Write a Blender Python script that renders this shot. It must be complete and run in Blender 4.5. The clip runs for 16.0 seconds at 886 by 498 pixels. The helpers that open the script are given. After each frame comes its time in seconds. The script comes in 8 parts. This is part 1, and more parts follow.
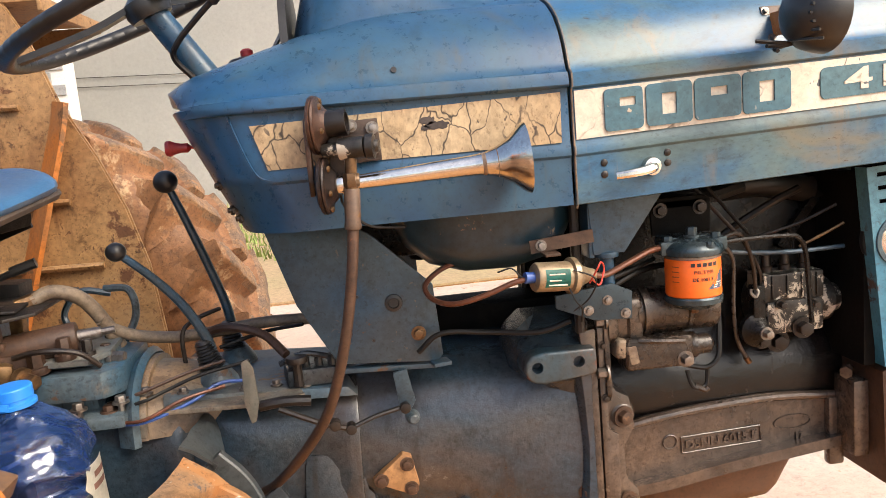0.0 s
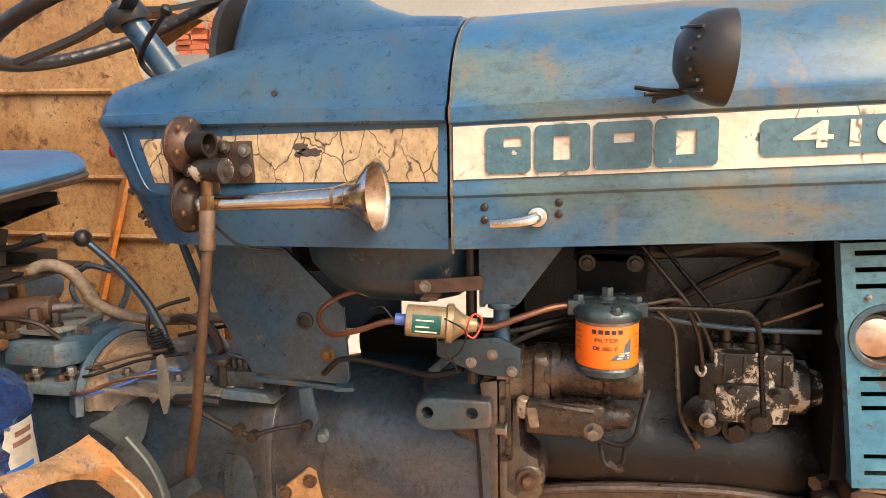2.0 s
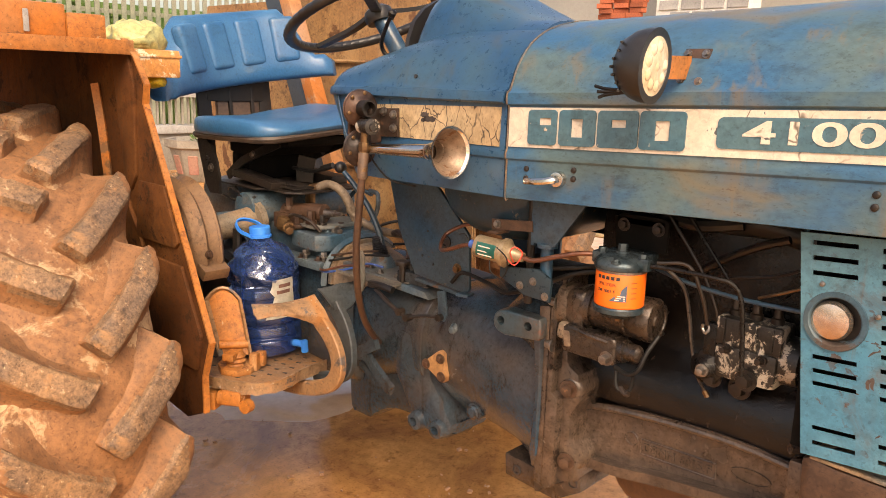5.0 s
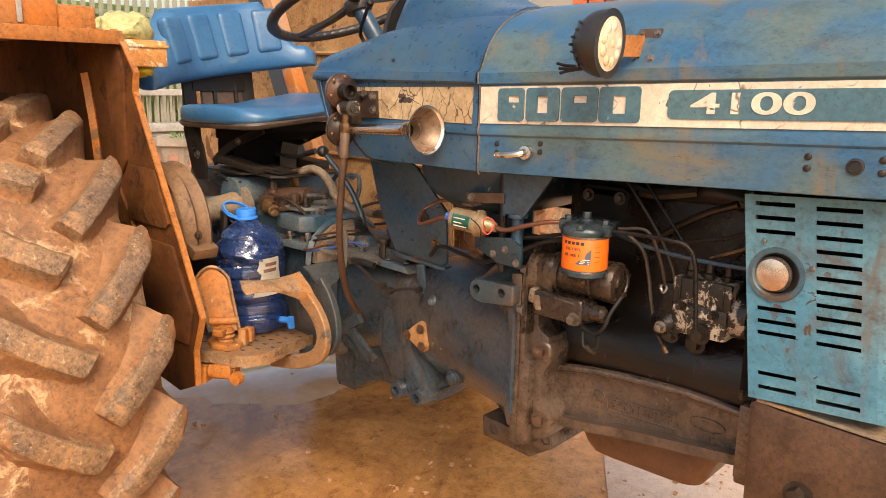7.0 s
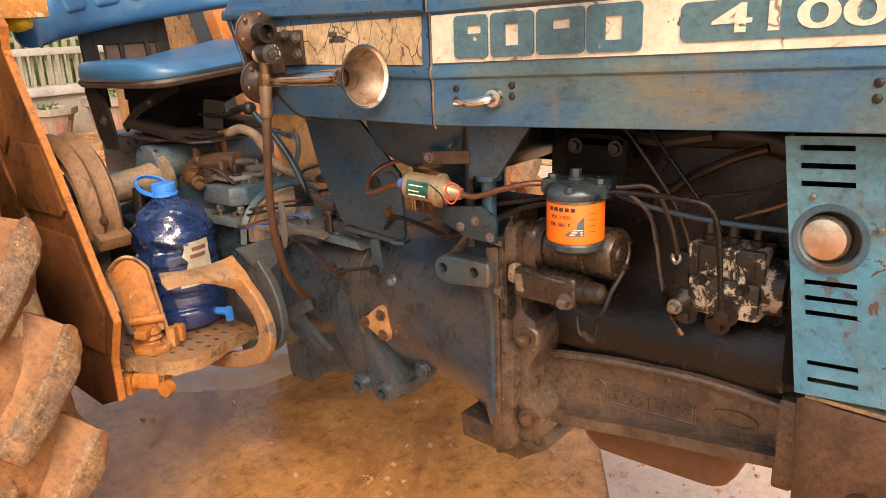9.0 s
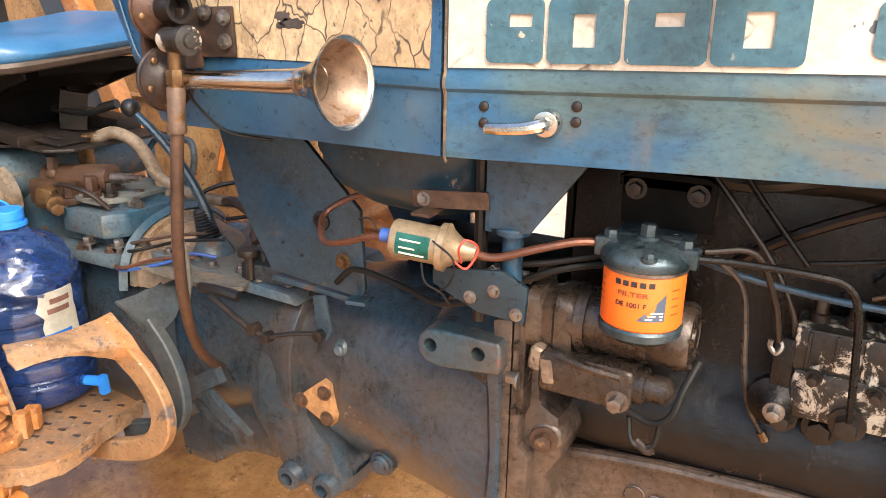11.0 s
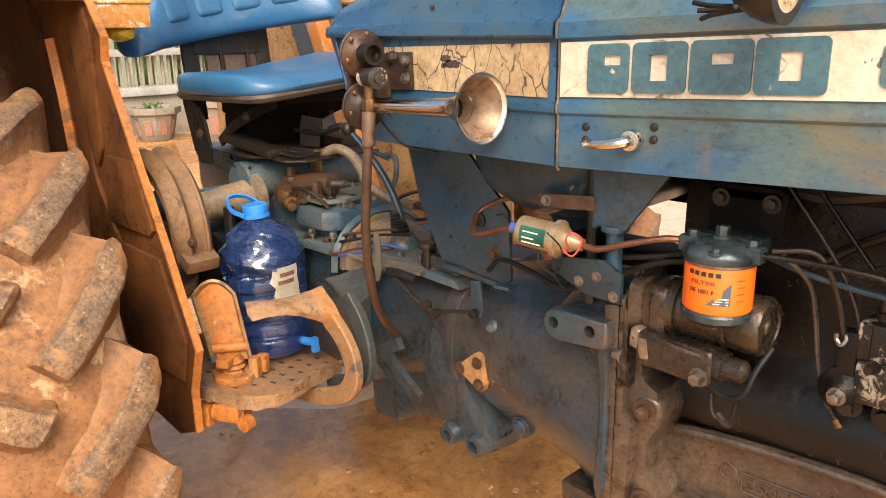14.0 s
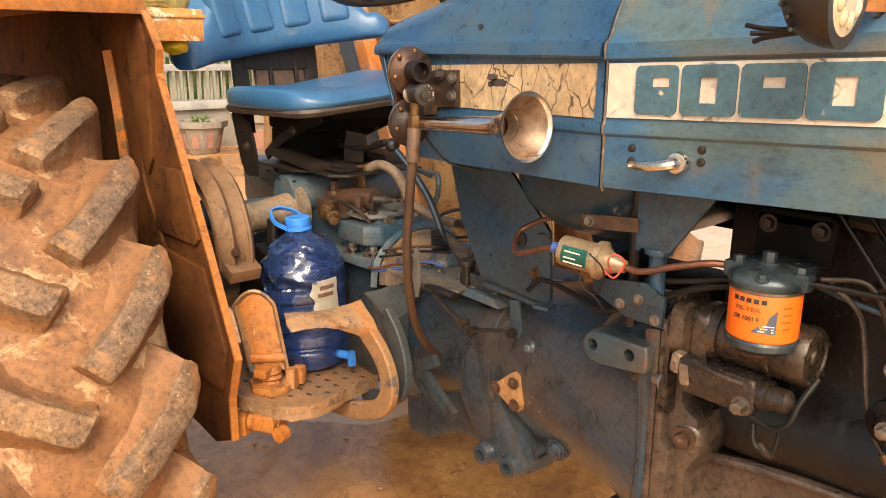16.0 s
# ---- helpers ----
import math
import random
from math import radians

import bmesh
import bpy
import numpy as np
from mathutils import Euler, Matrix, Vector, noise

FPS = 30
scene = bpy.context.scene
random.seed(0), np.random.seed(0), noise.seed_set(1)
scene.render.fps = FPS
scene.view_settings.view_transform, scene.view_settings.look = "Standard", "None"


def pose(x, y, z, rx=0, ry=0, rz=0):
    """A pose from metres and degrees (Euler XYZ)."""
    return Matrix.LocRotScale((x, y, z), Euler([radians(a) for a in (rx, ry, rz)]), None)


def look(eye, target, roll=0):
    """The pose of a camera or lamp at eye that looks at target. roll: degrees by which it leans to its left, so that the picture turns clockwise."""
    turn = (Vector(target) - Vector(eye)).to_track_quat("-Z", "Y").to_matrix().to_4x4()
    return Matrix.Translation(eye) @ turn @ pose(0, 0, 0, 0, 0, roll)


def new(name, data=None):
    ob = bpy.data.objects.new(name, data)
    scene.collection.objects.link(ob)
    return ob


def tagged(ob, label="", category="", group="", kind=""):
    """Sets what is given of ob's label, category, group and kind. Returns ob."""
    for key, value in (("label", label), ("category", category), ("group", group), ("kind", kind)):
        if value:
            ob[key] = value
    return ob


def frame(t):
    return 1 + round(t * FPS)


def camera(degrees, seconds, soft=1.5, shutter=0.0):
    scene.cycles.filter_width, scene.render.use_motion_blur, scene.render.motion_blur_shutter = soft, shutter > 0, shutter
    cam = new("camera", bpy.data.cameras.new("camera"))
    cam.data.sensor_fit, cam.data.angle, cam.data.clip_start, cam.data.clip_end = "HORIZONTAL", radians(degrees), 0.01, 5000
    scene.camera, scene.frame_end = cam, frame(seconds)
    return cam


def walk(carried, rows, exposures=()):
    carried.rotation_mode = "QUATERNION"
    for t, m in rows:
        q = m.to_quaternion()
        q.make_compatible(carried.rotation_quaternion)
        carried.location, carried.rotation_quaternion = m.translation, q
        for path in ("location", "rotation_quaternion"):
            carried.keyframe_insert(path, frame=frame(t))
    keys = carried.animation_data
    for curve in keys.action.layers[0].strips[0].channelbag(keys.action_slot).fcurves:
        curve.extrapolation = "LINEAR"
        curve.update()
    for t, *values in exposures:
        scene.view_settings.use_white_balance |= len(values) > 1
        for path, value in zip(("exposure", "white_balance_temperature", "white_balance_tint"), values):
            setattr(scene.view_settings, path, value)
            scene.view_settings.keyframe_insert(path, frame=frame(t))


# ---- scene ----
cam = camera(59.3, 16.0, soft=0.6)
PATH = [
    (0, (-0.312, -1.367, 1.315), (-0.109, 0.6, 1.011), -5.0),
    (0.5, (-0.191, -1.381, 1.346), (-0.046, 0.592, 1.056), -4.2),
    (1, (-0.08, -1.264, 1.344), (-0.027, 0.715, 1.061), -3.0),
    (1.5, (0.012, -1.212, 1.349), (-0.173, 0.756, 1.047), -1.9),
    (2, (0.206, -1.279, 1.363), (-0.208, 0.649, 1.033), -1.0),
    (2.5, (0.33, -1.27, 1.365), (-0.296, 0.594, 0.998), 0.1),
    (3, (0.339, -1.155, 1.355), (-0.461, 0.637, 0.972), 1.1),
    (3.5, (0.422, -1.13, 1.368), (-0.598, 0.542, 0.964), 1.8),
    (4, (0.686, -1.209, 1.4), (-0.519, 0.332, 0.983), 2.5),
    (4.2, (0.74, -1.259, 1.403), (-0.532, 0.225, 0.98), 2.5),
    (6.3, (0.981, -1.425, 1.37), (-0.372, -0.013, 0.95), 1.6),
    (6.5, (0.979, -1.436, 1.369), (-0.355, -0.007, 0.949), 1.4),
    (7, (0.966, -1.452, 1.363), (-0.333, 0.009, 0.939), 1.3),
    (7.5, (0.953, -1.451, 1.356), (-0.32, 0.03, 0.924), 1.0),
    (8, (0.965, -1.426, 1.362), (-0.287, 0.065, 0.906), 0.3),
    (8.5, (0.912, -1.395, 1.359), (-0.312, 0.107, 0.865), -0.8),
    (9, (0.771, -1.203, 1.351), (-0.441, 0.282, 0.778), -2.2),
    (9.2, (0.706, -1.11, 1.364), (-0.479, 0.38, 0.751), -2.6),
    (11.3, (0.366, -0.99, 1.351), (-0.522, 0.693, 0.735), 1.1),
    (11.5, (0.357, -1.004, 1.352), (-0.611, 0.622, 0.704), 0.4),
    (12, (0.45, -1.031, 1.361), (-0.707, 0.464, 0.707), -0.8),
    (12.5, (0.551, -1.048, 1.381), (-0.697, 0.377, 0.74), -1.8),
    (13, (0.609, -1.081, 1.373), (-0.699, 0.302, 0.758), -1.5),
    (13.5, (0.62, -1.106, 1.369), (-0.727, 0.253, 0.787), -1.2),
    (14, (0.639, -1.113, 1.374), (-0.734, 0.233, 0.825), -0.8),
    (14.5, (0.645, -1.11, 1.374), (-0.75, 0.223, 0.846), -0.4),
    (15, (0.638, -1.119, 1.366), (-0.774, 0.2, 0.852), -0.0),
    (15.5, (0.637, -1.118, 1.37), (-0.79, 0.188, 0.864), 0.3),
    (16, (0.637, -1.119, 1.369), (-0.811, 0.167, 0.871), 0.4),
]
walk(cam, [(t, look(eye, target, roll)) for t, eye, target, roll in PATH], [(0, 1.08, 6600, 9), (0.5, 1.04, 6800, 11), (1, 1.11, 6950, 11), (1.5, 1.24, 7500, 13), (2, 1.18, 7300, 11), (3, 1.24, 9000, 20), (4, 1.06, 8500, 18), (7, 0.9, 7800, 14), (9, 1.0, 8000, 17), (11.3, 1.52, 5900, 6), (12, 1.34, 5000, 1), (12.5, 1.25, 6500, 8), (13, 1.22, 6950, 9), (14, 1.12, 7250, 9), (16, 1.03, 7800, 11)])

# ---- world, sun ----


def gz(y):
    """The yard's height: it rises gently towards the far side, then runs level."""
    return -0.08 + 0.10 * (max(-2.5, min(y, 1.8)) + 0.75)


FAR = gz(5)
world = bpy.data.worlds.new("sky")
scene.world = world
world.use_nodes = True
wn = world.node_tree
sky = wn.nodes.new("ShaderNodeTexSky")
sky.sky_type = "NISHITA"
sky.sun_disc = False
sky.sun_elevation = radians(44)
sky.sun_rotation = radians(130)
sky.air_density, sky.dust_density, sky.ozone_density = 1.0, 4.0, 0.6
wn.links.new(sky.outputs["Color"], wn.nodes["Background"].inputs["Color"])
wn.nodes["Background"].inputs["Strength"].default_value = 0.15
sun = new("sun", bpy.data.lights.new("sun", "SUN"))
sun.data.energy, sun.data.angle, sun.data.color = 1.5, radians(32), (1.0, 0.9, 0.76)
sun.matrix_world = look((2.5, -2.1, 3.2), (0, 0, 0))

# ---- materials ----


def nodes_of(m):
    m.use_nodes = True
    return m.node_tree, m.node_tree.nodes["Principled BSDF"]


def noise_node(nt, co, scale, detail=6.0, rough=0.6, distort=0.0):
    n = nt.nodes.new("ShaderNodeTexNoise")
    n.inputs["Scale"].default_value, n.inputs["Detail"].default_value = scale, detail
    n.inputs["Roughness"].default_value, n.inputs["Distortion"].default_value = rough, distort
    nt.links.new(co, n.inputs["Vector"])
    return n.outputs["Fac"]


def ramp(nt, fac, lo, hi, a=0.0, b=1.0):
    r = nt.nodes.new("ShaderNodeMapRange")
    r.interpolation_type = "SMOOTHSTEP"
    for key, value in (("From Min", lo), ("From Max", hi), ("To Min", a), ("To Max", b)):
        r.inputs[key].default_value = value
    nt.links.new(fac, r.inputs["Value"])
    return r.outputs["Result"]


def mixc(nt, fac, a, b, mode="MIX"):
    n = nt.nodes.new("ShaderNodeMix")
    n.data_type, n.blend_type = "RGBA", mode
    for socket, value in ((n.inputs[0], fac), (n.inputs[6], a), (n.inputs[7], b)):
        if isinstance(value, (tuple, list)):
            socket.default_value = (*value, 1)
        elif isinstance(value, (int, float)):
            socket.default_value = value
        else:
            nt.links.new(value, socket)
    return n.outputs[2]


def times(nt, a, b):
    n = nt.nodes.new("ShaderNodeMath")
    n.operation = "MULTIPLY"
    for socket, value in zip(n.inputs, (a, b)):
        if isinstance(value, (int, float)):
            socket.default_value = value
        else:
            nt.links.new(value, socket)
    return n.outputs[0]


def coords(nt, stretch=(1, 1, 1)):
    tc = nt.nodes.new("ShaderNodeTexCoord")
    mp = nt.nodes.new("ShaderNodeMapping")
    mp.inputs["Scale"].default_value = stretch
    nt.links.new(tc.outputs["Object"], mp.inputs["Vector"])
    return mp.outputs["Vector"]


def surface(name, c1, c2, scale=6.0, rough=0.5, metal=0.0, grain=0.25, fine=90.0, bump=0.15, rust=None, rust_at=0.62, rust_scale=9.0,
            dirt=None, dirt_at=0.55, dirt_scale=4.0, stretch=(1, 1, 1), coat=0.0, cracks=None, crack_scale=28.0, wet=None, vary=0.0, spec=0.5, chips=None, chip_at=0.68, chip_scale=70.0, soft=0.16, grime=0.35, streak=None, streak_at=0.54, crack_from=0.42):
    """A weathered surface: two tones, fine grain, rust or chips, dirt or dust, runs down the face, fine relief."""
    m = bpy.data.materials.new(name)
    nt, bsdf = nodes_of(m)
    co = coords(nt, stretch)
    big = noise_node(nt, co, scale, 5, 0.55, 0.4)
    small = noise_node(nt, co, fine, 4, 0.7)
    col = mixc(nt, ramp(nt, big, 0.35, 0.65), c1, c2)
    if vary:
        info = nt.nodes.new("ShaderNodeObjectInfo")
        col = mixc(nt, 1.0, col, mixc(nt, info.outputs["Random"], (1 - vary,) * 3, (1 + vary,) * 3), "MULTIPLY")
    col = mixc(nt, 1.0, col, mixc(nt, ramp(nt, small, 0.3, 0.7), (1 - grain,) * 3, (1 + grain,) * 3), "MULTIPLY")
    swing = min(0.1, 0.14 * rough)
    r = ramp(nt, small, 0.25, 0.75, max(rough - swing, 0.03), min(rough + swing, 1))
    if dirt:
        d = ramp(nt, noise_node(nt, co, dirt_scale, 8 if soft < 0.2 else 3, 0.68 if soft < 0.2 else 0.5, 0.8), dirt_at, dirt_at + soft)
        col, r = mixc(nt, d, col, dirt), mixc(nt, d, r, (0.85 if soft < 0.2 else rough + 0.1,) * 3)
    if cracks:
        v = nt.nodes.new("ShaderNodeTexVoronoi")
        v.feature = "DISTANCE_TO_EDGE"
        v.inputs["Scale"].default_value = crack_scale
        wob = nt.nodes.new("ShaderNodeVectorMath")
        wob.operation = "ADD"
        wn_ = nt.nodes.new("ShaderNodeTexNoise")
        wn_.inputs["Scale"].default_value = 30
        sc = nt.nodes.new("ShaderNodeVectorMath")
        sc.operation = "SCALE"
        sc.inputs["Scale"].default_value = 0.035
        nt.links.new(co, wn_.inputs["Vector"])
        nt.links.new(wn_.outputs["Color"], sc.inputs[0])
        nt.links.new(co, wob.inputs[0])
        nt.links.new(sc.outputs[0], wob.inputs[1])
        nt.links.new(wob.outputs[0], v.inputs["Vector"])
        line = times(nt, ramp(nt, v.outputs["Distance"], 0.0, 0.035, 1, 0), ramp(nt, noise_node(nt, co, 9, 3), crack_from, crack_from + 0.16))
        col = mixc(nt, line, col, cracks)
    if rust:
        k = ramp(nt, noise_node(nt, co, rust_scale, 10, 0.72, 0.3), rust_at, rust_at + 0.05)
        col, r = mixc(nt, k, col, rust), mixc(nt, k, r, (0.8,) * 3)
    if chips:
        k = ramp(nt, noise_node(nt, co, chip_scale, 3, 0.6, 0.5), chip_at, chip_at + 0.03)
        k = times(nt, k, ramp(nt, noise_node(nt, co, chip_scale * 0.12, 3, 0.6), 0.42, 0.6))
        col, r = mixc(nt, k, col, chips), mixc(nt, k, r, (0.75,) * 3)
    if streak:
        run = noise_node(nt, coords(nt, (26, 26, 2.2)), 1.0, 5, 0.6, 0.6)
        k = times(nt, ramp(nt, run, streak_at, streak_at + 0.14, 0, 0.75), ramp(nt, noise_node(nt, co, 5, 4, 0.6), 0.4, 0.62))
        col = mixc(nt, k, col, streak)
    if grime:
        g = ramp(nt, noise_node(nt, co, 17, 12, 0.78, 0.4), 0.5, 0.66, 0, min(0.9, 1.25 * grime))
        col = mixc(nt, g, col, mixc(nt, 1.0, col, (0.34, 0.3, 0.28), "MULTIPLY"))
        pits = ramp(nt, noise_node(nt, co, 140, 3, 0.6, 0.2), 0.58, 0.66, 0, min(0.8, 1.3 * grime))
        col = mixc(nt, pits, col, mixc(nt, 1.0, col, (0.5, 0.47, 0.45), "MULTIPLY"))
        pale = ramp(nt, noise_node(nt, co, 45, 10, 0.8, 0.2), 0.62, 0.72, 0, 0.5 * grime)
        col = mixc(nt, pale, col, mixc(nt, 1.0, col, (2.4, 2.2, 2.0), "MULTIPLY"))
    if wet:
        w = ramp(nt, noise_node(nt, co, wet, 4, 0.5, 0.3), 0.44, 0.56)
        r = mixc(nt, w, r, (0.09,) * 3)
        col = mixc(nt, w, col, mixc(nt, 1.0, col, (0.72, 0.69, 0.66), "MULTIPLY"))
    nt.links.new(col, bsdf.inputs["Base Color"])
    nt.links.new(r, bsdf.inputs["Roughness"])
    bsdf.inputs["Metallic"].default_value = metal
    bsdf.inputs["Specular IOR Level"].default_value = spec
    bsdf.inputs["Coat Weight"].default_value, bsdf.inputs["Coat Roughness"].default_value = coat, 0.2
    if bump:
        b = nt.nodes.new("ShaderNodeBump")
        b.inputs["Strength"].default_value, b.inputs["Distance"].default_value = bump, 0.004
        nt.links.new(noise_node(nt, co, fine * 0.6, 8, 0.7), b.inputs["Height"])
        nt.links.new(b.outputs["Normal"], bsdf.inputs["Normal"])
    return m


RUST = (0.17, 0.065, 0.022)
DUST = (0.33, 0.2, 0.11)
hood_paint = surface("faded_hood_paint", (0.024, 0.1, 0.2), (0.075, 0.125, 0.135), 4.5, 0.34, 0, 0.12, 75, 0.05, (0.15, 0.085, 0.045), 0.69, 9, (0.155, 0.13, 0.085), 0.52, 6, (1, 1, 2.0), soft=0.26, chips=(0.08, 0.06, 0.045), chip_at=0.68, chip_scale=50, streak=(0.15, 0.12, 0.08))
cowl_paint = surface("dark_blue_paint", (0.012, 0.058, 0.135), (0.034, 0.085, 0.135), 5, 0.3, 0, 0.1, 60, 0.04, (0.11, 0.075, 0.045), 0.7, 10, (0.085, 0.085, 0.07), 0.56, 5, soft=0.2, grime=0.35, chips=(0.13, 0.1, 0.07), chip_at=0.74, chip_scale=45, streak=(0.06, 0.07, 0.07))
grille_paint = surface("light_blue_paint", (0.042, 0.175, 0.27), (0.085, 0.225, 0.3), 7, 0.38, 0, 0.18, 60, 0.06, (0.085, 0.06, 0.05), 0.6, 9, (0.09, 0.095, 0.1), 0.5, 5, chips=(0.07, 0.045, 0.035), chip_at=0.62, chip_scale=45, streak=(0.12, 0.09, 0.07))
cream_paint = surface("worn_cream_paint", (0.56, 0.5, 0.41), (0.64, 0.58, 0.49), 8, 0.48, 0, 0.1, 80, 0.05, (0.36, 0.18, 0.08), 0.67, 11, (0.44, 0.32, 0.2), 0.58, 7, cracks=(0.16, 0.13, 0.1), crack_scale=16, crack_from=0.47, chips=(0.1, 0.11, 0.12), chip_at=0.66, chip_scale=40, grime=0.2)
old_cream = surface("crazed_cream_paint", (0.38, 0.27, 0.155), (0.46, 0.345, 0.21), 9, 0.55, 0, 0.2, 90, 0.12, (0.07, 0.05, 0.04), 0.69, 14, (0.25, 0.15, 0.075), 0.54, 8, (1.2, 1, 0.85), cracks=(0.035, 0.025, 0.02), crack_scale=21, crack_from=0.28, chips=(0.06, 0.045, 0.04), chip_at=0.66, chip_scale=45, grime=0.45)
letter_blue = surface("decal_blue_paint", (0.045, 0.12, 0.165), (0.068, 0.145, 0.178), 10, 0.45, 0, 0.16, 80, 0.04, (0.5, 0.38, 0.26), 0.68, 16, chips=(0.5, 0.42, 0.32), chip_at=0.66, chip_scale=45, grime=0.35)
iron = surface("oily_cast_iron", (0.05, 0.037, 0.031), (0.108, 0.073, 0.052), 5, 0.22, 0.2, 0.25, 60, 0.7, (0.15, 0.082, 0.047), 0.66, 12, (0.022, 0.017, 0.015), 0.5, 6, soft=0.22, coat=0.45, grime=0.6)
black_iron = surface("black_oily_iron", (0.005, 0.005, 0.005), (0.011, 0.009, 0.008), 7, 0.28, 0.0, 0.2, 60, 0.6, None, 0.6, 9, (0.02, 0.014, 0.011), 0.55, 5, soft=0.3, spec=0.25, coat=0.0, grime=0.4)
housing = surface("grimy_blue_casting", (0.02, 0.047, 0.074), (0.036, 0.046, 0.054), 4, 0.22, 0.1, 0.22, 80, 0.55, (0.11, 0.057, 0.035), 0.7, 9, (0.13, 0.083, 0.053), 0.5, 2.6, soft=0.36, coat=0.45, grime=0.38, streak=(0.028, 0.022, 0.02))
blue_casting = surface("blue_painted_casting", (0.03, 0.085, 0.135), (0.08, 0.1, 0.11), 7, 0.36, 0, 0.22, 90, 0.3, (0.13, 0.07, 0.042), 0.62, 10, (0.24, 0.165, 0.1), 0.53, 6, grime=0.65)
dusty_casting = surface("dusty_casting", (0.28, 0.18, 0.1), (0.14, 0.13, 0.11), 7, 0.55, 0, 0.22, 90, 0.3, (0.09, 0.068, 0.05), 0.63, 9, grime=0.6)
plate_paint = surface("slate_blue_steel", (0.018, 0.06, 0.11), (0.036, 0.06, 0.08), 6, 0.34, 0.1, 0.2, 90, 0.12, (0.1, 0.055, 0.03), 0.66, 12, (0.045, 0.042, 0.045), 0.57, 5, soft=0.26, grime=0.5, chips=(0.11, 0.1, 0.09), chip_at=0.67, chip_scale=50)
orange_steel = surface("orange_muddy_steel", (0.4, 0.135, 0.024), (0.33, 0.13, 0.036), 7, 0.58, 0, 0.22, 80, 0.35, (0.17, 0.066, 0.026), 0.6, 11, (0.4, 0.215, 0.095), 0.56, 7, grime=0.5, chips=(0.5, 0.34, 0.2), chip_at=0.68, chip_scale=60)
worn_tan = surface("worn_tan_steel", (0.25, 0.155, 0.09), (0.31, 0.165, 0.075), 8, 0.46, 0.15, 0.2, 80, 0.25, (0.11, 0.095, 0.09), 0.58, 12, (0.36, 0.16, 0.055), 0.56, 7, grime=0.55, chips=(0.42, 0.36, 0.3), chip_at=0.66, chip_scale=60)
slate_pedal = surface("worn_slate_blue_steel", (0.03, 0.052, 0.07), (0.07, 0.075, 0.075), 7, 0.4, 0.2, 0.2, 80, 0.2, (0.17, 0.1, 0.055), 0.6, 10, (0.15, 0.13, 0.1), 0.6, 9, grime=0.5)
plate_dust = surface("dusty_blue_grey_steel", (0.1, 0.14, 0.16), (0.19, 0.17, 0.14), 7, 0.5, 0.1, 0.18, 80, 0.2, (0.26, 0.15, 0.08), 0.62, 8)
slab_mat = surface("pale_concrete_slab", (0.52, 0.38, 0.29), (0.6, 0.47, 0.38), 1.5, 0.42, 0, 0.1, 40, 0.1, (0.44, 0.25, 0.13), 0.6, 5, (0.5, 0.3, 0.17), 0.52, 3, grime=0.3)
water_film = surface("wet_film", (0.5, 0.36, 0.26), (0.42, 0.27, 0.16), 2.0, 0.05, 0, 0.06, 25, 0.06, spec=1.0, grime=0.1)
ochre_steel = surface("ochre_rusty_steel", (0.35, 0.2, 0.085), (0.25, 0.125, 0.048), 4, 0.5, 0, 0.2, 80, 0.2, (0.13, 0.055, 0.024), 0.57, 6, (0.37, 0.24, 0.12), 0.52, 3.5, grime=0.65, streak=(0.15, 0.07, 0.03), chips=(0.12, 0.06, 0.03), chip_at=0.63, chip_scale=40)
bright_orange = surface("faded_orange_paint", (0.5, 0.16, 0.026), (0.4, 0.16, 0.05), 8, 0.5, 0, 0.15, 80, 0.1, (0.2, 0.1, 0.045), 0.56, 7)
brown_orange = surface("orange_brown_steel", (0.15, 0.083, 0.045), (0.2, 0.108, 0.052), 8, 0.55, 0.1, 0.2, 80, 0.25, (0.085, 0.055, 0.036), 0.6, 9, (0.25, 0.16, 0.095), 0.57, 5, grime=0.5)
# rusty orange sheet, its colour darkened for the shade inside the wheel well
shaded_rust_panel = surface("shaded_rusty_orange_sheet", (0.075, 0.027, 0.01), (0.125, 0.047, 0.015), 5, 0.75, 0, 0.2, 70, 0.2, (0.045, 0.02, 0.01), 0.57, 8, (0.2, 0.088, 0.032), 0.58, 5, spec=0.15, grime=0.5, streak=(0.05, 0.023, 0.011))
brown_steel = surface("rusty_brown_steel", (0.05, 0.026, 0.016), (0.085, 0.045, 0.027), 8, 0.45, 0.1, 0.24, 90, 0.3, (0.16, 0.085, 0.045), 0.66, 14, (0.14, 0.08, 0.045), 0.57, 6, soft=0.26, grime=0.5)
dark_steel = surface("dark_rusty_steel", (0.013, 0.011, 0.01), (0.032, 0.021, 0.015), 10, 0.4, 0.2, 0.3, 90, 0.3)
# near-black: engine-bay shade put into the colour, also used on real black parts
shade_black_iron = surface("shade_black_iron", (0.004, 0.004, 0.004), (0.009, 0.008, 0.007), 6, 0.65, 0.0, 0.3, 60, 0.4, None, 0.6, 9, (0.014, 0.011, 0.009), 0.58, 7, spec=0.08, grime=0.2)
rubber = surface("dusty_tyre_rubber", (0.27, 0.125, 0.052), (0.21, 0.1, 0.045), 5, 0.66, 0, 0.24, 60, 0.8, (0.47, 0.31, 0.175), 0.55, 3.5, (0.12, 0.075, 0.05), 0.6, 7, grime=0.55)
lug_rubber = surface("worn_lug_rubber", (0.15, 0.095, 0.06), (0.27, 0.155, 0.08), 9, 0.55, 0, 0.4, 130, 1.0, (0.52, 0.38, 0.23), 0.6, 60, (0.38, 0.2, 0.09), 0.52, 14, vary=0.12, grime=0.7)
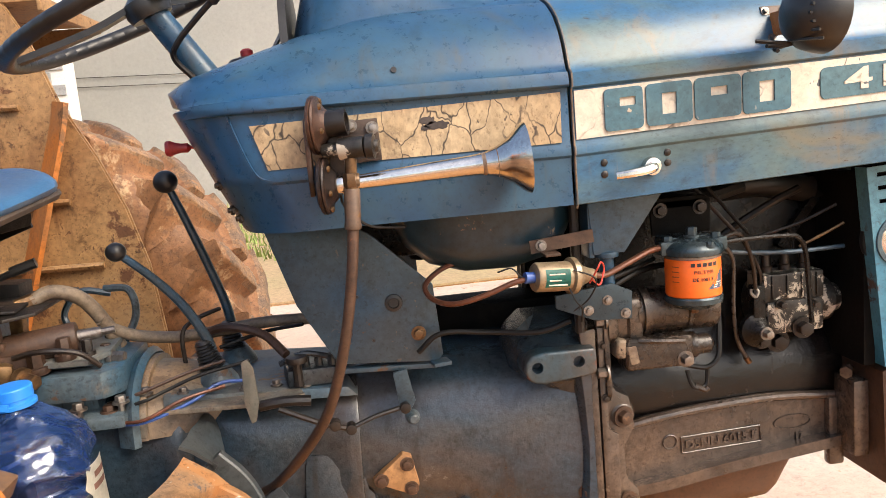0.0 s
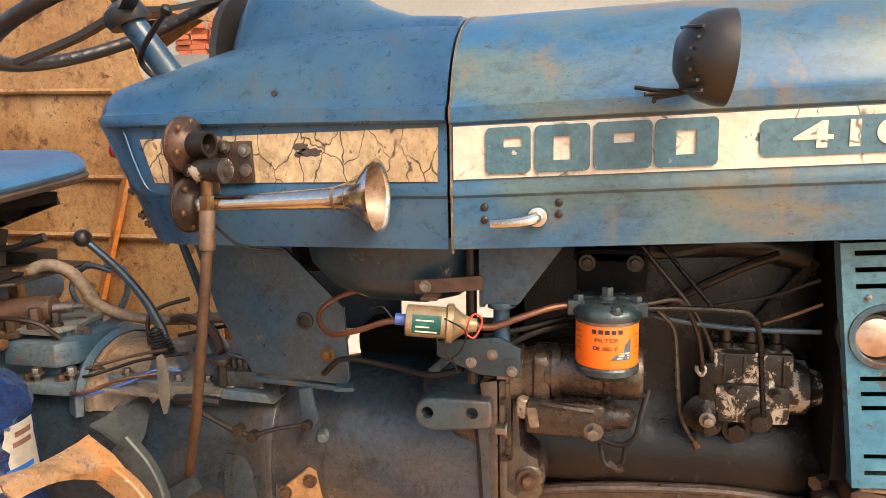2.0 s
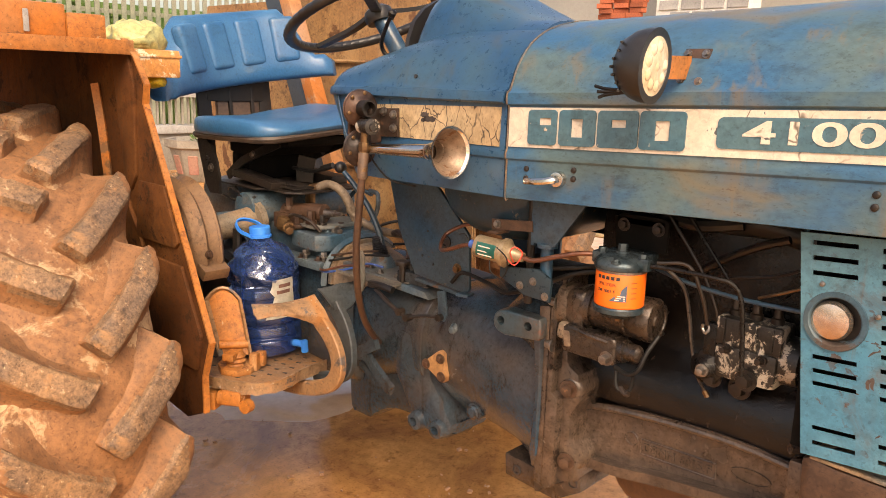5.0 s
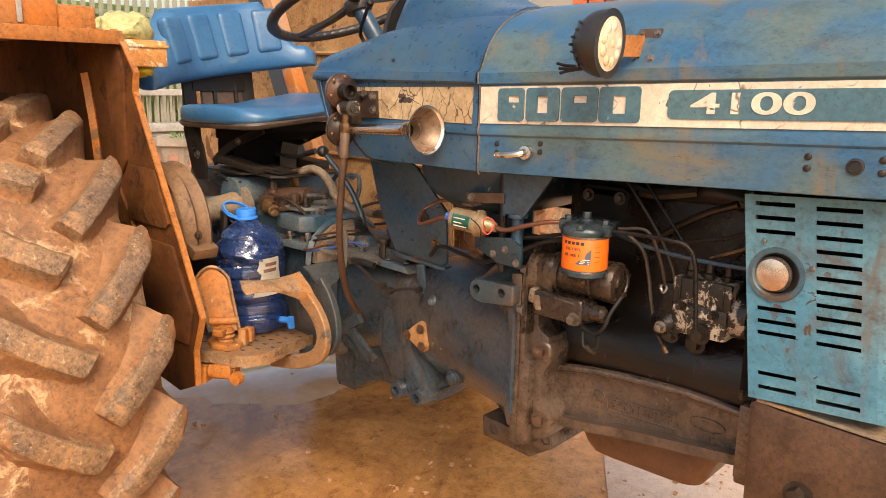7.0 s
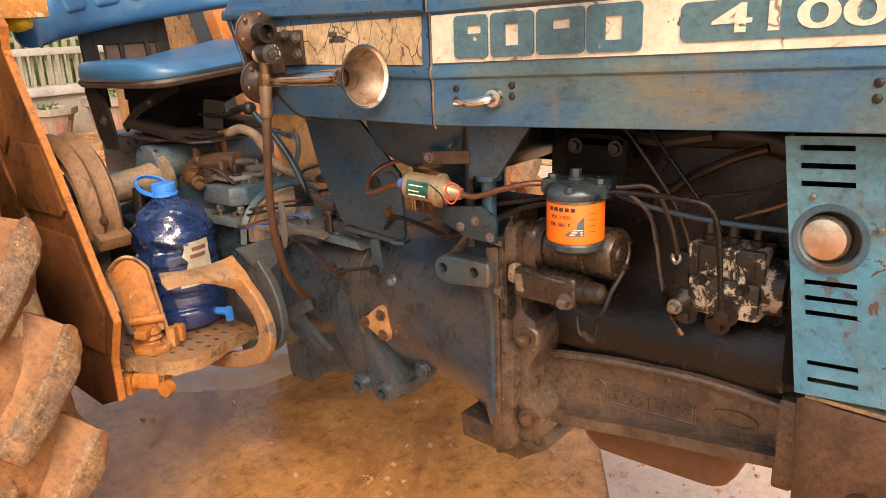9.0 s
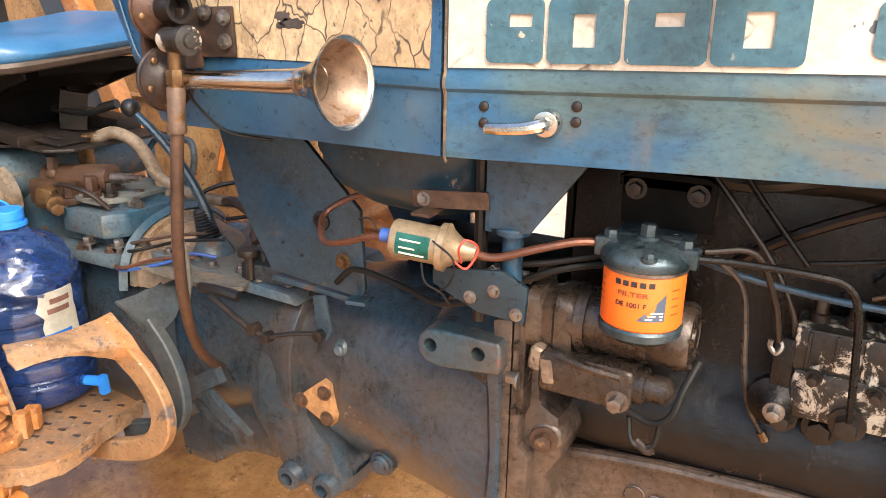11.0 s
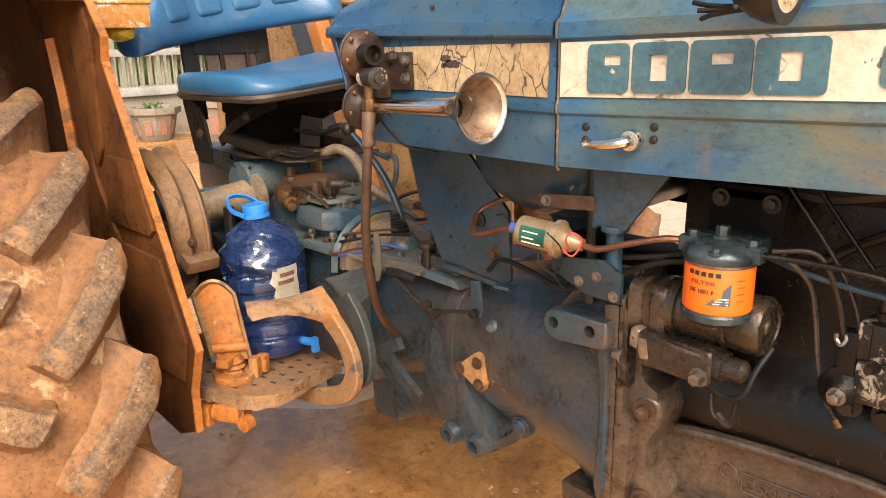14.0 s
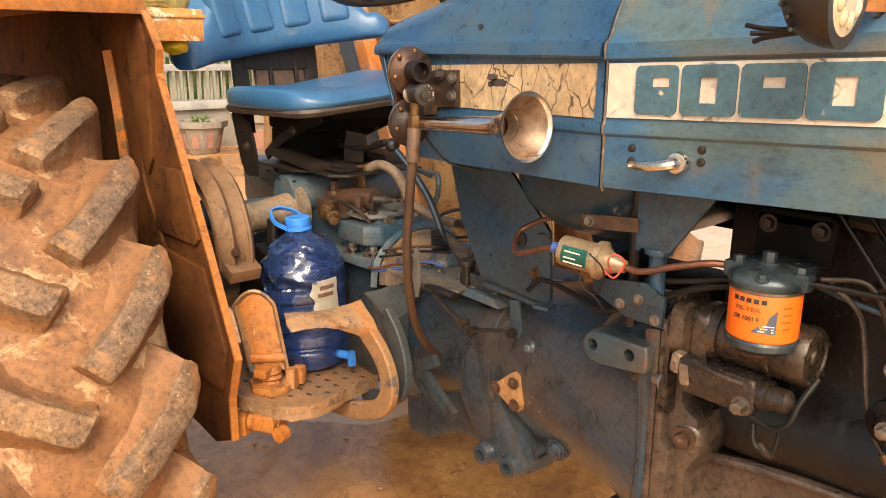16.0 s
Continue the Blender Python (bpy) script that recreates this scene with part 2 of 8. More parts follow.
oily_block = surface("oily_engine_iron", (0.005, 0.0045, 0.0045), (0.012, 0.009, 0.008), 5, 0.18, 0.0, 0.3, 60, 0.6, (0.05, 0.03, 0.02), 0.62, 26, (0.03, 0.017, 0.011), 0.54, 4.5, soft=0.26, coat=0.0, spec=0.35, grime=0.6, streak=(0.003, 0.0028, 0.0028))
seat_steel = surface("black_rusty_seat_steel", (0.008, 0.007, 0.007), (0.022, 0.015, 0.011), 9, 0.5, 0.1, 0.3, 90, 0.3, (0.06, 0.03, 0.018), 0.6, 9, grime=0.3)
black_rubber = surface("black_rubber", (0.012, 0.012, 0.013), (0.022, 0.02, 0.019), 9, 0.38, 0, 0.15, 90, 0.1, grime=0.1)
hose_rubber = surface("brown_dusty_hose", (0.045, 0.024, 0.016), (0.085, 0.043, 0.025), 12, 0.5, 0, 0.2, 120, 0.2, (0.24, 0.1, 0.04), 0.66, 10, grime=0.5)
grey_hose = surface("grey_dusty_hose", (0.16, 0.12, 0.085), (0.24, 0.175, 0.115), 12, 0.55, 0, 0.2, 120, 0.2, (0.09, 0.065, 0.05), 0.6, 14)
vinyl = surface("blue_vinyl", (0.022, 0.11, 0.25), (0.04, 0.14, 0.28), 6, 0.33, 0, 0.1, 200, 0.16, None, 0.6, 9, (0.1, 0.16, 0.23), 0.58, 9, grime=0.3)
piping_tan = surface("dirty_grey_edging", (0.055, 0.042, 0.034), (0.1, 0.075, 0.058), 14, 0.6, 0, 0.2, 100, 0.1)
chrome = surface("pitted_chrome", (0.62, 0.58, 0.54), (0.7, 0.66, 0.6), 8, 0.16, 1, 0.08, 160, 0.04, (0.25, 0.13, 0.07), 0.7, 30, grime=0.1)
steel = surface("dull_steel", (0.3, 0.28, 0.26), (0.2, 0.17, 0.15), 20, 0.4, 0.9, 0.2, 120, 0.15, (0.2, 0.11, 0.06), 0.62, 25)
alloy = surface("grimy_alloy", (0.085, 0.058, 0.041), (0.03, 0.022, 0.018), 9, 0.28, 0.35, 0.25, 80, 0.6, (0.02, 0.016, 0.014), 0.57, 12, (0.22, 0.155, 0.105), 0.57, 8, coat=0.25, grime=0.75)
peeled = surface("peeling_silver_paint", (0.02, 0.018, 0.016), (0.035, 0.03, 0.026), 20, 0.35, 0.3, 0.3, 120, 0.4, (0.5, 0.44, 0.36), 0.52, 30)
brass = surface("tarnished_brass", (0.24, 0.14, 0.065), (0.13, 0.075, 0.04), 24, 0.36, 0.75, 0.2, 120, 0.2)
copper = surface("copper_fuel_line", (0.17, 0.066, 0.036), (0.1, 0.042, 0.027), 15, 0.32, 0.4, 0.2, 120, 0.1)
filter_orange = surface("orange_filter_paint", (0.85, 0.14, 0.012), (0.82, 0.16, 0.02), 6, 0.38, 0, 0.04, 90, 0.02, (0.3, 0.1, 0.03), 0.74, 14, grime=0.06)
filter_head = surface("teal_grey_alloy", (0.03, 0.055, 0.07), (0.065, 0.085, 0.095), 20, 0.24, 0.4, 0.2, 100, 0.3, (0.3, 0.27, 0.23), 0.68, 40, grime=0.6)
print_black = surface("black_print", (0.02, 0.018, 0.02), (0.03, 0.025, 0.025), 8, 0.5, 0, 0.1, 60, 0, grime=0)
print_pale = surface("pale_print", (0.8, 0.62, 0.5), (0.75, 0.6, 0.5), 8, 0.5, 0, 0.1, 60, 0, grime=0)
label_green = surface("green_label", (0.015, 0.15, 0.12), (0.022, 0.18, 0.15), 20, 0.45, 0, 0.1, 90, 0.02, (0.1, 0.12, 0.08), 0.62, 30)
can_paint = surface("yellowed_zinc_can", (0.34, 0.26, 0.165), (0.24, 0.17, 0.1), 14, 0.35, 0.4, 0.14, 120, 0.1, (0.3, 0.13, 0.045), 0.6, 18, (0.14, 0.1, 0.07), 0.56, 12)
red_plastic = surface("dusty_red_plastic", (0.3, 0.018, 0.022), (0.24, 0.022, 0.022), 12, 0.45, 0, 0.15, 90, 0.05, grime=0.15)
faded_red = surface("faded_red_paint", (0.3, 0.14, 0.11), (0.34, 0.19, 0.14), 5, 0.8, 0, 0.15, 40, 0.05)
cap_blue = surface("blue_plastic", (0.02, 0.2, 0.72), (0.03, 0.24, 0.76), 6, 0.35, 0, 0.04, 90, 0, grime=0.05)
label_white = surface("torn_paper_label", (0.7, 0.67, 0.58), (0.62, 0.6, 0.5), 20, 0.6, 0, 0.1, 90, 0.05, (0.7, 0.2, 0.25), 0.68, 25, grime=0.1)
earth = surface("wet_red_concrete", (0.56, 0.26, 0.085), (0.62, 0.32, 0.12), 0.9, 0.24, 0, 0.16, 25, 0.22, (0.26, 0.12, 0.05), 0.66, 2.6, (0.38, 0.18, 0.075), 0.52, 1.6, wet=1.1, grime=0.45)
grass_soil = surface("pale_dry_soil", (0.42, 0.28, 0.16), (0.36, 0.27, 0.14), 1.2, 0.9, 0, 0.2, 30, 0.3)
grass_mat = surface("grass_blades", (0.16, 0.22, 0.05), (0.26, 0.28, 0.08), 1.5, 0.7, 0, 0.2, 30, 0, grime=0)
leaf_mat = surface("green_leaves", (0.06, 0.13, 0.03), (0.11, 0.19, 0.05), 8, 0.5, 0, 0.2, 30, 0, grime=0)
render_wall = surface("grey_cement_render", (0.29, 0.29, 0.275), (0.34, 0.335, 0.315), 0.5, 0.85, 0, 0.06, 12, 0.1, None, 0.6, 9, (0.24, 0.235, 0.22), 0.6, 0.5, grime=0.1)
block_mat = surface("grey_blockwork", (0.3, 0.3, 0.3), (0.37, 0.36, 0.35), 3, 0.85, 0, 0.12, 40, 0.1, vary=0.12)
mortar = surface("white_mortar", (0.72, 0.7, 0.66), (0.66, 0.64, 0.6), 3, 0.9, 0, 0.1, 40, 0.1, grime=0.1)
fence_paint = surface("weathered_green_paint", (0.2, 0.23, 0.17), (0.28, 0.29, 0.23), 2, 0.6, 0, 0.1, 30, 0)
concrete = surface("pale_concrete", (0.22, 0.2, 0.165), (0.28, 0.25, 0.21), 3, 0.85, 0, 0.12, 40, 0.15)
white_paint = surface("dirty_white_paint", (0.3, 0.295, 0.28), (0.38, 0.37, 0.35), 3, 0.7, 0, 0.1, 40, 0.1)
plate_mud = surface("muddy_worn_plate", (0.26, 0.135, 0.06), (0.2, 0.125, 0.08), 8, 0.5, 0.1, 0.22, 90, 0.35, (0.12, 0.06, 0.03), 0.62, 10, (0.38, 0.17, 0.05), 0.56, 6, grime=0.5, chips=(0.36, 0.28, 0.21), chip_at=0.67, chip_scale=60)
flaked = surface("flaking_cream_orange_paint", (0.55, 0.27, 0.09), (0.5, 0.2, 0.05), 9, 0.65, 0, 0.2, 80, 0.25, (0.66, 0.55, 0.4), 0.53, 22)
yellow_cloth = surface("yellow_green_plastic", (0.5, 0.46, 0.2), (0.36, 0.36, 0.16), 18, 0.5, 0, 0.2, 60, 0.2, (0.6, 0.5, 0.3), 0.6, 20)
wire_red = surface("red_wire", (0.6, 0.06, 0.04), (0.5, 0.06, 0.04), 12, 0.4, 0, 0.1, 60, 0, grime=0)
wire_black = surface("black_wire", (0.008, 0.008, 0.008), (0.016, 0.014, 0.013), 12, 0.5, 0, 0.1, 60, 0, spec=0.25, grime=0.1)
wire_blue = surface("blue_wire", (0.03, 0.08, 0.3), (0.04, 0.1, 0.3), 12, 0.4, 0, 0.1, 60, 0)
lens_mat = surface("dusty_lamp_glass", (0.62, 0.48, 0.3), (0.75, 0.62, 0.45), 30, 0.15, 0.0, 0.1, 60, 0.05, coat=0.6, grime=0)
lamp_mirror = surface("dull_lamp_mirror", (0.62, 0.52, 0.45), (0.5, 0.36, 0.26), 12, 0.18, 0.85, 0.1, 60, 0.03, grime=0.15)


def bottle_plastic():
    """Thin clear blue plastic: tinted see-through wall, glossy skin, a little cloudiness."""
    m = bpy.data.materials.new("clear_blue_plastic")
    nt, bsdf = nodes_of(m)
    see = nt.nodes.new("ShaderNodeBsdfTransparent")
    see.inputs["Color"].default_value = (0.62, 0.71, 0.95, 1)
    bsdf.inputs["Base Color"].default_value = (0.026, 0.064, 0.21, 1)
    bsdf.inputs["Roughness"].default_value = 0.06
    bsdf.inputs["Specular IOR Level"].default_value = 0.9
    bsdf.inputs["Coat Weight"].default_value, bsdf.inputs["Coat Roughness"].default_value = 1.0, 0.03
    bsdf.inputs["Coat IOR"].default_value = 2.0
    bump = nt.nodes.new("ShaderNodeBump")
    bump.inputs["Strength"].default_value, bump.inputs["Distance"].default_value = 0.25, 0.006
    nt.links.new(noise_node(nt, coords(nt, (1, 1, 1.6)), 34, 2, 0.4, 0.8), bump.inputs["Height"])
    nt.links.new(bump.outputs["Normal"], bsdf.inputs["Normal"])
    nt.links.new(bump.outputs["Normal"], bsdf.inputs["Coat Normal"])
    mix = nt.nodes.new("ShaderNodeMixShader")
    fres = nt.nodes.new("ShaderNodeFresnel")
    fres.inputs["IOR"].default_value = 1.6
    nt.links.new(ramp(nt, fres.outputs[0], 0.0, 0.5, 0.4, 1.0), mix.inputs[0])
    nt.links.new(see.outputs[0], mix.inputs[1])
    nt.links.new(bsdf.outputs[0], mix.inputs[2])
    nt.links.new(mix.outputs[0], nt.nodes["Material Output"].inputs["Surface"])
    return m


bottle_blue = bottle_plastic()

# ---- mesh helpers ----


def frame_to(a, b):
    """A matrix whose z axis runs from a to b, at a."""
    d = Vector(b) - Vector(a)
    return Matrix.Translation(a) @ d.to_track_quat("Z", "Y").to_matrix().to_4x4(), d.length


def box(bm, c, s, r=(0, 0, 0), bev=0.0, seg=2):
    m = pose(*c, *r) @ Matrix.Diagonal((*s, 1))
    got = bmesh.ops.create_cube(bm, size=1, matrix=m)["verts"]
    if bev:
        edges = list({e for v in got for e in v.link_edges})
        bmesh.ops.bevel(bm, geom=edges, offset=bev, segments=seg, affect="EDGES", profile=0.6)
    return bm


def cyl(bm, a, b, r, r2=None, n=18, bev=0.0):
    m, far = frame_to(a, b)
    got = bmesh.ops.create_cone(bm, cap_ends=True, segments=n, radius1=r, radius2=r if r2 is None else r2, depth=far, matrix=m @ Matrix.Translation((0, 0, far / 2)))["verts"]
    if bev:
        edges = [e for e in {e for v in got for e in v.link_edges} if any(len(f.verts) > 4 for f in e.link_faces)]
        bmesh.ops.bevel(bm, geom=edges, offset=bev, segments=2, affect="EDGES", profile=0.6)
    return bm


def lathe(bm, a, b, profile, n=24, caps=True):
    """Turns (distance along a-b, radius) pairs round the axis from a to b."""
    m, _ = frame_to(a, b)
    rings = []
    for d, r in profile:
        rings.append([bm.verts.new(m @ Vector((r * math.cos(2 * math.pi * k / n), r * math.sin(2 * math.pi * k / n), d))) for k in range(n)])
    bridge(bm, rings, True)
    if caps:
        bm.faces.new(rings[0][::-1]), bm.faces.new(rings[-1])
    return bm


def bridge(bm, rings, closed):
    for p, q in zip(rings, rings[1:]):
        n = len(p)
        for k in range(n if closed else n - 1):
            bm.faces.new((p[k], p[(k + 1) % n], q[(k + 1) % n], q[k]))


def loft(bm, rings, closed=True, caps=True):
    made = [[bm.verts.new(p) for p in ring] for ring in rings]
    bridge(bm, made, closed)
    if caps:
        bm.faces.new(made[0][::-1]), bm.faces.new(made[-1])
    return bm


def curve(points, steps=6):
    """A smooth line through the points."""
    p = [Vector(q) for q in points]
    if len(p) < 3 or steps < 2:
        return p
    p = [2 * p[0] - p[1], *p, 2 * p[-1] - p[-2]]
    out = []
    for a, b, c, d in zip(p, p[1:], p[2:], p[3:]):
        for k in range(steps):
            t = k / steps
            out.append(0.5 * (2 * b + (c - a) * t + (2 * a - 5 * b + 4 * c - d) * t * t + (3 * b - a - 3 * c + d) * t**3))
    return [*out, p[-2]]


def sweep(bm, points, shape, caps=True):
    """Sweeps a closed flat shape [(u, v)...] along points. shape may be a function of the way gone (0 to 1)."""
    pts = [Vector(q) for q in points]
    rings, side = [], None
    for k, q in enumerate(pts):
        d = (pts[min(k + 1, len(pts) - 1)] - pts[max(k - 1, 0)]).normalized()
        if side is None:
            side = d.orthogonal().normalized() if abs(d.z) > 0.95 else d.cross(Vector((0, 0, 1))).normalized()
        side = (side - d * side.dot(d)).normalized()
        up = side.cross(d)
        flat = shape(k / (len(pts) - 1)) if callable(shape) else shape
        rings.append([q + side * u + up * v for u, v in flat])
    return loft(bm, rings, True, caps)


def ring(r, n=10, sy=1.0):
    return [(r * math.cos(2 * math.pi * k / n), sy * r * math.sin(2 * math.pi * k / n)) for k in range(n)]


def tube(bm, points, r, n=10, steps=6):
    return sweep(bm, curve(points, steps), (lambda t: ring(r(t), n)) if callable(r) else ring(r, n))


def strap(bm, points, wide, thick, steps=6):
    w, h = wide / 2, thick / 2
    return sweep(bm, curve(points, steps), [(-w, -h), (w, -h), (w, h), (-w, h)])


def prism(bm, poly, lo, hi, axis="y", bev=0.0):
    """A polygon [(a, b)...] drawn out along an axis: (x, z) for y, (y, z) for x, (x, y) for z."""
    put = {"y": lambda a, b, c: (a, c, b), "x": lambda a, b, c: (c, a, b), "z": lambda a, b, c: (a, b, c)}[axis]
    low = [bm.verts.new(put(a, b, lo)) for a, b in poly]
    high = [bm.verts.new(put(a, b, hi)) for a, b in poly]
    faces = [bm.faces.new(low), bm.faces.new(high[::-1])]
    n = len(poly)
    faces += [bm.faces.new((low[k], high[k], high[(k + 1) % n], low[(k + 1) % n])) for k in range(n)]
    bmesh.ops.recalc_face_normals(bm, faces=faces)
    if bev:
        bmesh.ops.bevel(bm, geom=list({e for f in faces for e in f.edges}), offset=bev, segments=2, affect="EDGES", profile=0.6)
    return bm


def bolt(bm, a, d, r=0.008, h=0.006):
    """A hexagon head with a washer at a, facing along d."""
    a, d = Vector(a), Vector(d).normalized()
    cyl(bm, a - d * 0.002, a + d * 0.0015, r * 1.45, n=16)
    cyl(bm, a, a + d * (h + 0.002), r, r * 0.94, n=6, bev=r * 0.1)
    return bm


def rounded(w, h, r, n=5):
    out = []
    for cx, cy, a0 in ((w / 2 - r, h / 2 - r, 0), (-w / 2 + r, h / 2 - r, 90), (-w / 2 + r, -h / 2 + r, 180), (w / 2 - r, -h / 2 + r, 270)):
        out += [(cx + r * math.cos(radians(a0 + 90 * k / n)), cy + r * math.sin(radians(a0 + 90 * k / n))) for k in range(n + 1)]
    return out


def warp(bm, amount, scale, seed=0.0):
    """Uneven hand-made or cast surface."""
    for v in bm.verts:
        n = noise.noise_vector(v.co * scale + Vector((seed, seed * 1.7, 3)))
        v.co += n * amount
    return bm


def link(name, bm, material, sharp=35.0):
    me = bpy.data.meshes.new(name)
    bmesh.ops.recalc_face_normals(bm, faces=bm.faces)
    bm.to_mesh(me)
    bm.free()
    me.materials.append(material)
    me.polygons.foreach_set("use_smooth", [True] * len(me.polygons))
    me.set_sharp_from_angle(angle=radians(sharp))
    return new(name, me)


def part(name, bm, material, parent, label="", sharp=35.0):
    """One mesh under a thing or under a part, given in world places."""
    ob = link(name, bm, material, sharp)
    ob.parent = parent
    ob.matrix_parent_inverse = (parent.matrix_basis if parent.type == "EMPTY" else Matrix()).inverted()
    if label:
        tagged(ob, label)
    return ob


def thing(name, at, label, category, group="", kind=""):
    ob = new(name)
    ob.matrix_basis = Matrix.Translation(at)
    ob.empty_display_size = 0.1
    return tagged(ob, label, category, group, kind)


def setting(name, bm, material, label, category):
    return tagged(link(name, bm, material), label, category, kind="structure")


def words(text, place, wide, high, material, parent, name="lettering", deep=0.002, label=""):
    """Built-in lettering, fitted into wide x high, centred at the matrix place (x along the line, y up the letters, z out)."""
    cu = bpy.data.curves.new("lettering", "FONT")
    cu.body, cu.align_x, cu.align_y, cu.extrude, cu.offset = text, "CENTER", "CENTER", 0.05, 0.018
    tmp = new("lettering_source", cu)
    bpy.context.view_layer.update()
    me = bpy.data.meshes.new_from_object(tmp.evaluated_get(bpy.context.evaluated_depsgraph_get()))
    bpy.data.objects.remove(tmp)
    bm = bmesh.new()
    bm.from_mesh(me)
    bpy.data.meshes.remove(me)
    lo = [min(v.co[k] for v in bm.verts) for k in range(3)]
    hi = [max(v.co[k] for v in bm.verts) for k in range(3)]
    for v in bm.verts:
        u = [(v.co[k] - lo[k]) / (hi[k] - lo[k]) - 0.5 for k in range(3)]
        v.co = place @ Vector((u[0] * wide, u[1] * high, (u[2] + 0.5) * deep))
    return part(name, bm, material, parent, label)


def on_side(x, y, z):
    """On the tractor's near side: x along it, y up, z out."""
    return Matrix(((1, 0, 0, x), (0, 0, -1, y), (0, 1, 0, z), (0, 0, 0, 1)))

# ---- ground and surroundings ----
rnd = random.Random(7)
bm = bmesh.new()
GX = [-600, -60, -14] + [-8 + 0.5 * k for k in range(33)] + [14, 60, 600]
GY = [-600, -60, -12] + sorted([-6 + 0.5 * k for k in range(33)] + [1.8]) + [16, 60, 600]
grid = [[bm.verts.new((x, y, gz(y) + (0.005 * noise.noise(Vector((x * 1.3, y * 1.3, 0))) if abs(x) < 8 and -6 <= y < 6 else 0))) for x in GX] for y in GY]
bridge(bm, grid, False)
setting("ground", bm, earth, "wet reddish-brown concrete yard with muddy stains", "ground")

def film_of_water(cx, cy, rx, ry, turn, seed):
    """A thin uneven puddle lying on the sloping yard."""
    q = bmesh.new()
    pts = []
    for k in range(48):
        a = 2 * math.pi * k / 48
        s = 1 + 0.35 * noise.noise(Vector((2 * math.cos(a) + seed, 2 * math.sin(a), seed))) + 0.12 * noise.noise(Vector((6 * math.cos(a), 6 * math.sin(a) + seed, 0)))
        x, y = rx * s * math.cos(a), ry * s * math.sin(a)
        c, d = math.cos(turn), math.sin(turn)
        pts.append((cx + x * c - y * d, cy + x * d + y * c))
    low = [q.verts.new((cx + 1.07 * (x - cx), cy + 1.07 * (y - cy), gz(cy + 1.07 * (y - cy)) - 0.004)) for x, y in pts]
    high = [q.verts.new((x, y, gz(y) + 0.0062)) for x, y in pts]
    for k in range(48):
        q.faces.new((low[k], low[(k + 1) % 48], high[(k + 1) % 48], high[k]))
    q.faces.new(high)
    return q


setting("water", film_of_water(-1.78, 0.5, 0.5, 0.24, 0.75, 3.0), water_film, "thin wet puddle on the reddish yard", "puddle")
slab = bmesh.new()
SLAB = [(-0.06, 0.5), (-0.231, 0.754), (-0.75, 1.55), (0.6, 1.7), (2.4, 1.7), (2.4, 0.5)]
low_, high_ = [slab.verts.new((x, y, gz(y) - 0.02)) for x, y in SLAB], [slab.verts.new((x, y, gz(y) + 0.007)) for x, y in SLAB]
slab.faces.new(high_)
for k in range(len(SLAB)):
    slab.faces.new((low_[k], low_[(k + 1) % len(SLAB)], high_[(k + 1) % len(SLAB)], high_[k]))
setting("pavement", slab, slab_mat, "pale concrete slab in the reddish yard", "pavement")
bm = bmesh.new()
prism(bm, [(-4.2, 1.9), (3.5, 1.9), (3.5, 3.95), (2, 4.25), (-3, 4.05), (-5.0, 4.2)], FAR - 0.02, FAR + 0.006, "z")
setting("pavement_strip", bm, slab_mat, "pale dusty concrete strip beside the verge", "pavement")

bm = bmesh.new()
prism(bm, [(-9, 4.6), (-3, 4.1), (2, 4.3), (7, 3.9), (14, 4.4), (14, 13.9), (-9, 13.9)], FAR + 0.004, FAR + 0.02, "z")
setting("verge", bm, grass_soil, "dry pale soil verge beyond the yard", "ground")
bm = bmesh.new()
for _ in range(5200):
    x, y = rnd.uniform(-6, 1.5), rnd.uniform(6.2, 13.5)
    if noise.noise(Vector((x * 0.7, y * 0.5, 4))) < -0.18:
        continue
    h, a, w = rnd.uniform(0.05, 0.2), rnd.uniform(0, 6.28), rnd.uniform(0.008, 0.02)
    dx, dy = math.cos(a), math.sin(a)
    base = FAR + 0.01
    v = [bm.verts.new(p) for p in ((x - dy * w, y + dx * w, base), (x + dy * w, y - dx * w, base), (x + dx * h * 0.5, y + dy * h * 0.5, base + h))]
    bm.faces.new(v)
tagged(link("grass", bm, grass_mat), "patchy yellow-green grass on the verge", "grass", kind="stuff")

bm = bmesh.new()
box(bm, (2, 14.2, 3.0), (26, 0.4, 6.4))
wall = setting("wall_north", bm, render_wall, "tall grey cement-rendered boundary wall", "wall")
for z in (2.55, 2.72):
    bm = bmesh.new()
    tube(bm, [(-6, 13.97, z + 0.12), (-2, 13.97, z), (3, 13.97, z - 0.05), (9, 13.97, z + 0.08)], 0.007, 6)
    part("cable", bm, dark_steel, wall, "thin dark cable along the wall")

# block pier in front of the wall: each block a piece
pier = thing("block_pier", (-5.6, 12.2, FAR), "grey concrete-block pier with wide white mortar joints", "pier")
bm = bmesh.new()
box(bm, (-5.6, 12.2, 2.9), (1.7, 0.5, 6.0))
part("mortar_core", bm, mortar, pier)
bm = bmesh.new()
box(bm, (0, 0, 0), (0.36, 0.05, 0.17), bev=0.008, seg=1)
first = None
for row in range(30):
    for col in range(5):
        x = -6.25 + 0.42 * col - (0.2 if row % 2 else 0) + 0.05
        if not -6.42 < x - 0.18 or not x + 0.18 < -4.76:
            continue
        if first is None:
            block = part("block", bm, block_mat, pier)
            first = block.data
        else:
            block = new("block", first)
            block.parent = pier
            block.matrix_parent_inverse = pier.matrix_basis.inverted()
        block.matrix_basis = pose(x, 11.945 + rnd.uniform(-0.006, 0.006), 0.05 + 0.2 * row, 0, 0, rnd.uniform(-0.5, 0.5))
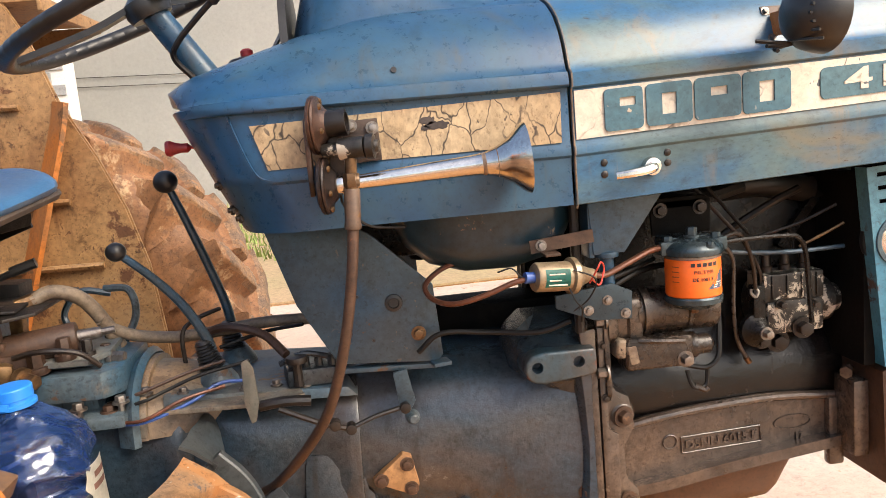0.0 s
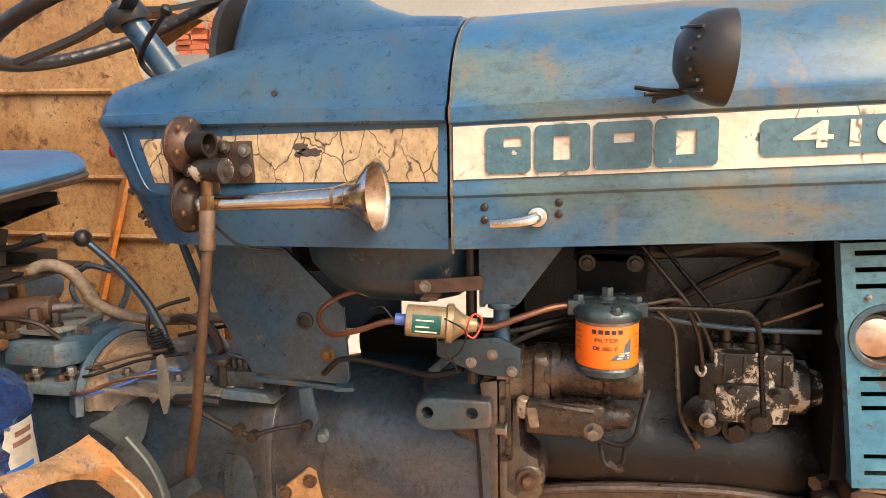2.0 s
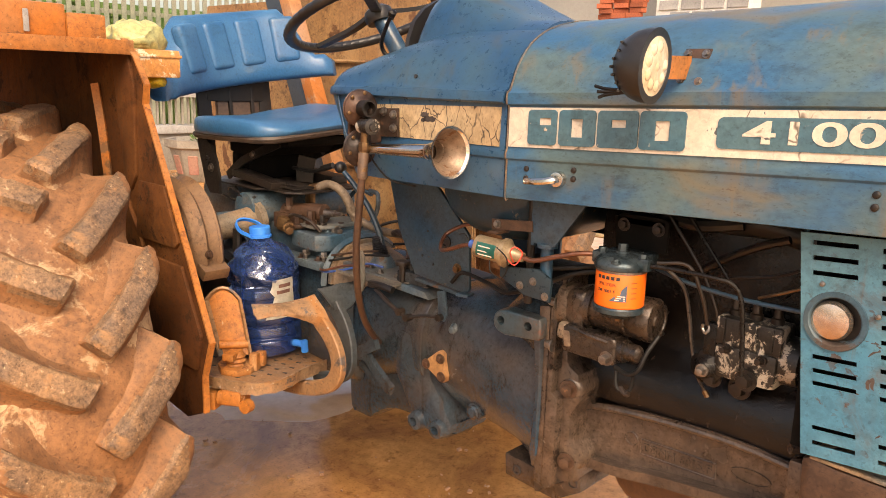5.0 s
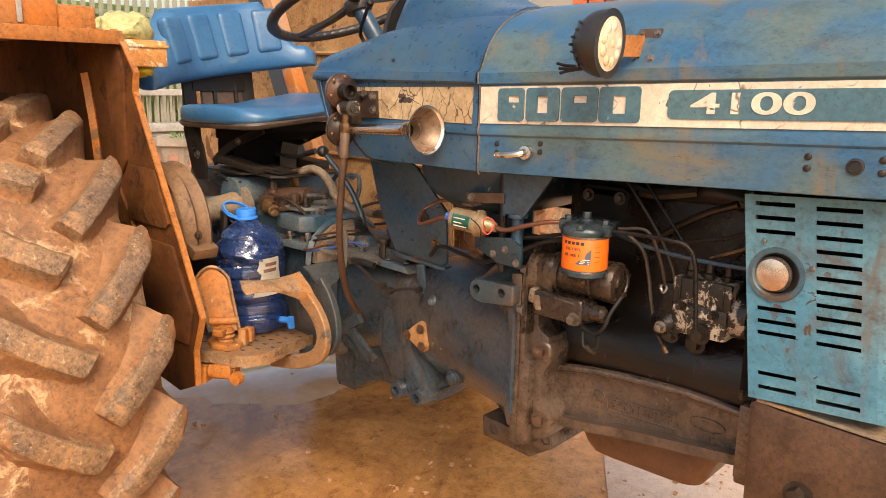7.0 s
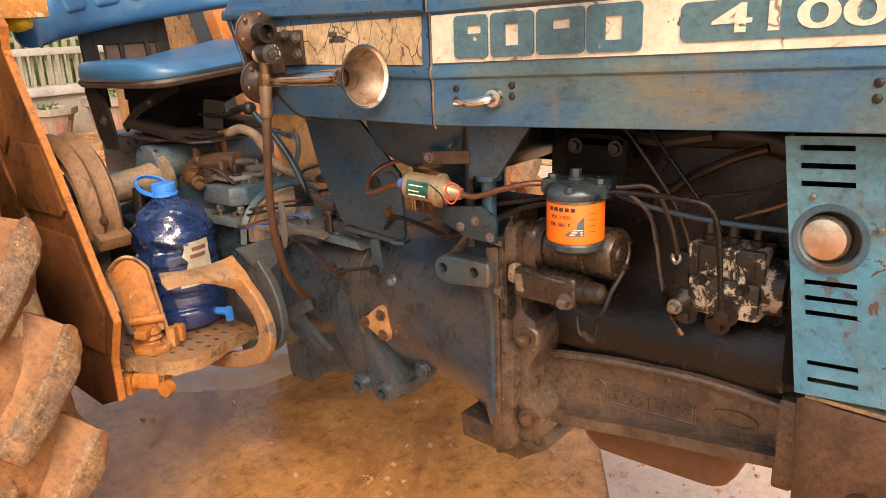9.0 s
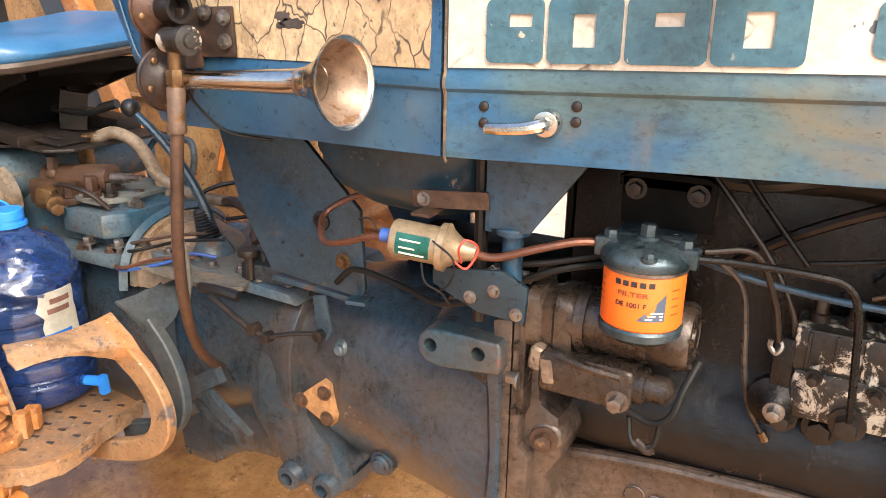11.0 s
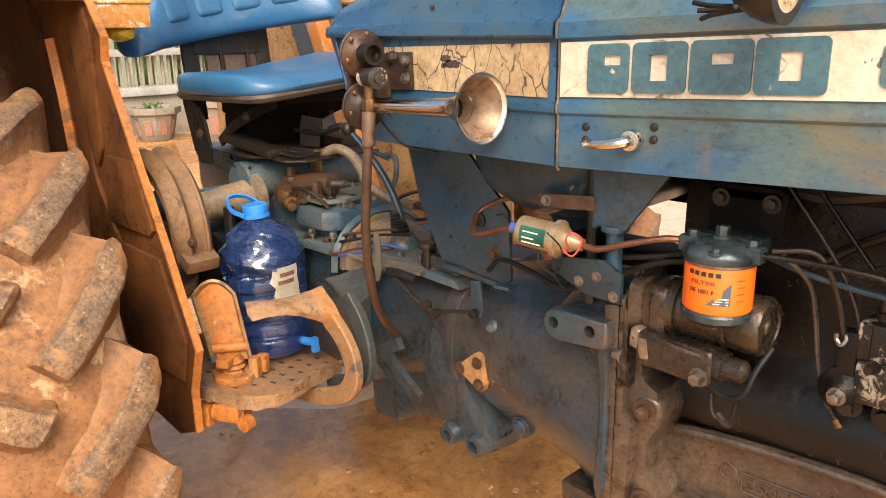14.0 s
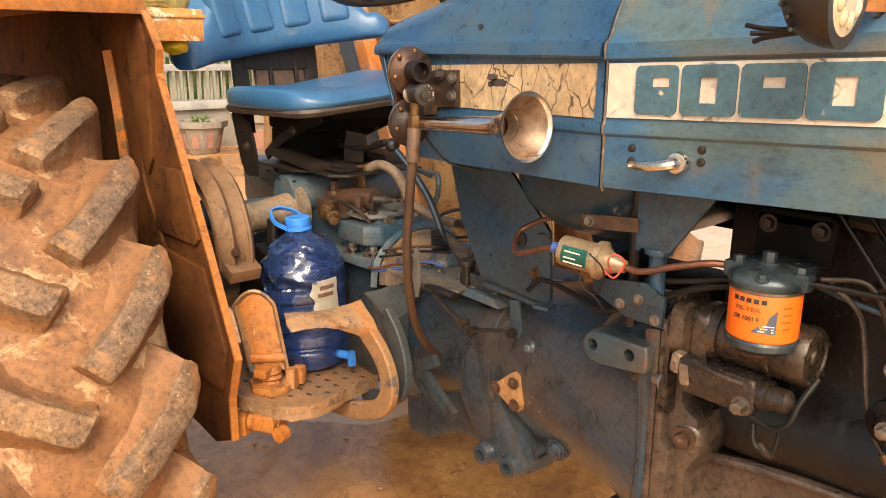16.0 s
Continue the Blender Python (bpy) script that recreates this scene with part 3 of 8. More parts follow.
# grey cabinet beside the pier, with red bricks stacked on it
cabinet = thing("metal_cabinet", (-5.75, 9.6, FAR), "tall grey sheet-metal cabinet with rusty scratches", "cabinet")
bm = bmesh.new()
box(bm, (-5.75, 9.6, (FAR + 2.35) / 2), (1.0, 0.5, 2.35 - FAR), bev=0.01)
part("cabinet_body", bm, surface("grey_sheet_metal", (0.14, 0.14, 0.14), (0.19, 0.185, 0.18), 2, 0.5, 0.1, 0.1, 30, 0.05, (0.35, 0.3, 0.27), 0.7, 7), cabinet)
for x in (-5.99, -5.51):
    bm = bmesh.new()
    box(bm, (x, 9.34, (FAR + 2.3) / 2), (0.46, 0.02, 2.15 - FAR), bev=0.004)
    part("door", bm, surface("scratched_grey_sheet", (0.15, 0.15, 0.15), (0.2, 0.195, 0.19), 3, 0.45, 0.1, 0.1, 30, 0.05, (0.4, 0.3, 0.25), 0.68, 9), cabinet)
heap = thing("brick_stack", (-5.7, 9.6, 2.35), "untidy stack of orange-red clay bricks on the cabinet", "brick stack")
bm = bmesh.new()
box(bm, (0, 0, 0), (0.24, 0.11, 0.075), bev=0.006, seg=1)
first = None
for row in range(6):
    for col in range(3):
        if first is None:
            brick = part("brick", bm, surface("red_clay_brick", (0.45, 0.12, 0.05), (0.36, 0.1, 0.05), 4, 0.85, 0, 0.2, 60, 0.2, vary=0.25), heap)
            first = brick.data
        else:
            brick = new("brick", first)
            brick.parent = heap
            brick.matrix_parent_inverse = heap.matrix_basis.inverted()
        brick.matrix_basis = pose(-6.02 + 0.26 * col + rnd.uniform(-0.04, 0.04), 9.6 + rnd.uniform(-0.06, 0.06), 2.389 + 0.077 * row, 0, 0, rnd.uniform(-14, 14))

# slatted fence, rail, planters behind the seat
fence = thing("slatted_fence", (-11.5, 5, FAR), "tall pale green slatted metal fence", "fence")
bm = bmesh.new()
box(bm, (0, 0, 0), (0.03, 0.075, 2.5), bev=0.004, seg=1)
first = None
for k in range(100):
    if first is None:
        slat = part("slat", bm, fence_paint, fence)
        first = slat.data
    else:
        slat = new("slat", first)
        slat.parent = fence
        slat.matrix_parent_inverse = fence.matrix_basis.inverted()
    slat.matrix_basis = pose(-11.5, 0.2 + 0.14 * k, FAR + 1.3)
for z in (0.3, 1.25, 2.3):
    bm = bmesh.new()
    box(bm, (-11.54, 7.1, z), (0.04, 14.2, 0.07), bev=0.005)
    part("fence_rail", bm, fence_paint, fence)
bm = bmesh.new()
box(bm, (-12.6, 7, 1.2), (0.3, 18, 2.6))
for k in range(2600):
    p = Vector((-12.4 + rnd.gauss(0, 0.12), rnd.uniform(-1.5, 15), rnd.uniform(0, 2.45)))
    d = Vector((rnd.uniform(-1, 1), rnd.uniform(-1, 1), rnd.uniform(-1, 1))).normalized()
    e = d.orthogonal().normalized()
    s = rnd.uniform(0.05, 0.12)
    bm.faces.new([bm.verts.new(q) for q in (p - d * s, p + e * s * 0.4, p + d * s, p - e * s * 0.4)])
tagged(link("hedge", bm, leaf_mat), "dense green hedge behind the slatted fence", "hedge", kind="stuff")

bench = thing("low_wall", (-8.6, 4.2, FAR), "low pale concrete wall with a white coping", "wall")
bm = bmesh.new()
box(bm, (-8.6, 4.6, 0.28), (0.3, 5.2, 0.72), bev=0.02)
part("wall_body", bm, concrete, bench)
bm = bmesh.new()
box(bm, (-8.6, 4.6, 0.69), (0.42, 5.3, 0.1), bev=0.02)
part("coping", bm, white_paint, bench, "white painted coping")
bm = bmesh.new()
box(bm, (0, 0, 0), (0.025, 0.03, 0.36), bev=0.003, seg=1)
first = None
for k in range(60):
    if first is None:
        bar = part("baluster", bm, concrete, bench)
        first = bar.data
    else:
        bar = new("baluster", first)
        bar.parent = bench
        bar.matrix_parent_inverse = bench.matrix_basis.inverted()
    bar.matrix_basis = pose(-8.6, 2.05 + 0.085 * k, 0.92)
bm = bmesh.new()
box(bm, (-8.6, 4.6, 1.13), (0.2, 5.2, 0.08), bev=0.015)
part("top_rail", bm, white_paint, bench)


def planter(x, y, z, s):
    t = thing("planter", (x, y, z), "tapered concrete planter with faded red panels", "planter", "planters by the low wall")
    b = bmesh.new()
    rings = []
    for h, w in ((0, 0.2), (0.02, 0.22), (0.34, 0.3), (0.36, 0.35), (0.44, 0.36), (0.44, 0.3), (0.36, 0.27)):
        rings.append([(x + s * w * math.cos(radians(22.5 + 45 * k)), y + s * w * math.sin(radians(22.5 + 45 * k)), z + s * h) for k in range(8)])
    loft(b, rings)
    part("pot", b, concrete, t)
    for k in range(8):
        b = bmesh.new()
        a = radians(45 * k)
        box(b, (x + s * 0.245 * math.cos(a), y + s * 0.245 * math.sin(a), z + s * 0.18), (0.02, s * 0.1, s * 0.2), (0, 12, 45 * k), 0.004, 1)
        part("panel", b, faded_red, t, "faded red panel")
    b = bmesh.new()
    for _ in range(60):
        a, e = rnd.uniform(0, 6.28), rnd.uniform(0.1, 0.9)
        d = Vector((math.cos(a) * math.cos(e), math.sin(a) * math.cos(e), math.sin(e)))
        p = Vector((x, y, z + s * 0.39)) + d * rnd.uniform(0.02, 0.1)
        side = d.orthogonal().normalized() * 0.009
        b.faces.new([b.verts.new(q) for q in (p, p + d * 0.03 + side, p + d * 0.07, p + d * 0.03 - side)])
    part("leaves", b, leaf_mat, t, "small green leaves")
    return t


planter(-8.0, 2.8, FAR, 0.85)
planter(-7.4, 3.3, FAR, 1.1)
planter(-7.2, 1.3, FAR, 1.0)

# loose chips and leaves on the yard
bits = bmesh.new()
for _ in range(300):
    x, y = rnd.uniform(-2.2, 0.8), rnd.uniform(-0.6, 2.2)
    s = rnd.choice((0.003, 0.004, 0.006, 0.013)) * rnd.uniform(0.6, 1.2)
    box(bits, (x, y, gz(y) + 0.004 + s * 0.25), (s, s * rnd.uniform(0.5, 1.2), s * 0.6), (rnd.uniform(-20, 20), rnd.uniform(-20, 20), rnd.uniform(0, 180)))
for _ in range(260):
    cx, cy = rnd.choice(((-0.25, 0.5), (0.05, 0.62), (0.3, 0.7), (0.1, 0.95), (-0.6, 0.3)))
    x, y = rnd.gauss(cx, 0.13), rnd.gauss(cy, 0.09)
    s = rnd.choice((0.003, 0.004, 0.006, 0.01, 0.014)) * rnd.uniform(0.6, 1.2)
    box(bits, (x, y, gz(y) + 0.007 + s * 0.15), (s, s * rnd.uniform(0.3, 1.1), s * 0.4), (rnd.uniform(-25, 25), rnd.uniform(-25, 25), rnd.uniform(0, 180)))
tagged(link("debris", bits, surface("orange_mud_crumbs", (0.5, 0.26, 0.13), (0.42, 0.24, 0.14), 30, 0.8, 0, 0.2, 90, 0.2)), "small dry mud crumbs scattered on the wet yard", "debris", kind="stuff")

# ---- the tractor ----
YC = 0.03
tractor = thing("tractor", (-1.2, YC, gz(YC)), "old weathered blue farm tractor with muddy orange fenders", "tractor")

# bonnet
SIDE = [(-0.262, 1.188), (-0.27, 1.19), (-0.27, 1.258), (-0.274, 1.262), (-0.274, 1.274), (-0.271, 1.279), (-0.271, 1.354), (-0.2775, 1.358), (-0.2775, 1.377), (-0.270, 1.382), (-0.264, 1.395),
        (-0.254, 1.418), (-0.238, 1.442), (-0.214, 1.466), (-0.178, 1.487), (-0.13, 1.503), (-0.07, 1.514), (-0.02, 1.518)]
SECTION = SIDE + [(2 * YC - y, z) for y, z in SIDE[::-1]]


def shell(bm, rings, thick=0.004):
    made = [[bm.verts.new(p) for p in r] for r in rings]
    bridge(bm, made, False)
    bmesh.ops.recalc_face_normals(bm, faces=bm.faces)
    bmesh.ops.solidify(bm, geom=list(bm.faces), thickness=thick)
    return bm


bm = bmesh.new()
shell(bm, [[(x, y, z - 0.012 * max(0, x - 0.7)) for y, z in SECTION] for x in (0.001, 0.25, 0.5, 0.75, 0.93)])
hood = part("hood", bm, hood_paint, tractor, "faded blue-green sheet-metal bonnet")
bm = bmesh.new()
prism(bm, [(y * 1.0, z) for y, z in SECTION], 0.932, 0.95, "x")
part("hood_nose", bm, hood_paint, hood)
bm = bmesh.new()
prism(bm, [(0.006, 1.283), (0.92, 1.283), (0.92, 1.352), (0.006, 1.352)], -0.2735, -0.268)
stripe = part("side_stripe", bm, cream_paint, hood, "chipped cream side stripe")


def blob(bm, cx, cz, w, h, hole, y0=-0.2765, y1=-0.272, r=0.007):
    """A rounded block with a slot through it."""
    outer, inner = rounded(w, h, r, 4), rounded(hole[0], hole[1], min(hole) * 0.25, 4)
    lay = lambda pts, y: [bm.verts.new((cx + a, y, cz + b)) for a, b in pts]
    o0, i0, o1, i1 = lay(outer, y0), lay([(a + hole[2], b + hole[3]) for a, b in inner], y0), lay(outer, y1), lay([(a + hole[2], b + hole[3]) for a, b in inner], y1)
    n = len(outer)
    for k in range(n):
        j = (k + 1) % n
        bm.faces.new((o0[k], o0[j], i0[j], i0[k]))
        bm.faces.new((o0[k], o0[j], o1[j], o1[k]))
        bm.faces.new((i0[k], i0[j], i1[j], i1[k]))
    return bm


for cx, w, hole in ((0.078, 0.058, (0.024, 0.012, 0.006, 0.01)), (0.147, 0.070, (0.022, 0.03, 0, 0)), (0.222, 0.072, (0.026, 0.012, 0.002, 0.009)), (0.299, 0.076, (0.024, 0.03, 0, 0))):
    part("emblem_block", blob(bmesh.new(), cx, 1.3185, w, 0.060, hole), letter_blue, stripe, "worn blue emblem block")
bm = bmesh.new()
prism(bm, [(0.395 + a, 1.3185 + b) for a, b in rounded(0.02, 0.046, 0.009)] [5:18] + [(0.92, 1.2955), (0.92, 1.3415)][::1], -0.2755, -0.272)
band = part("number_band", bm, letter_blue, stripe, "worn blue band behind the number")
words("4100", on_side(0.515, -0.2755, 1.3205), 0.184, 0.033, cream_paint, stripe, "number", 0.0015, "cream number 4100 in wide figures")

# bonnet latch, rivets, hole
bm = bmesh.new()
cyl(bm, (0.116, -0.27, 1.231), (0.116, -0.282, 1.231), 0.015, 0.013, 20, 0.002)
tube(bm, [(0.116, -0.282, 1.231), (0.112, -0.291, 1.230), (0.098, -0.294, 1.2275), (0.078, -0.293, 1.226), (0.058, -0.287, 1.225)], lambda t: 0.0078 - 0.0018 * t, 10, 4)
part("latch_handle", bm, chrome, hood, "polished chrome latch handle")
for x, z in ((0.046, 1.245), (0.046, 1.228), (0.143, 1.248), (0.143, 1.233), (0.604, 1.244), (0.604, 1.227), (0.702, 1.243), (0.702, 1.225), (0.85, 1.236), (0.85, 1.219)):
    bm = bmesh.new()
    lathe(bm, (x, -0.27, z), (x, -0.28, z), [(0, 0.0055), (0.002, 0.005), (0.0032, 0.003), (0.0034, 0.0005)], 14)
    part("rivet", bm, dark_steel, hood)
bm = bmesh.new()
lathe(bm, (0.668, -0.2695, 1.2325), (0.668, -0.2765, 1.2325), [(0, 0.012), (0.003, 0.012), (0.004, 0.0085), (0.001, 0.0075), (0.001, 0.001)], 18)
part("grommet", bm, black_rubber, hood, "black rubber grommet")

part("seam_bead", tube(bmesh.new(), [(0.0025, y - 0.0012, z) for y, z in SIDE], 0.0018, 6, 2), surface("worn_rusty_edge", (0.2, 0.13, 0.08), (0.1, 0.1, 0.095), 12, 0.45, 0.2, 0.25, 90, 0.2, (0.3, 0.2, 0.12), 0.58, 20), hood, "worn rusty seam edge")
for ob in [hood] + list(hood.children_recursive):
    for v in ob.data.vertices:
        v.co.y = YC + (v.co.y - YC) * (1 - 0.12 * max(0, v.co.x))
        v.co.z += 0.036 * max(0, v.co.x)

# work lamp on the bonnet
lamp_c, lamp_d = Vector((0.318, -0.362, 1.424)), Vector((0.99, 0.08, -0.07)).normalized()
bm = bmesh.new()
lathe(bm, lamp_c - lamp_d * 0.045, lamp_c + lamp_d, [(0, 0.004), (0.002, 0.02), (0.012, 0.036), (0.03, 0.048), (0.045, 0.052), (0.058, 0.053), (0.058, 0.049)], 32)
work_lamp = part("work_lamp", bm, black_rubber, tractor, "round black work lamp on a bracket")
bm = bmesh.new()
lathe(bm, lamp_c + lamp_d * 0.006, lamp_c + lamp_d, [(0, 0.0485), (0.006, 0.047), (0.009, 0.03), (0.0105, 0.008)], 32)
part("lens", bm, lens_mat, work_lamp, "dusty yellowish lamp glass")
for k in range(9):
    a = radians(40 * k)
    rr = 0.027 if k else 0.0
    side = lamp_d.orthogonal().normalized()
    up = lamp_d.cross(side)
    q = lamp_c + lamp_d * 0.0135 + (side * math.cos(a) + up * math.sin(a)) * rr
    bm = bmesh.new()
    lathe(bm, q, q + lamp_d, [(0, 0.009), (0.002, 0.0085), (0.004, 0.005), (0.0045, 0.001)], 10)
    part("led_dome", bm, lens_mat, work_lamp)
for k in range(7):
    z = 1.386 + 0.011 * k
    bm = bmesh.new()
    tube(bm, [lamp_c + Vector((-0.026 - 0.008 * math.cos(k - 3), -0.042, z - 1.422)), lamp_c + Vector((-0.03, -0.02, z - 1.42)), lamp_c + Vector((-0.036, 0.008, z - 1.418))], 0.0022, 5, 3)
    part("cooling_fin", bm, black_rubber, work_lamp)
bm = bmesh.new()
box(bm, (0.33, -0.241, 1.425), (0.042, 0.004, 0.062), (-24, 0, 0), 0.0015)
lamp_plate = part("mount_plate", bm, brown_steel, work_lamp, "rusty brown mounting plate")
bm = bmesh.new()
strap(bm, [(0.322, -0.24, 1.425), (0.318, -0.285, 1.424), (0.306, -0.325, 1.423)], 0.005, 0.034)
part("mount_arm", bm, orange_steel, work_lamp, "orange-brown mounting arm")
for x, z in ((0.315, 1.446), (0.344, 1.446), (0.344, 1.405), (0.315, 1.405)):
    part("bolt", bolt(bmesh.new(), (x, -0.2435 + (z - 1.425) * 0.44, z), (0, -1, 0.3), 0.0045, 0.004), steel, work_lamp)
for k in range(3):
    bm = bmesh.new()
    tube(bm, [lamp_c + Vector((-0.02, 0.02, -0.035)), lamp_c + Vector((-0.06, 0.0, -0.034 - 0.004 * k)), lamp_c + Vector((-0.085 + 0.01 * k, 0.005 - 0.01 * k, -0.03 - 0.008 * k))], 0.0028, 6, 4)
    part("cut_wire", bm, wire_black, work_lamp)

# cowl behind the bonnet: lower sides with a round tail, and an overhanging rounded cap
def tail_path(z, off):
    """The cowl's outline in plan at a height, from near seam round the tail to far seam."""
    xr = -0.468 - 0.084 * min(1, max(0, (z - 1.19) / 0.18))
    half = 0.301 + off
    side = [(x, half) for x in (-0.003, -0.1, -0.2, -0.3, -0.38, xr + 0.085)]
    arc = [(xr + 0.085 - 0.085 * math.sin(radians(a)) - 0.012 * (a / 90) ** 2, half - 0.085 * (1 - math.cos(radians(a)))) for a in (15, 30, 45, 60, 75, 90)]
    bow = [(xr - 0.012 - 0.03 * (1 - k) * (1 + k), (half - 0.085) * k) for k in (0.8, 0.55, 0.3, 0.0)]
    near = side + arc + bow
    return [Vector((x, YC - w, z)) for x, w in near] + [Vector((x, YC + w, z)) for x, w in near[-2::-1]]


bm = bmesh.new()
shell(bm, [tail_path(z, -y - 0.271) for y, z in SIDE[1:7]] + [tail_path(1.37, 0.0)])
cowl = part("cowl", bm, cowl_paint, tractor, "dark blue rounded cowl over the fuel tank", 40)
bm = bmesh.new()
CROWN = ((-0.61, 0.046), (-0.6, 0.047), (-0.569, 0.05), (-0.489, 0.075), (-0.393, 0.107), (-0.3, 0.134), (-0.22, 0.145), (0, 0.146))


def crown(x):
    for (xa, ha), (xb, hb) in zip(CROWN, CROWN[1:]):
        if x <= xb:
            return ha + (hb - ha) * max(0, (x - xa) / (xb - xa))
    return 0.146


cap_side = [(-0.268, 1.3575), (-0.2805, 1.358), (-0.2835, 1.3615), (-0.2825, 1.369), (-0.279, 1.379)] + SIDE[9:]
cap_row = cap_side + [(2 * YC - y, z) for y, z in cap_side[::-1]]
rings = []
for u in (0, 0.15, 0.3, 0.4, 0.5, 0.58, 0.66, 0.74, 0.81, 0.87, 0.92, 0.955, 0.98, 0.995, 1.0):
    row = []
    for y, z in cap_row:
        w = abs(y - YC) / 0.3085
        end = -0.598 + 0.05 * w**2.4
        x = -0.003 + u * (end + 0.003)
        drop = 1 - 0.25 * max(0, (u - 0.92) / 0.08) ** 2
        zz = z if z < 1.372 else 1.372 + (z - 1.372) / 0.146 * crown(x) * drop
        pull = 1 - 0.2 * max(0, (u - 0.84) / 0.16) ** 2.5
        row.append((x, YC + (y - YC) * pull, zz))
    rings.append(row)
rings.append([(x + 0.004, YC + (y - YC) * 0.97, min(z, 1.372 + 0.35 * (z - 1.372)) if z > 1.372 else z) for x, y, z in rings[-1]])
shell(bm, rings)
part("cowl_cap", bm, cowl_paint, cowl, "overhanging rounded top of the cowl", 48)
bm = bmesh.new()
tube(bm, [(-0.478, -0.2705, 1.36), (-0.462, -0.2712, 1.31), (-0.447, -0.2712, 1.275), (-0.43, -0.2715, 1.265), (-0.40, -0.272, 1.263)], 0.0016, 6)
part("panel_crease", bm, cowl_paint, cowl)
bm = bmesh.new()
prism(bm, [(-0.449, 1.341), (-0.43, 1.279), (-0.016, 1.281), (-0.014, 1.352)], -0.2735, -0.269)
part("cream_panel", bm, old_cream, cowl, "cracked and yellowed cream paint panel")
smudge = surface("burnt_black_smudge", (0.025, 0.02, 0.02), (0.06, 0.045, 0.04), 20, 0.6, 0, 0.3, 90, 0.3)
for sx_, sz_, w_, h_ in ((-0.205, 1.328, 0.012, 0.006), (-0.193, 1.321, 0.016, 0.0055), (-0.21, 1.318, 0.007, 0.004)):
    bm = bmesh.new()
    prism(bm, [(sx_ + w_ * (1 + 0.5 * noise.noise(Vector((a * 0.05, sx_ * 50, sz_ * 90)))) * math.cos(radians(a)), sz_ + h_ * (1 + 0.6 * noise.noise(Vector((a * 0.07, sx_ * 70, 3)))) * math.sin(radians(a))) for a in range(0, 360, 15)], -0.2741, -0.2725)
    part("burn_mark", bm, smudge, cowl, "black scorched smudge on the cream paint")
bm = bmesh.new()
cyl(bm, (-0.245, -0.2575, 1.401), (-0.245, -0.264, 1.402), 0.0042, n=10)
part("screw_hole", bm, print_black, cowl)
for x, z in ((-0.502, 1.262), (-0.488, 1.225), (-0.478, 1.212)):
    bm = bmesh.new()
    cyl(bm, (x + 0.02, -0.20, z), (x - 0.012, -0.215, z), 0.004, n=8)
    cyl(bm, (x - 0.004, -0.211, z), (x - 0.008, -0.213, z), 0.007, n=6)
    part("stud", bm, dark_steel, cowl)

# raised instrument hump
bm = bmesh.new()
rings = []
for x, top, hw, low in ((-0.392, 1.474, 0.16, 1.40), (-0.384, 1.505, 0.165, 1.40), (-0.372, 1.548, 0.168, 1.40), (-0.352, 1.585, 0.168, 1.42), (-0.32, 1.605, 0.168, 1.43), (-0.27, 1.6, 0.165, 1.43), (-0.21, 1.57, 0.17, 1.43), (-0.15, 1.54, 0.18, 1.43), (-0.1, 1.524, 0.19, 1.43), (-0.02, 1.519, 0.2, 1.43)):
    rings.append([(x + 0.02 * math.cos(radians(a)) ** 2, YC + hw * (1 + 0.15 * (1 - math.sin(radians(a)))) * math.copysign(abs(math.cos(radians(a))) ** 0.55, math.cos(radians(a))), low + (top - low) * max(0, math.sin(radians(a))) ** 0.6) for a in range(0, 181, 12)])
loft(bm, rings)
hump = part("instrument_hump", bm, cowl_paint, cowl, "raised blue instrument housing")
bm = bmesh.new()
prism(bm, [(YC + 0.175 * math.cos(radians(a)), 1.40 + 0.185 * max(0, math.sin(radians(a))) ** 0.6) for a in range(0, 181, 15)], -0.404, -0.392, "x")
part("dash_panel", bm, black_rubber, cowl, "black instrument panel edge")
bm = bmesh.new()
lathe(bm, (-0.475, 0.06, 1.41), (-0.478, 0.06, 1.5), [(0, 0.05), (0.04, 0.045), (0.055, 0.032), (0.06, 0.012)], 18)
switch = part("switch_boss", bm, dark_steel, cowl, "black switch boss")
bm = bmesh.new()
lathe(bm, (-0.478, 0.055, 1.468), (-0.479, 0.055, 1.49), [(0, 0.011), (0.01, 0.011), (0.014, 0.006)], 12)
part("button", bm, red_plastic, cowl, "small red button")
bm = bmesh.new()
tube(bm, [(-0.45, 0.07, 1.455), (-0.43, 0.075, 1.485), (-0.415, 0.08, 1.51)], 0.004, 8, 3)
lathe(bm, (-0.415, 0.08, 1.508), (-0.408, 0.082, 1.525), [(0, 0.004), (0.005, 0.009), (0.014, 0.008), (0.018, 0.003)], 12)
part("choke_lever", bm, steel, cowl, "short grey metal lever")
bm = bmesh.new()
tube(bm, [(-0.51, -0.129, 1.318), (-0.565, -0.129, 1.321)], 0.003, 6, 1)
lathe(bm, (-0.558, -0.129, 1.32), (-0.618, -0.131, 1.322), [(0, 0.004), (0.004, 0.0075), (0.013, 0.007), (0.022, 0.009), (0.03, 0.0125), (0.036, 0.011), (0.037, 0.004)], 14)
part("pull_knob", bm, red_plastic, cowl, "dusty red pull-stop knob")

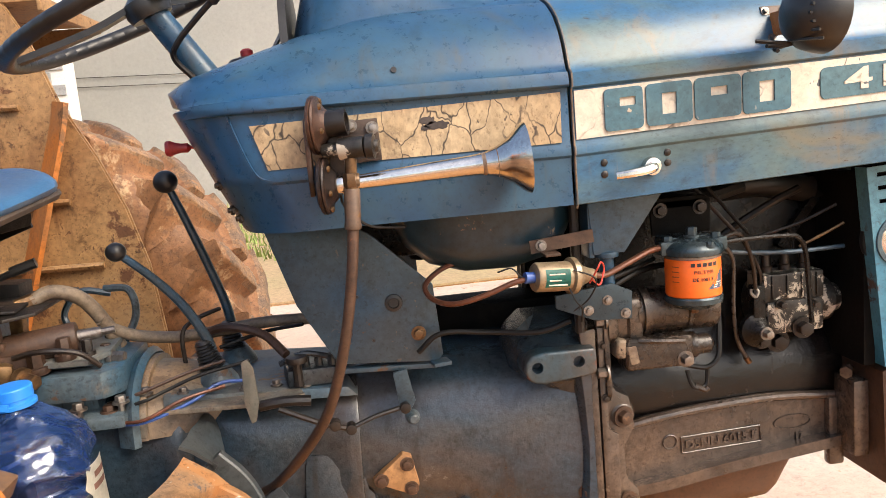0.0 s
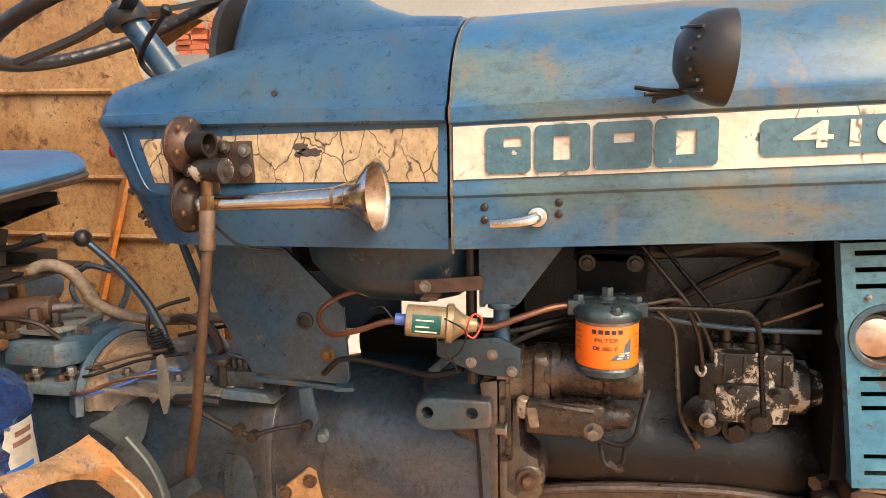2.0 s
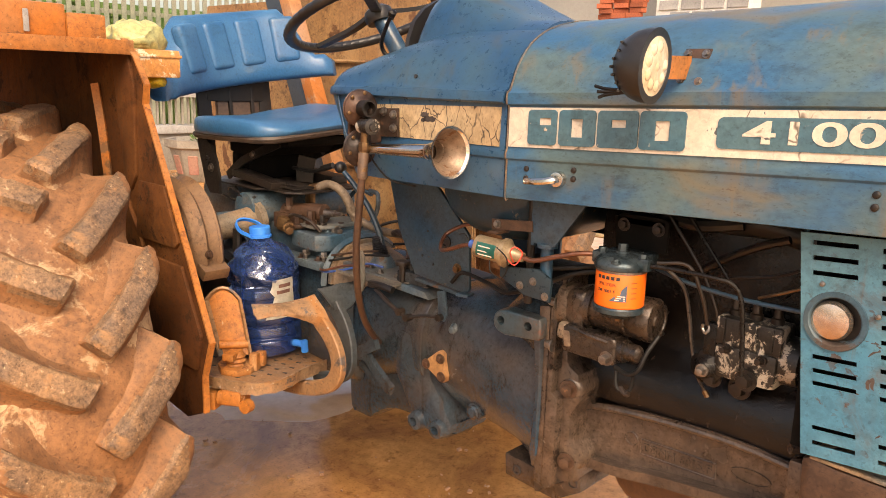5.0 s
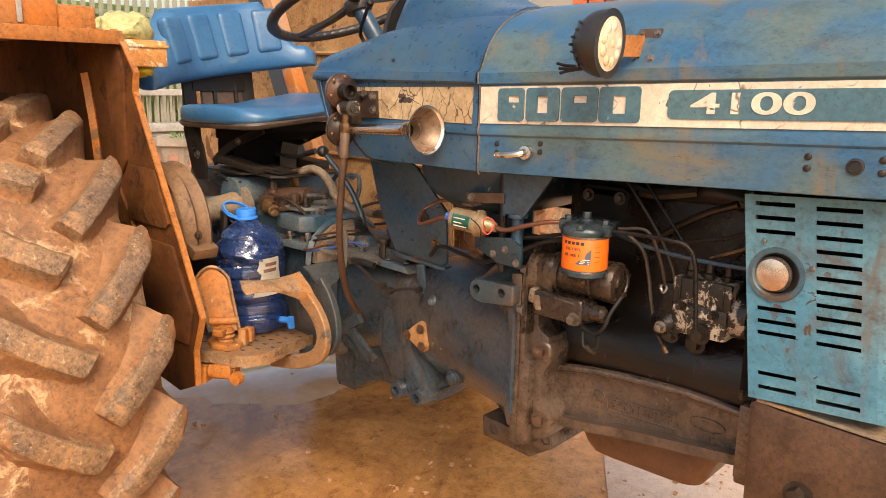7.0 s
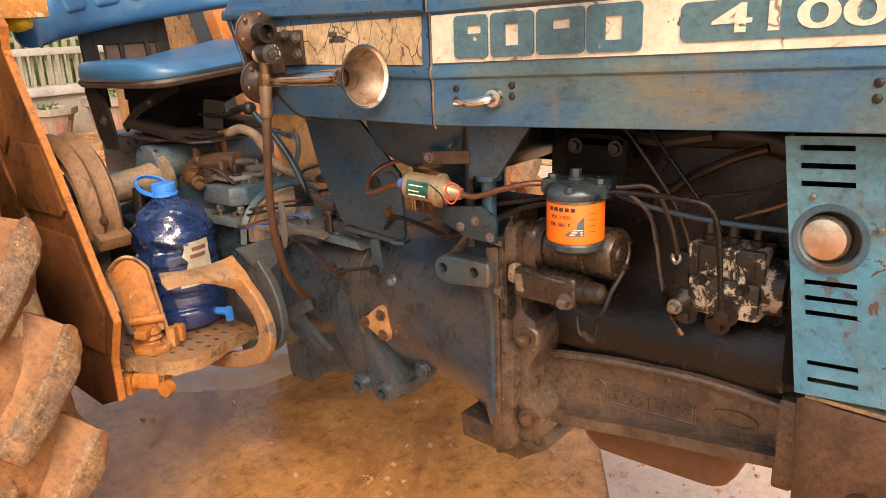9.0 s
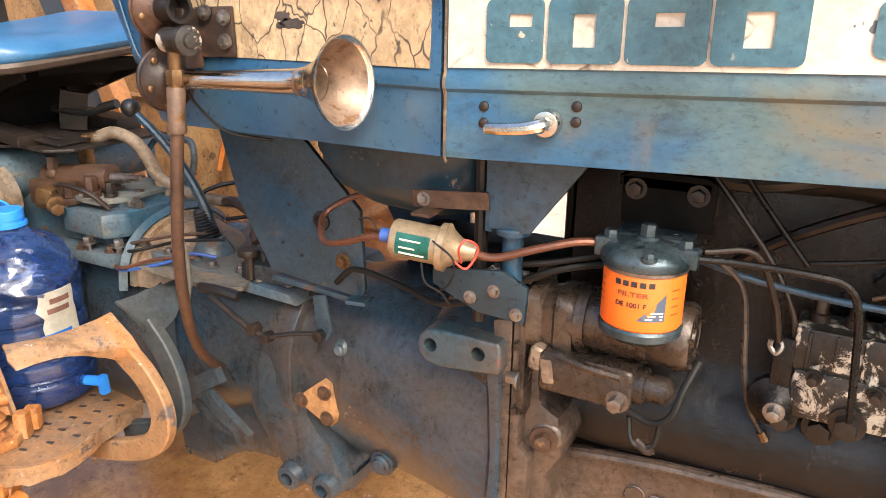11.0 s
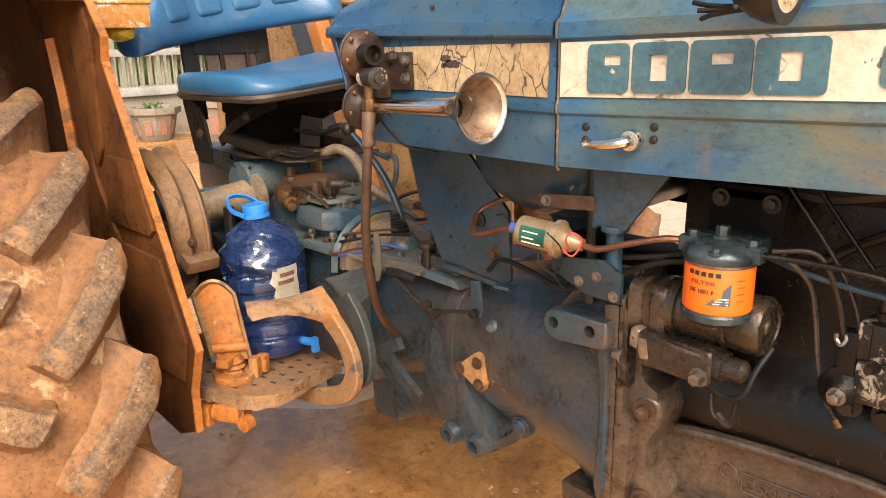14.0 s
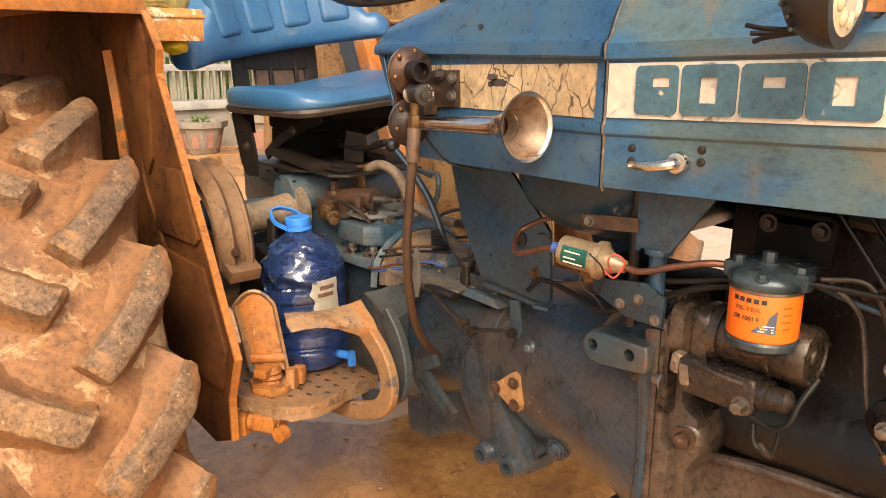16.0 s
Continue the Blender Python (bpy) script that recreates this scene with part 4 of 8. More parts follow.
# fuel tank belly, support plate
bm = bmesh.new()
rings = []
for x, b, h in ((-0.262, 0.12, 0.01), (-0.258, 0.17, 0.04), (-0.24, 0.205, 0.075), (-0.205, 0.23, 0.105), (-0.15, 0.245, 0.122), (-0.07, 0.25, 0.124), (-0.02, 0.24, 0.112), (0.01, 0.22, 0.08), (0.03, 0.19, 0.03)):
    rings.append([(x, YC + b * math.copysign(abs(math.cos(radians(a))) ** 0.75, math.cos(radians(a))), 1.195 - h * abs(math.sin(radians(a))) ** 0.5) for a in range(180, 361, 12)])
loft(bm, rings)
part("fuel_tank", bm, surface("scuffed_tank_paint", (0.01, 0.036, 0.06), (0.02, 0.044, 0.062), 9, 0.34, 0.1, 0.2, 80, 0.15, (0.27, 0.19, 0.125), 0.61, 22, (0.05, 0.035, 0.028), 0.66, 7, coat=0.12, grime=0.35), tractor, "scuffed dark fuel tank belly")
bm = bmesh.new()
prism(bm, [(-0.466, 1.185), (-0.345, 1.185), (-0.300, 1.160), (-0.206, 1.068), (-0.199, 0.95), (-0.206, 0.938), (-0.37, 0.952), (-0.427, 1.056)], -0.128, -0.12, bev=0.0015)
side_plate = part("support_plate", bm, plate_paint, tractor, "slate-blue steel support plate with bolts")
bm = bmesh.new()
prism(bm, [(-0.5, 1.185), (-0.345, 1.185), (-0.300, 1.160), (-0.206, 1.068), (-0.206, 0.935), (-0.36, 0.935), (-0.43, 1.056)], 0.22, 0.228)
part("support_plate", bm, plate_paint, tractor)
bm = bmesh.new()
box(bm, (-0.205, -0.135, 0.938), (0.03, 0.03, 0.006), (0, 0, 12), 0.001)
box(bm, (-0.29, -0.118, 0.935), (0.16, 0.02, 0.008), (0, 3, 0), 0.001)
part("plate_lip", bm, plate_paint, side_plate)
part("bolt", bolt(bmesh.new(), (-0.236, -0.128, 0.989), (0, -1, 0), 0.0085, 0.007), brass, side_plate, "yellowed bolt head")
bm = bmesh.new()
lathe(bm, (-0.272, -0.127, 1.044), (-0.272, -0.137, 1.044), [(0, 0.015), (0.004, 0.014), (0.005, 0.009), (0.0015, 0.008), (0.0015, 0.001)], 18)
part("rubber_bush", bm, black_rubber, side_plate, "black rubber bush")
for x, z in ((-0.33, 1.06), (-0.31, 0.985), (-0.345, 1.0)):
    bm = bmesh.new()
    cyl(bm, (x, -0.127, z), (x, -0.1295, z), 0.0028, n=8)
    part("small_hole", bm, print_black, side_plate)
# box added behind the plate so the gap under the tank stays dark
bm = bmesh.new()
box(bm, (-0.2, 0.1, 1.145), (0.3, 0.2, 0.1), bev=0.02)
part("tank_cradle", bm, black_iron, tractor, "near-black box added to darken the gap below the fuel tank")
# hanger under the bonnet seam
bm = bmesh.new()
prism(bm, [(0.03, 1.2), (0.155, 1.2), (0.085, 1.105), (0.036, 1.105)], -0.225, -0.218, bev=0.001)
box(bm, (0.034, -0.2, 1.15), (0.008, 0.045, 0.1), (0, 0, 0), 0.001)
cyl(bm, (0.06, -0.21, 1.107), (0.06, -0.21, 1.098), 0.02, n=16, bev=0.002)
cyl(bm, (0.06, -0.21, 1.098), (0.06, -0.21, 1.02), 0.012, n=12)
part("hood_hanger", bm, plate_paint, tractor, "slate-blue bonnet support bracket")
for x0, y0 in ((0.0, -0.2), (-0.01, 0.15)):
    bm = bmesh.new()
    cyl(bm, (x0 + 0.015, y0, 1.19), (x0 + 0.015, y0, 0.98), 0.008, n=10)
    part("support_rod", bm, dark_steel, tractor)

# ---- engine and gearbox ----
def squircle(a, b, cy, cz, x, p=2.6, n=40, flat=None):
    out = []
    for k in range(n):
        t = 2 * math.pi * k / n
        c, s = math.cos(t), math.sin(t)
        y, z = cy + a * math.copysign(abs(c) ** (2 / p), c), cz + b * math.copysign(abs(s) ** (2 / p), s)
        out.append((x, y, z))
    return out


bm = bmesh.new()
HOUS = ((-0.625, 0.125, 0.155, 0.755, 3.2), (-0.6, 0.132, 0.16, 0.755, 3.2), (-0.5, 0.13, 0.14, 0.765, 2.8), (-0.44, 0.127, 0.134, 0.772, 2.6), (-0.4, 0.136, 0.138, 0.772, 2.6), (-0.375, 0.146, 0.14, 0.772, 2.7), (-0.352, 0.15, 0.14, 0.772, 2.7), (-0.3495, 0.149, 0.139, 0.772, 2.7), (-0.348, 0.134, 0.138, 0.772, 2.4), (-0.335, 0.136, 0.143, 0.772, 2.3), (-0.3, 0.143, 0.152, 0.773, 2.3), (-0.24, 0.154, 0.165, 0.772, 2.3),
        (-0.18, 0.163, 0.165, 0.772, 2.3), (-0.12, 0.172, 0.165, 0.77, 2.4), (-0.06, 0.18, 0.168, 0.768, 2.6), (-0.02, 0.187, 0.18, 0.765, 2.8), (0.02, 0.192, 0.185, 0.77, 3.0), (0.042, 0.194, 0.188, 0.77, 3.0))
loft(bm, [squircle(a, b, YC, cz, x, p) for x, a, b, cz, p in HOUS])
warp(bm, 0.003, 14)
bell = part("gearbox_housing", bm, housing, tractor, "grimy blue-brown cast gearbox and clutch housing", 60)
# ribs and hollows on the housing's side
def holed(poly, holes, lo, hi, n=14):
    """A plate standing along the tractor with real holes right through it: holes are (x, z, r)."""
    q = bmesh.new()
    loops = [poly] + [[(x + r * math.cos(2 * math.pi * k / n), z + r * math.sin(2 * math.pi * k / n)) for k in range(n)] for x, z, r in holes]
    edges = []
    for loop in loops:
        vs_ = [q.verts.new((x, lo, z)) for x, z in loop]
        edges += [q.edges.new((vs_[k], vs_[(k + 1) % len(vs_)])) for k in range(len(vs_))]
    bmesh.ops.triangle_fill(q, use_beauty=True, use_dissolve=False, edges=edges, normal=(0, -1, 0))
    grown = bmesh.ops.extrude_face_region(q, geom=list(q.faces))["geom"]
    for v in grown:
        if isinstance(v, bmesh.types.BMVert):
            v.co.y = hi
    return q


LUG = [(-0.077, 0.922), (-0.074, 0.936), (-0.064, 0.946), (-0.045, 0.95), (0.038, 0.949), (0.042, 0.943), (0.042, 0.911), (0.037, 0.905), (-0.045, 0.897), (-0.064, 0.901), (-0.074, 0.91)]
lug_bm = holed(LUG, [(-0.056, 0.926, 0.0095), (0.012, 0.929, 0.0095)], -0.192, -0.05)
rim_edges = [e for e in lug_bm.edges if len(e.link_faces) == 2 and all(abs(v.co.y + 0.192) < 1e-5 for v in e.verts) and e.calc_face_angle() > 1 and all(min(math.hypot(v.co.x + 0.056, v.co.z - 0.926), math.hypot(v.co.x - 0.012, v.co.z - 0.929)) > 0.012 for v in e.verts)]
bmesh.ops.bevel(lug_bm, geom=rim_edges, offset=0.005, segments=3, affect="EDGES", profile=0.5)
lug_block = part("lifting_lug", lug_bm, surface("grimy_blue_lug", (0.03, 0.06, 0.08), (0.06, 0.06, 0.058), 9, 0.34, 0.1, 0.2, 80, 0.3, (0.13, 0.06, 0.045), 0.6, 12, (0.055, 0.04, 0.032), 0.53, 8, coat=0.3, grime=0.7), bell, "blue cast lug with two holes")
bm = bmesh.new()
loft(bm, [[(x, y, z) for x, y in ((-0.09 + d, -0.1), (-0.07 + d, -0.15 - g), (-0.05 + d, -0.162 - g), (0.036, -0.166 - g), (0.042, -0.16 - g), (0.042, -0.02), (-0.09 + d, -0.02))] for z, d, g in ((0.985, 0.04, -0.08), (0.962, 0.014, -0.03), (0.945, 0.004, 0.008), (0.905, 0.004, 0.008), (0.893, 0.016, -0.002), (0.875, 0.04, -0.012), (0.85, 0.075, -0.012), (0.8, 0.085, -0.02))])
part("lug_root", bm, housing, bell)
bm = bmesh.new()
loft(bm, [[(x, y, z) for x, y in ((0.004 + d, -0.11), (0.01 + d, -0.162 - g), (0.018 + d, -0.172 - g), (0.034, -0.174 - g), (0.04, -0.165), (0.04, -0.11))] for z, d, g in ((0.905, 0.0, 0.006), (0.86, 0.004, 0.003), (0.78, 0.008, 0.002), (0.72, 0.006, 0.002), (0.66, 0.0, 0.0), (0.62, -0.006, -0.02))])
part("side_rib", bm, housing, bell, "rounded upright casting rib")
bm = bmesh.new()
prism(bm, [(0.02, 0.97), (0.048, 0.975), (0.05, 0.58), (0.035, 0.575), (0.028, 0.62), (0.036, 0.75), (0.03, 0.88)], -0.170, -0.12, bev=0.005)
part("joint_flange", bm, iron, bell, "dark joint flange")
bm = bmesh.new()
prism(bm, [(0.05, 0.975), (0.062, 0.975), (0.062, 0.80), (0.078, 0.79), (0.075, 0.60), (0.05, 0.59)], -0.172, -0.10, bev=0.003)
part("engine_flange", bm, iron, bell, "oily rear engine flange")
for z, y in ((0.945, -0.173), (0.9, -0.173), (0.855, -0.173)):
    part("bolt", bolt(bmesh.new(), (0.058, y, z), (0, -1, 0), 0.005, 0.004), dark_steel, bell)
bm = bmesh.new()
lathe(bm, (-0.257, -0.09, 0.839), (-0.257, -0.125, 0.839), [(0, 0.02), (0.012, 0.016), (0.022, 0.011), (0.024, 0.009), (0.028, 0.0085), (0.03, 0.006)], 18)
part("drain_boss", bm, blue_casting, bell)
bm = bmesh.new()
prism(bm, [(-0.185 + a, 0.661 + b) for a, b in rounded(0.042, 0.042, 0.02)], -0.112, -0.06, bev=0.003)
lathe(bm, (-0.185, -0.111, 0.661), (-0.185, -0.125, 0.661), [(0, 0.017), (0.006, 0.017), (0.008, 0.013), (0.012, 0.012), (0.013, 0.006)], 18)
part("drain_plug", bm, housing, bell, "round drain plug")
# three-bolt triangular cover, orange
TRI = [(-0.335, 0.742), (-0.32, 0.755), (-0.283, 0.786), (-0.268, 0.782), (-0.258, 0.73), (-0.265, 0.712), (-0.28, 0.716)]
bm = bmesh.new()
prism(bm, TRI, -0.131, -0.10, bev=0.002)
cover = part("triangular_cover", bm, surface("dusty_orange_plate", (0.34, 0.175, 0.07), (0.26, 0.13, 0.055), 14, 0.6, 0, 0.2, 90, 0.15), bell, "orange dusty three-bolt cover plate")
for x, z in ((-0.321, 0.744), (-0.276, 0.768), (-0.272, 0.725)):
    part("bolt", bolt(bmesh.new(), (x, -0.131, z), (0, -1, 0), 0.0085, 0.006), brown_steel, bell)
for x0, a0, b0, cz0, p0 in ((-0.612, 0.128, 0.157, 0.755, 3.2),):
    bm = bmesh.new()
    loft(bm, [squircle(a0 + g, b0 + g, YC, cz0, x0 + d, p0) for d, g in ((-0.02, -0.003), (-0.012, 0.002), (0.0, 0.003), (0.012, 0.002), (0.02, -0.003))])
    warp(bm, 0.0015, 30)
    part("joint_ring", bm, housing, bell, "cast joint flange ring")
bm = bmesh.new()
prism(bm, [(0.05, 0.975), (0.076, 0.972), (0.082, 0.86), (0.109, 0.845), (0.116, 0.79), (0.096, 0.755), (0.098, 0.70), (0.118, 0.675), (0.114, 0.615), (0.05, 0.6)], -0.15, -0.03, bev=0.012)
part("rear_plate", bm, iron, bell, "oily rear plate of the engine")
# two-eared bracket underneath
bm = bmesh.new()
prism(bm, [(-0.46, 0.68), (-0.412, 0.61), (-0.386, 0.572), (-0.35, 0.558), (-0.29, 0.556), (-0.262, 0.57), (-0.256, 0.6), (-0.29, 0.655), (-0.335, 0.71), (-0.35, 0.79), (-0.45, 0.8)], -0.11, 0.05, bev=0.03)
bracket = part("eared_bracket", bm, housing, bell, "grimy blue cast bracket with two ears")
for x, z, y in ((-0.364, 0.581, -0.125), (-0.295, 0.58, -0.122)):
    bm = bmesh.new()
    lathe(bm, (x, -0.02, z + 0.004), (x, y, z), [(0, 0.035), (0.075, 0.0275), (abs(y + 0.02) - 0.004, 0.0225), (abs(y + 0.02), 0.021), (abs(y + 0.02) + 0.002, 0.0115), (abs(y + 0.02) - 0.03, 0.0105), (abs(y + 0.02) - 0.03, 0.001)], 22)
    part("ear", bm, housing, bracket)
# lower flange block and its bolts
bm = bmesh.new()
prism(bm, [(-0.08, 0.605), (0.03, 0.597), (0.055, 0.622), (0.112, 0.627), (0.117, 0.588), (0.055, 0.547), (-0.076, 0.556)], -0.125, 0.1, bev=0.004)
low_flange = part("lower_flange", bm, iron, bell, "black lower mounting flange")
for x, z in ((-0.045, 0.577), (0.02, 0.576), (0.066, 0.6), (0.098, 0.602)):
    bm = bmesh.new()
    lathe(bm, (x, -0.124, z), (x, -0.128, z), [(0, 0.011), (0.003, 0.0105), (0.0035, 0.0085), (0.0005, 0.008), (0.0005, 0.0005)], 14)
    part("hole", bm, print_black, bell)
for x, y, z, r in ((0.092, -0.16, 0.813, 0.0125), (0.095, -0.157, 0.659, 0.0125), (0.02, -0.158, 0.69, 0.009)):
    bm = bmesh.new()
    lathe(bm, (x - 0.005, y + 0.07, z), (x + 0.002, y + 0.006, z), [(0, 0.032), (0.05, 0.026), (0.06, 0.021), (0.0625, 0.017)], 16)
    part("boss", bm, iron, bell)
    part("bolt", bolt(bmesh.new(), (x, y + 0.004, z), (0.25, -1, 0), r, 0.011), brown_steel, bell, "rusty hexagon bolt")

# engine block
bm = bmesh.new()
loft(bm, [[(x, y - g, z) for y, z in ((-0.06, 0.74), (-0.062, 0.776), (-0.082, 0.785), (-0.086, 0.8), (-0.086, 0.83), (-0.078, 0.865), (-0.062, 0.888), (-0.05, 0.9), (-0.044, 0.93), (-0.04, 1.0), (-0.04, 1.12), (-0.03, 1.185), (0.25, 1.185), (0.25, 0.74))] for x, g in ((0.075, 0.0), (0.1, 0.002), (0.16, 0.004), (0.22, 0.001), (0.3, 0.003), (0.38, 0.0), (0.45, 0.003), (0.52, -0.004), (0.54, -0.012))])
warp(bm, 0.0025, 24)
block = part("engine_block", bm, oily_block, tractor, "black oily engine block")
bm = bmesh.new()
# cast oil pan: curved upper rail, recessed web, lower rail
top = [(0.07, 0.752), (0.12, 0.766), (0.2, 0.778), (0.3, 0.785), (0.4, 0.786), (0.52, 0.775)]
low = [(0.52, 0.69), (0.4, 0.68), (0.28, 0.668), (0.18, 0.652), (0.1, 0.645), (0.07, 0.64)]
prism(bm, top + low, -0.085, YC + 0.13)
pan = part("oil_pan", bm, iron, tractor, "brown-black cast oil pan")
bm = bmesh.new()
tube(bm, [(0.075, -0.085, 0.752), (0.12, -0.09, 0.767), (0.2, -0.092, 0.779), (0.3, -0.092, 0.786), (0.4, -0.09, 0.787), (0.52, -0.088, 0.776)], 0.0085, 10)
part("upper_rail", bm, iron, pan)
bm = bmesh.new()
strap(bm, [(0.085, -0.09, 0.646), (0.18, -0.098, 0.657), (0.28, -0.1, 0.673), (0.4, -0.1, 0.686), (0.52, -0.097, 0.697)], 0.03, 0.02)
part("lower_rail", bm, iron, pan)
for x in (0.075, 0.51):
    bm = bmesh.new()
    box(bm, (x, -0.09, 0.71), (0.03, 0.02, 0.13), bev=0.006)
    part("web_rib", bm, iron, pan)
for k in range(9):
    x = 0.14 + 0.045 * k
    part("bolt", bolt(bmesh.new(), (x, -0.098, 0.648 + 0.105 * (x - 0.1)), (0, -0.3, -1), 0.005, 0.005), dark_steel, pan)
place = on_side(0.295, -0.0856, 0.718) @ Matrix.Rotation(radians(1.5), 4, "Z")
bm = bmesh.new()
for a, b in (((-0.075, -0.015), (0.075, -0.015)), ((-0.075, 0.015), (0.075, 0.015)), ((-0.075, -0.015), (-0.075, 0.015)), ((0.075, -0.015), (0.075, 0.015))):
    tube(bm, [place @ Vector((*a, 0.001)), place @ Vector((*b, 0.001))], 0.0015, 5, 1)
part("casting_frame", bm, iron, pan)
words("D5NN 6015 F", place, 0.135, 0.017, iron, pan, "casting_number", 0.0035, "raised casting number")
words("17", on_side(0.445, -0.0856, 0.705), 0.014, 0.015, iron, pan, "casting_mark", 0.003)
bm = bmesh.new()
for r0 in (0.013,):
    pts = [(0.199 + r0 * math.cos(radians(a)), -0.0865, 0.725 + r0 * math.sin(radians(a))) for a in range(0, 361, 30)]
    sweep(bm, pts, ring(0.0016, 5), False)
part("casting_ring", bm, iron, pan, "raised round casting mark")
bm = bmesh.new()
pts = [(0.432 + 0.035 * math.cos(radians(a)), -0.0865, 0.733 + 0.013 * math.sin(radians(a))) for a in range(0, 361, 20)]
sweep(bm, pts, ring(0.002, 5), False)
part("casting_badge", bm, iron, pan, "raised oval casting mark")
bm = bmesh.new()
rings = []
for z, x0, x1, hw in ((0.66, 0.125, 0.455, 0.1), (0.63, 0.138, 0.438, 0.098), (0.6, 0.152, 0.425, 0.093), (0.582, 0.164, 0.413, 0.086), (0.572, 0.182, 0.396, 0.072), (0.569, 0.2, 0.38, 0.055)):
    rings.append([((x0 + x1) / 2 + a, YC + b, z) for a, b in rounded(x1 - x0, 2 * hw, 0.03, 4)])
loft(bm, rings)
part("sump", bm, surface("brown_sump_paint", (0.075, 0.038, 0.024), (0.12, 0.058, 0.034), 6, 0.45, 0.1, 0.15, 80, 0.1), tractor, "smooth reddish-brown sump")

# starter motor
sy, sz = -0.142, 0.988
bm = bmesh.new()
prism(bm, [(-0.176, 1.0), (-0.178, 0.862), (-0.165, 0.846), (-0.1, 0.86), (-0.08, 0.9), (-0.075, 1.03), (-0.12, 1.035)], 0.06, 0.069, "x", 0.002)
starter = part("starter_motor", bm, alloy, tractor, "grimy brown starter motor")
bm = bmesh.new()
lathe(bm, (0.115, sy, sz), (0.275, sy, sz), [(0, 0.030), (0.004, 0.0385), (0.088, 0.0385), (0.09, 0.0405), (0.096, 0.0405), (0.098, 0.0385), (0.105, 0.04), (0.137, 0.041), (0.144, 0.037), (0.145, 0.03), (0.1425, 0.028), (0.1425, 0.014), (0.146, 0.013), (0.1465, 0.002)], 32)
part("motor_body", bm, alloy, starter)
bm = bmesh.new()
loft(bm, [[(x, sy + a, sz - 0.006 + b) for a, b in rounded(w, h, 0.02, 5)] for x, w, h in ((0.068, 0.075, 0.08), (0.082, 0.07, 0.078), (0.086, 0.062, 0.07), (0.1, 0.066, 0.074), (0.104, 0.074, 0.082), (0.122, 0.074, 0.084), (0.126, 0.07, 0.078))])
part("drive_housing", bm, alloy, starter, "lumpy cast drive housing")
bm = bmesh.new()
sweep(bm, [(0.135, sy + 0.0425 * math.cos(radians(a)), sz + 0.0425 * math.sin(radians(a))) for a in range(100, 256, 12)] + [(0.135, -0.178, 0.935)], [(-0.006, -0.002), (0.006, -0.002), (0.006, 0.002), (-0.006, 0.002)])
part("clamp_band", bm, alloy, starter, "steel clamp band round the motor")
bm = bmesh.new()
box(bm, (0.148, -0.166, 0.926), (0.115, 0.05, 0.052), (0, 1, 0), 0.009, 3)
lathe(bm, (0.2, -0.166, 0.927), (0.3, -0.166, 0.926), [(0, 0.02), (0.006, 0.022), (0.016, 0.022), (0.018, 0.017), (0.04, 0.0165), (0.044, 0.012), (0.048, 0.006)], 20)
part("solenoid", bm, alloy, starter)
for pts, r in (([(0.112, -0.186, 0.95), (0.15, -0.192, 0.947), (0.19, -0.188, 0.942)], 0.0055), ([(0.19, -0.188, 0.942), (0.194, -0.188, 0.93), (0.192, -0.188, 0.905)], 0.0035)):
    part("tie_rod", tube(bmesh.new(), pts, r, 8, 3), alloy, starter)
for x, y, z, d, r in ((0.064, -0.172, 0.985, (-1, 0, 0), 0.009), (0.062, -0.176, 0.9, (-1, 0, 0), 0.009), (0.066, -0.13, 1.018, (-1, 0, 0), 0.009), (0.19, -0.19, 0.912, (0, -1, 0), 0.0095)):
    part("bolt", bolt(bmesh.new(), (x, y, z), d, r, 0.014), steel, starter)
for k in range(5):
    a = radians(72 * k + 20)
    part("through_bolt", bolt(bmesh.new(), (0.258, sy + 0.0335 * math.cos(a), sz + 0.0335 * math.sin(a)), (1, 0, 0), 0.0032, 0.003), dark_steel, starter)
bm = bmesh.new()
box(bm, (0.086, -0.17, 0.938), (0.02, 0.036, 0.032), (0, 8, 0), 0.008, 3)
box(bm, (0.103, -0.174, 0.928), (0.02, 0.036, 0.036), (0, -10, 0), 0.007, 3)
part("terminal_cover", bm, surface("pale_grimy_alloy", (0.3, 0.23, 0.165), (0.15, 0.105, 0.075), 22, 0.45, 0.4, 0.2, 100, 0.3, (0.06, 0.045, 0.035), 0.56, 14), starter, "pale worn terminal housing")
bm = bmesh.new()
tube(bm, [(0.2, -0.175, 0.895), (0.23, -0.18, 0.89), (0.25, -0.18, 0.905), (0.258, -0.17, 0.935), (0.268, -0.15, 0.965)], 0.0042, 8)
tube(bm, [(0.2, -0.17, 0.885), (0.205, -0.175, 0.862), (0.215, -0.175, 0.853), (0.232, -0.172, 0.858), (0.236, -0.17, 0.885)], 0.0035, 7)
part("starter_cable", bm, wire_black, starter, "black greasy cable loop")
bm = bmesh.new()
tube(bm, [(0.212, -0.172, 0.858), (0.226, -0.176, 0.85), (0.233, -0.176, 0.853)], 0.005, 8, 3)
part("cable_clip", bm, dark_steel, starter)

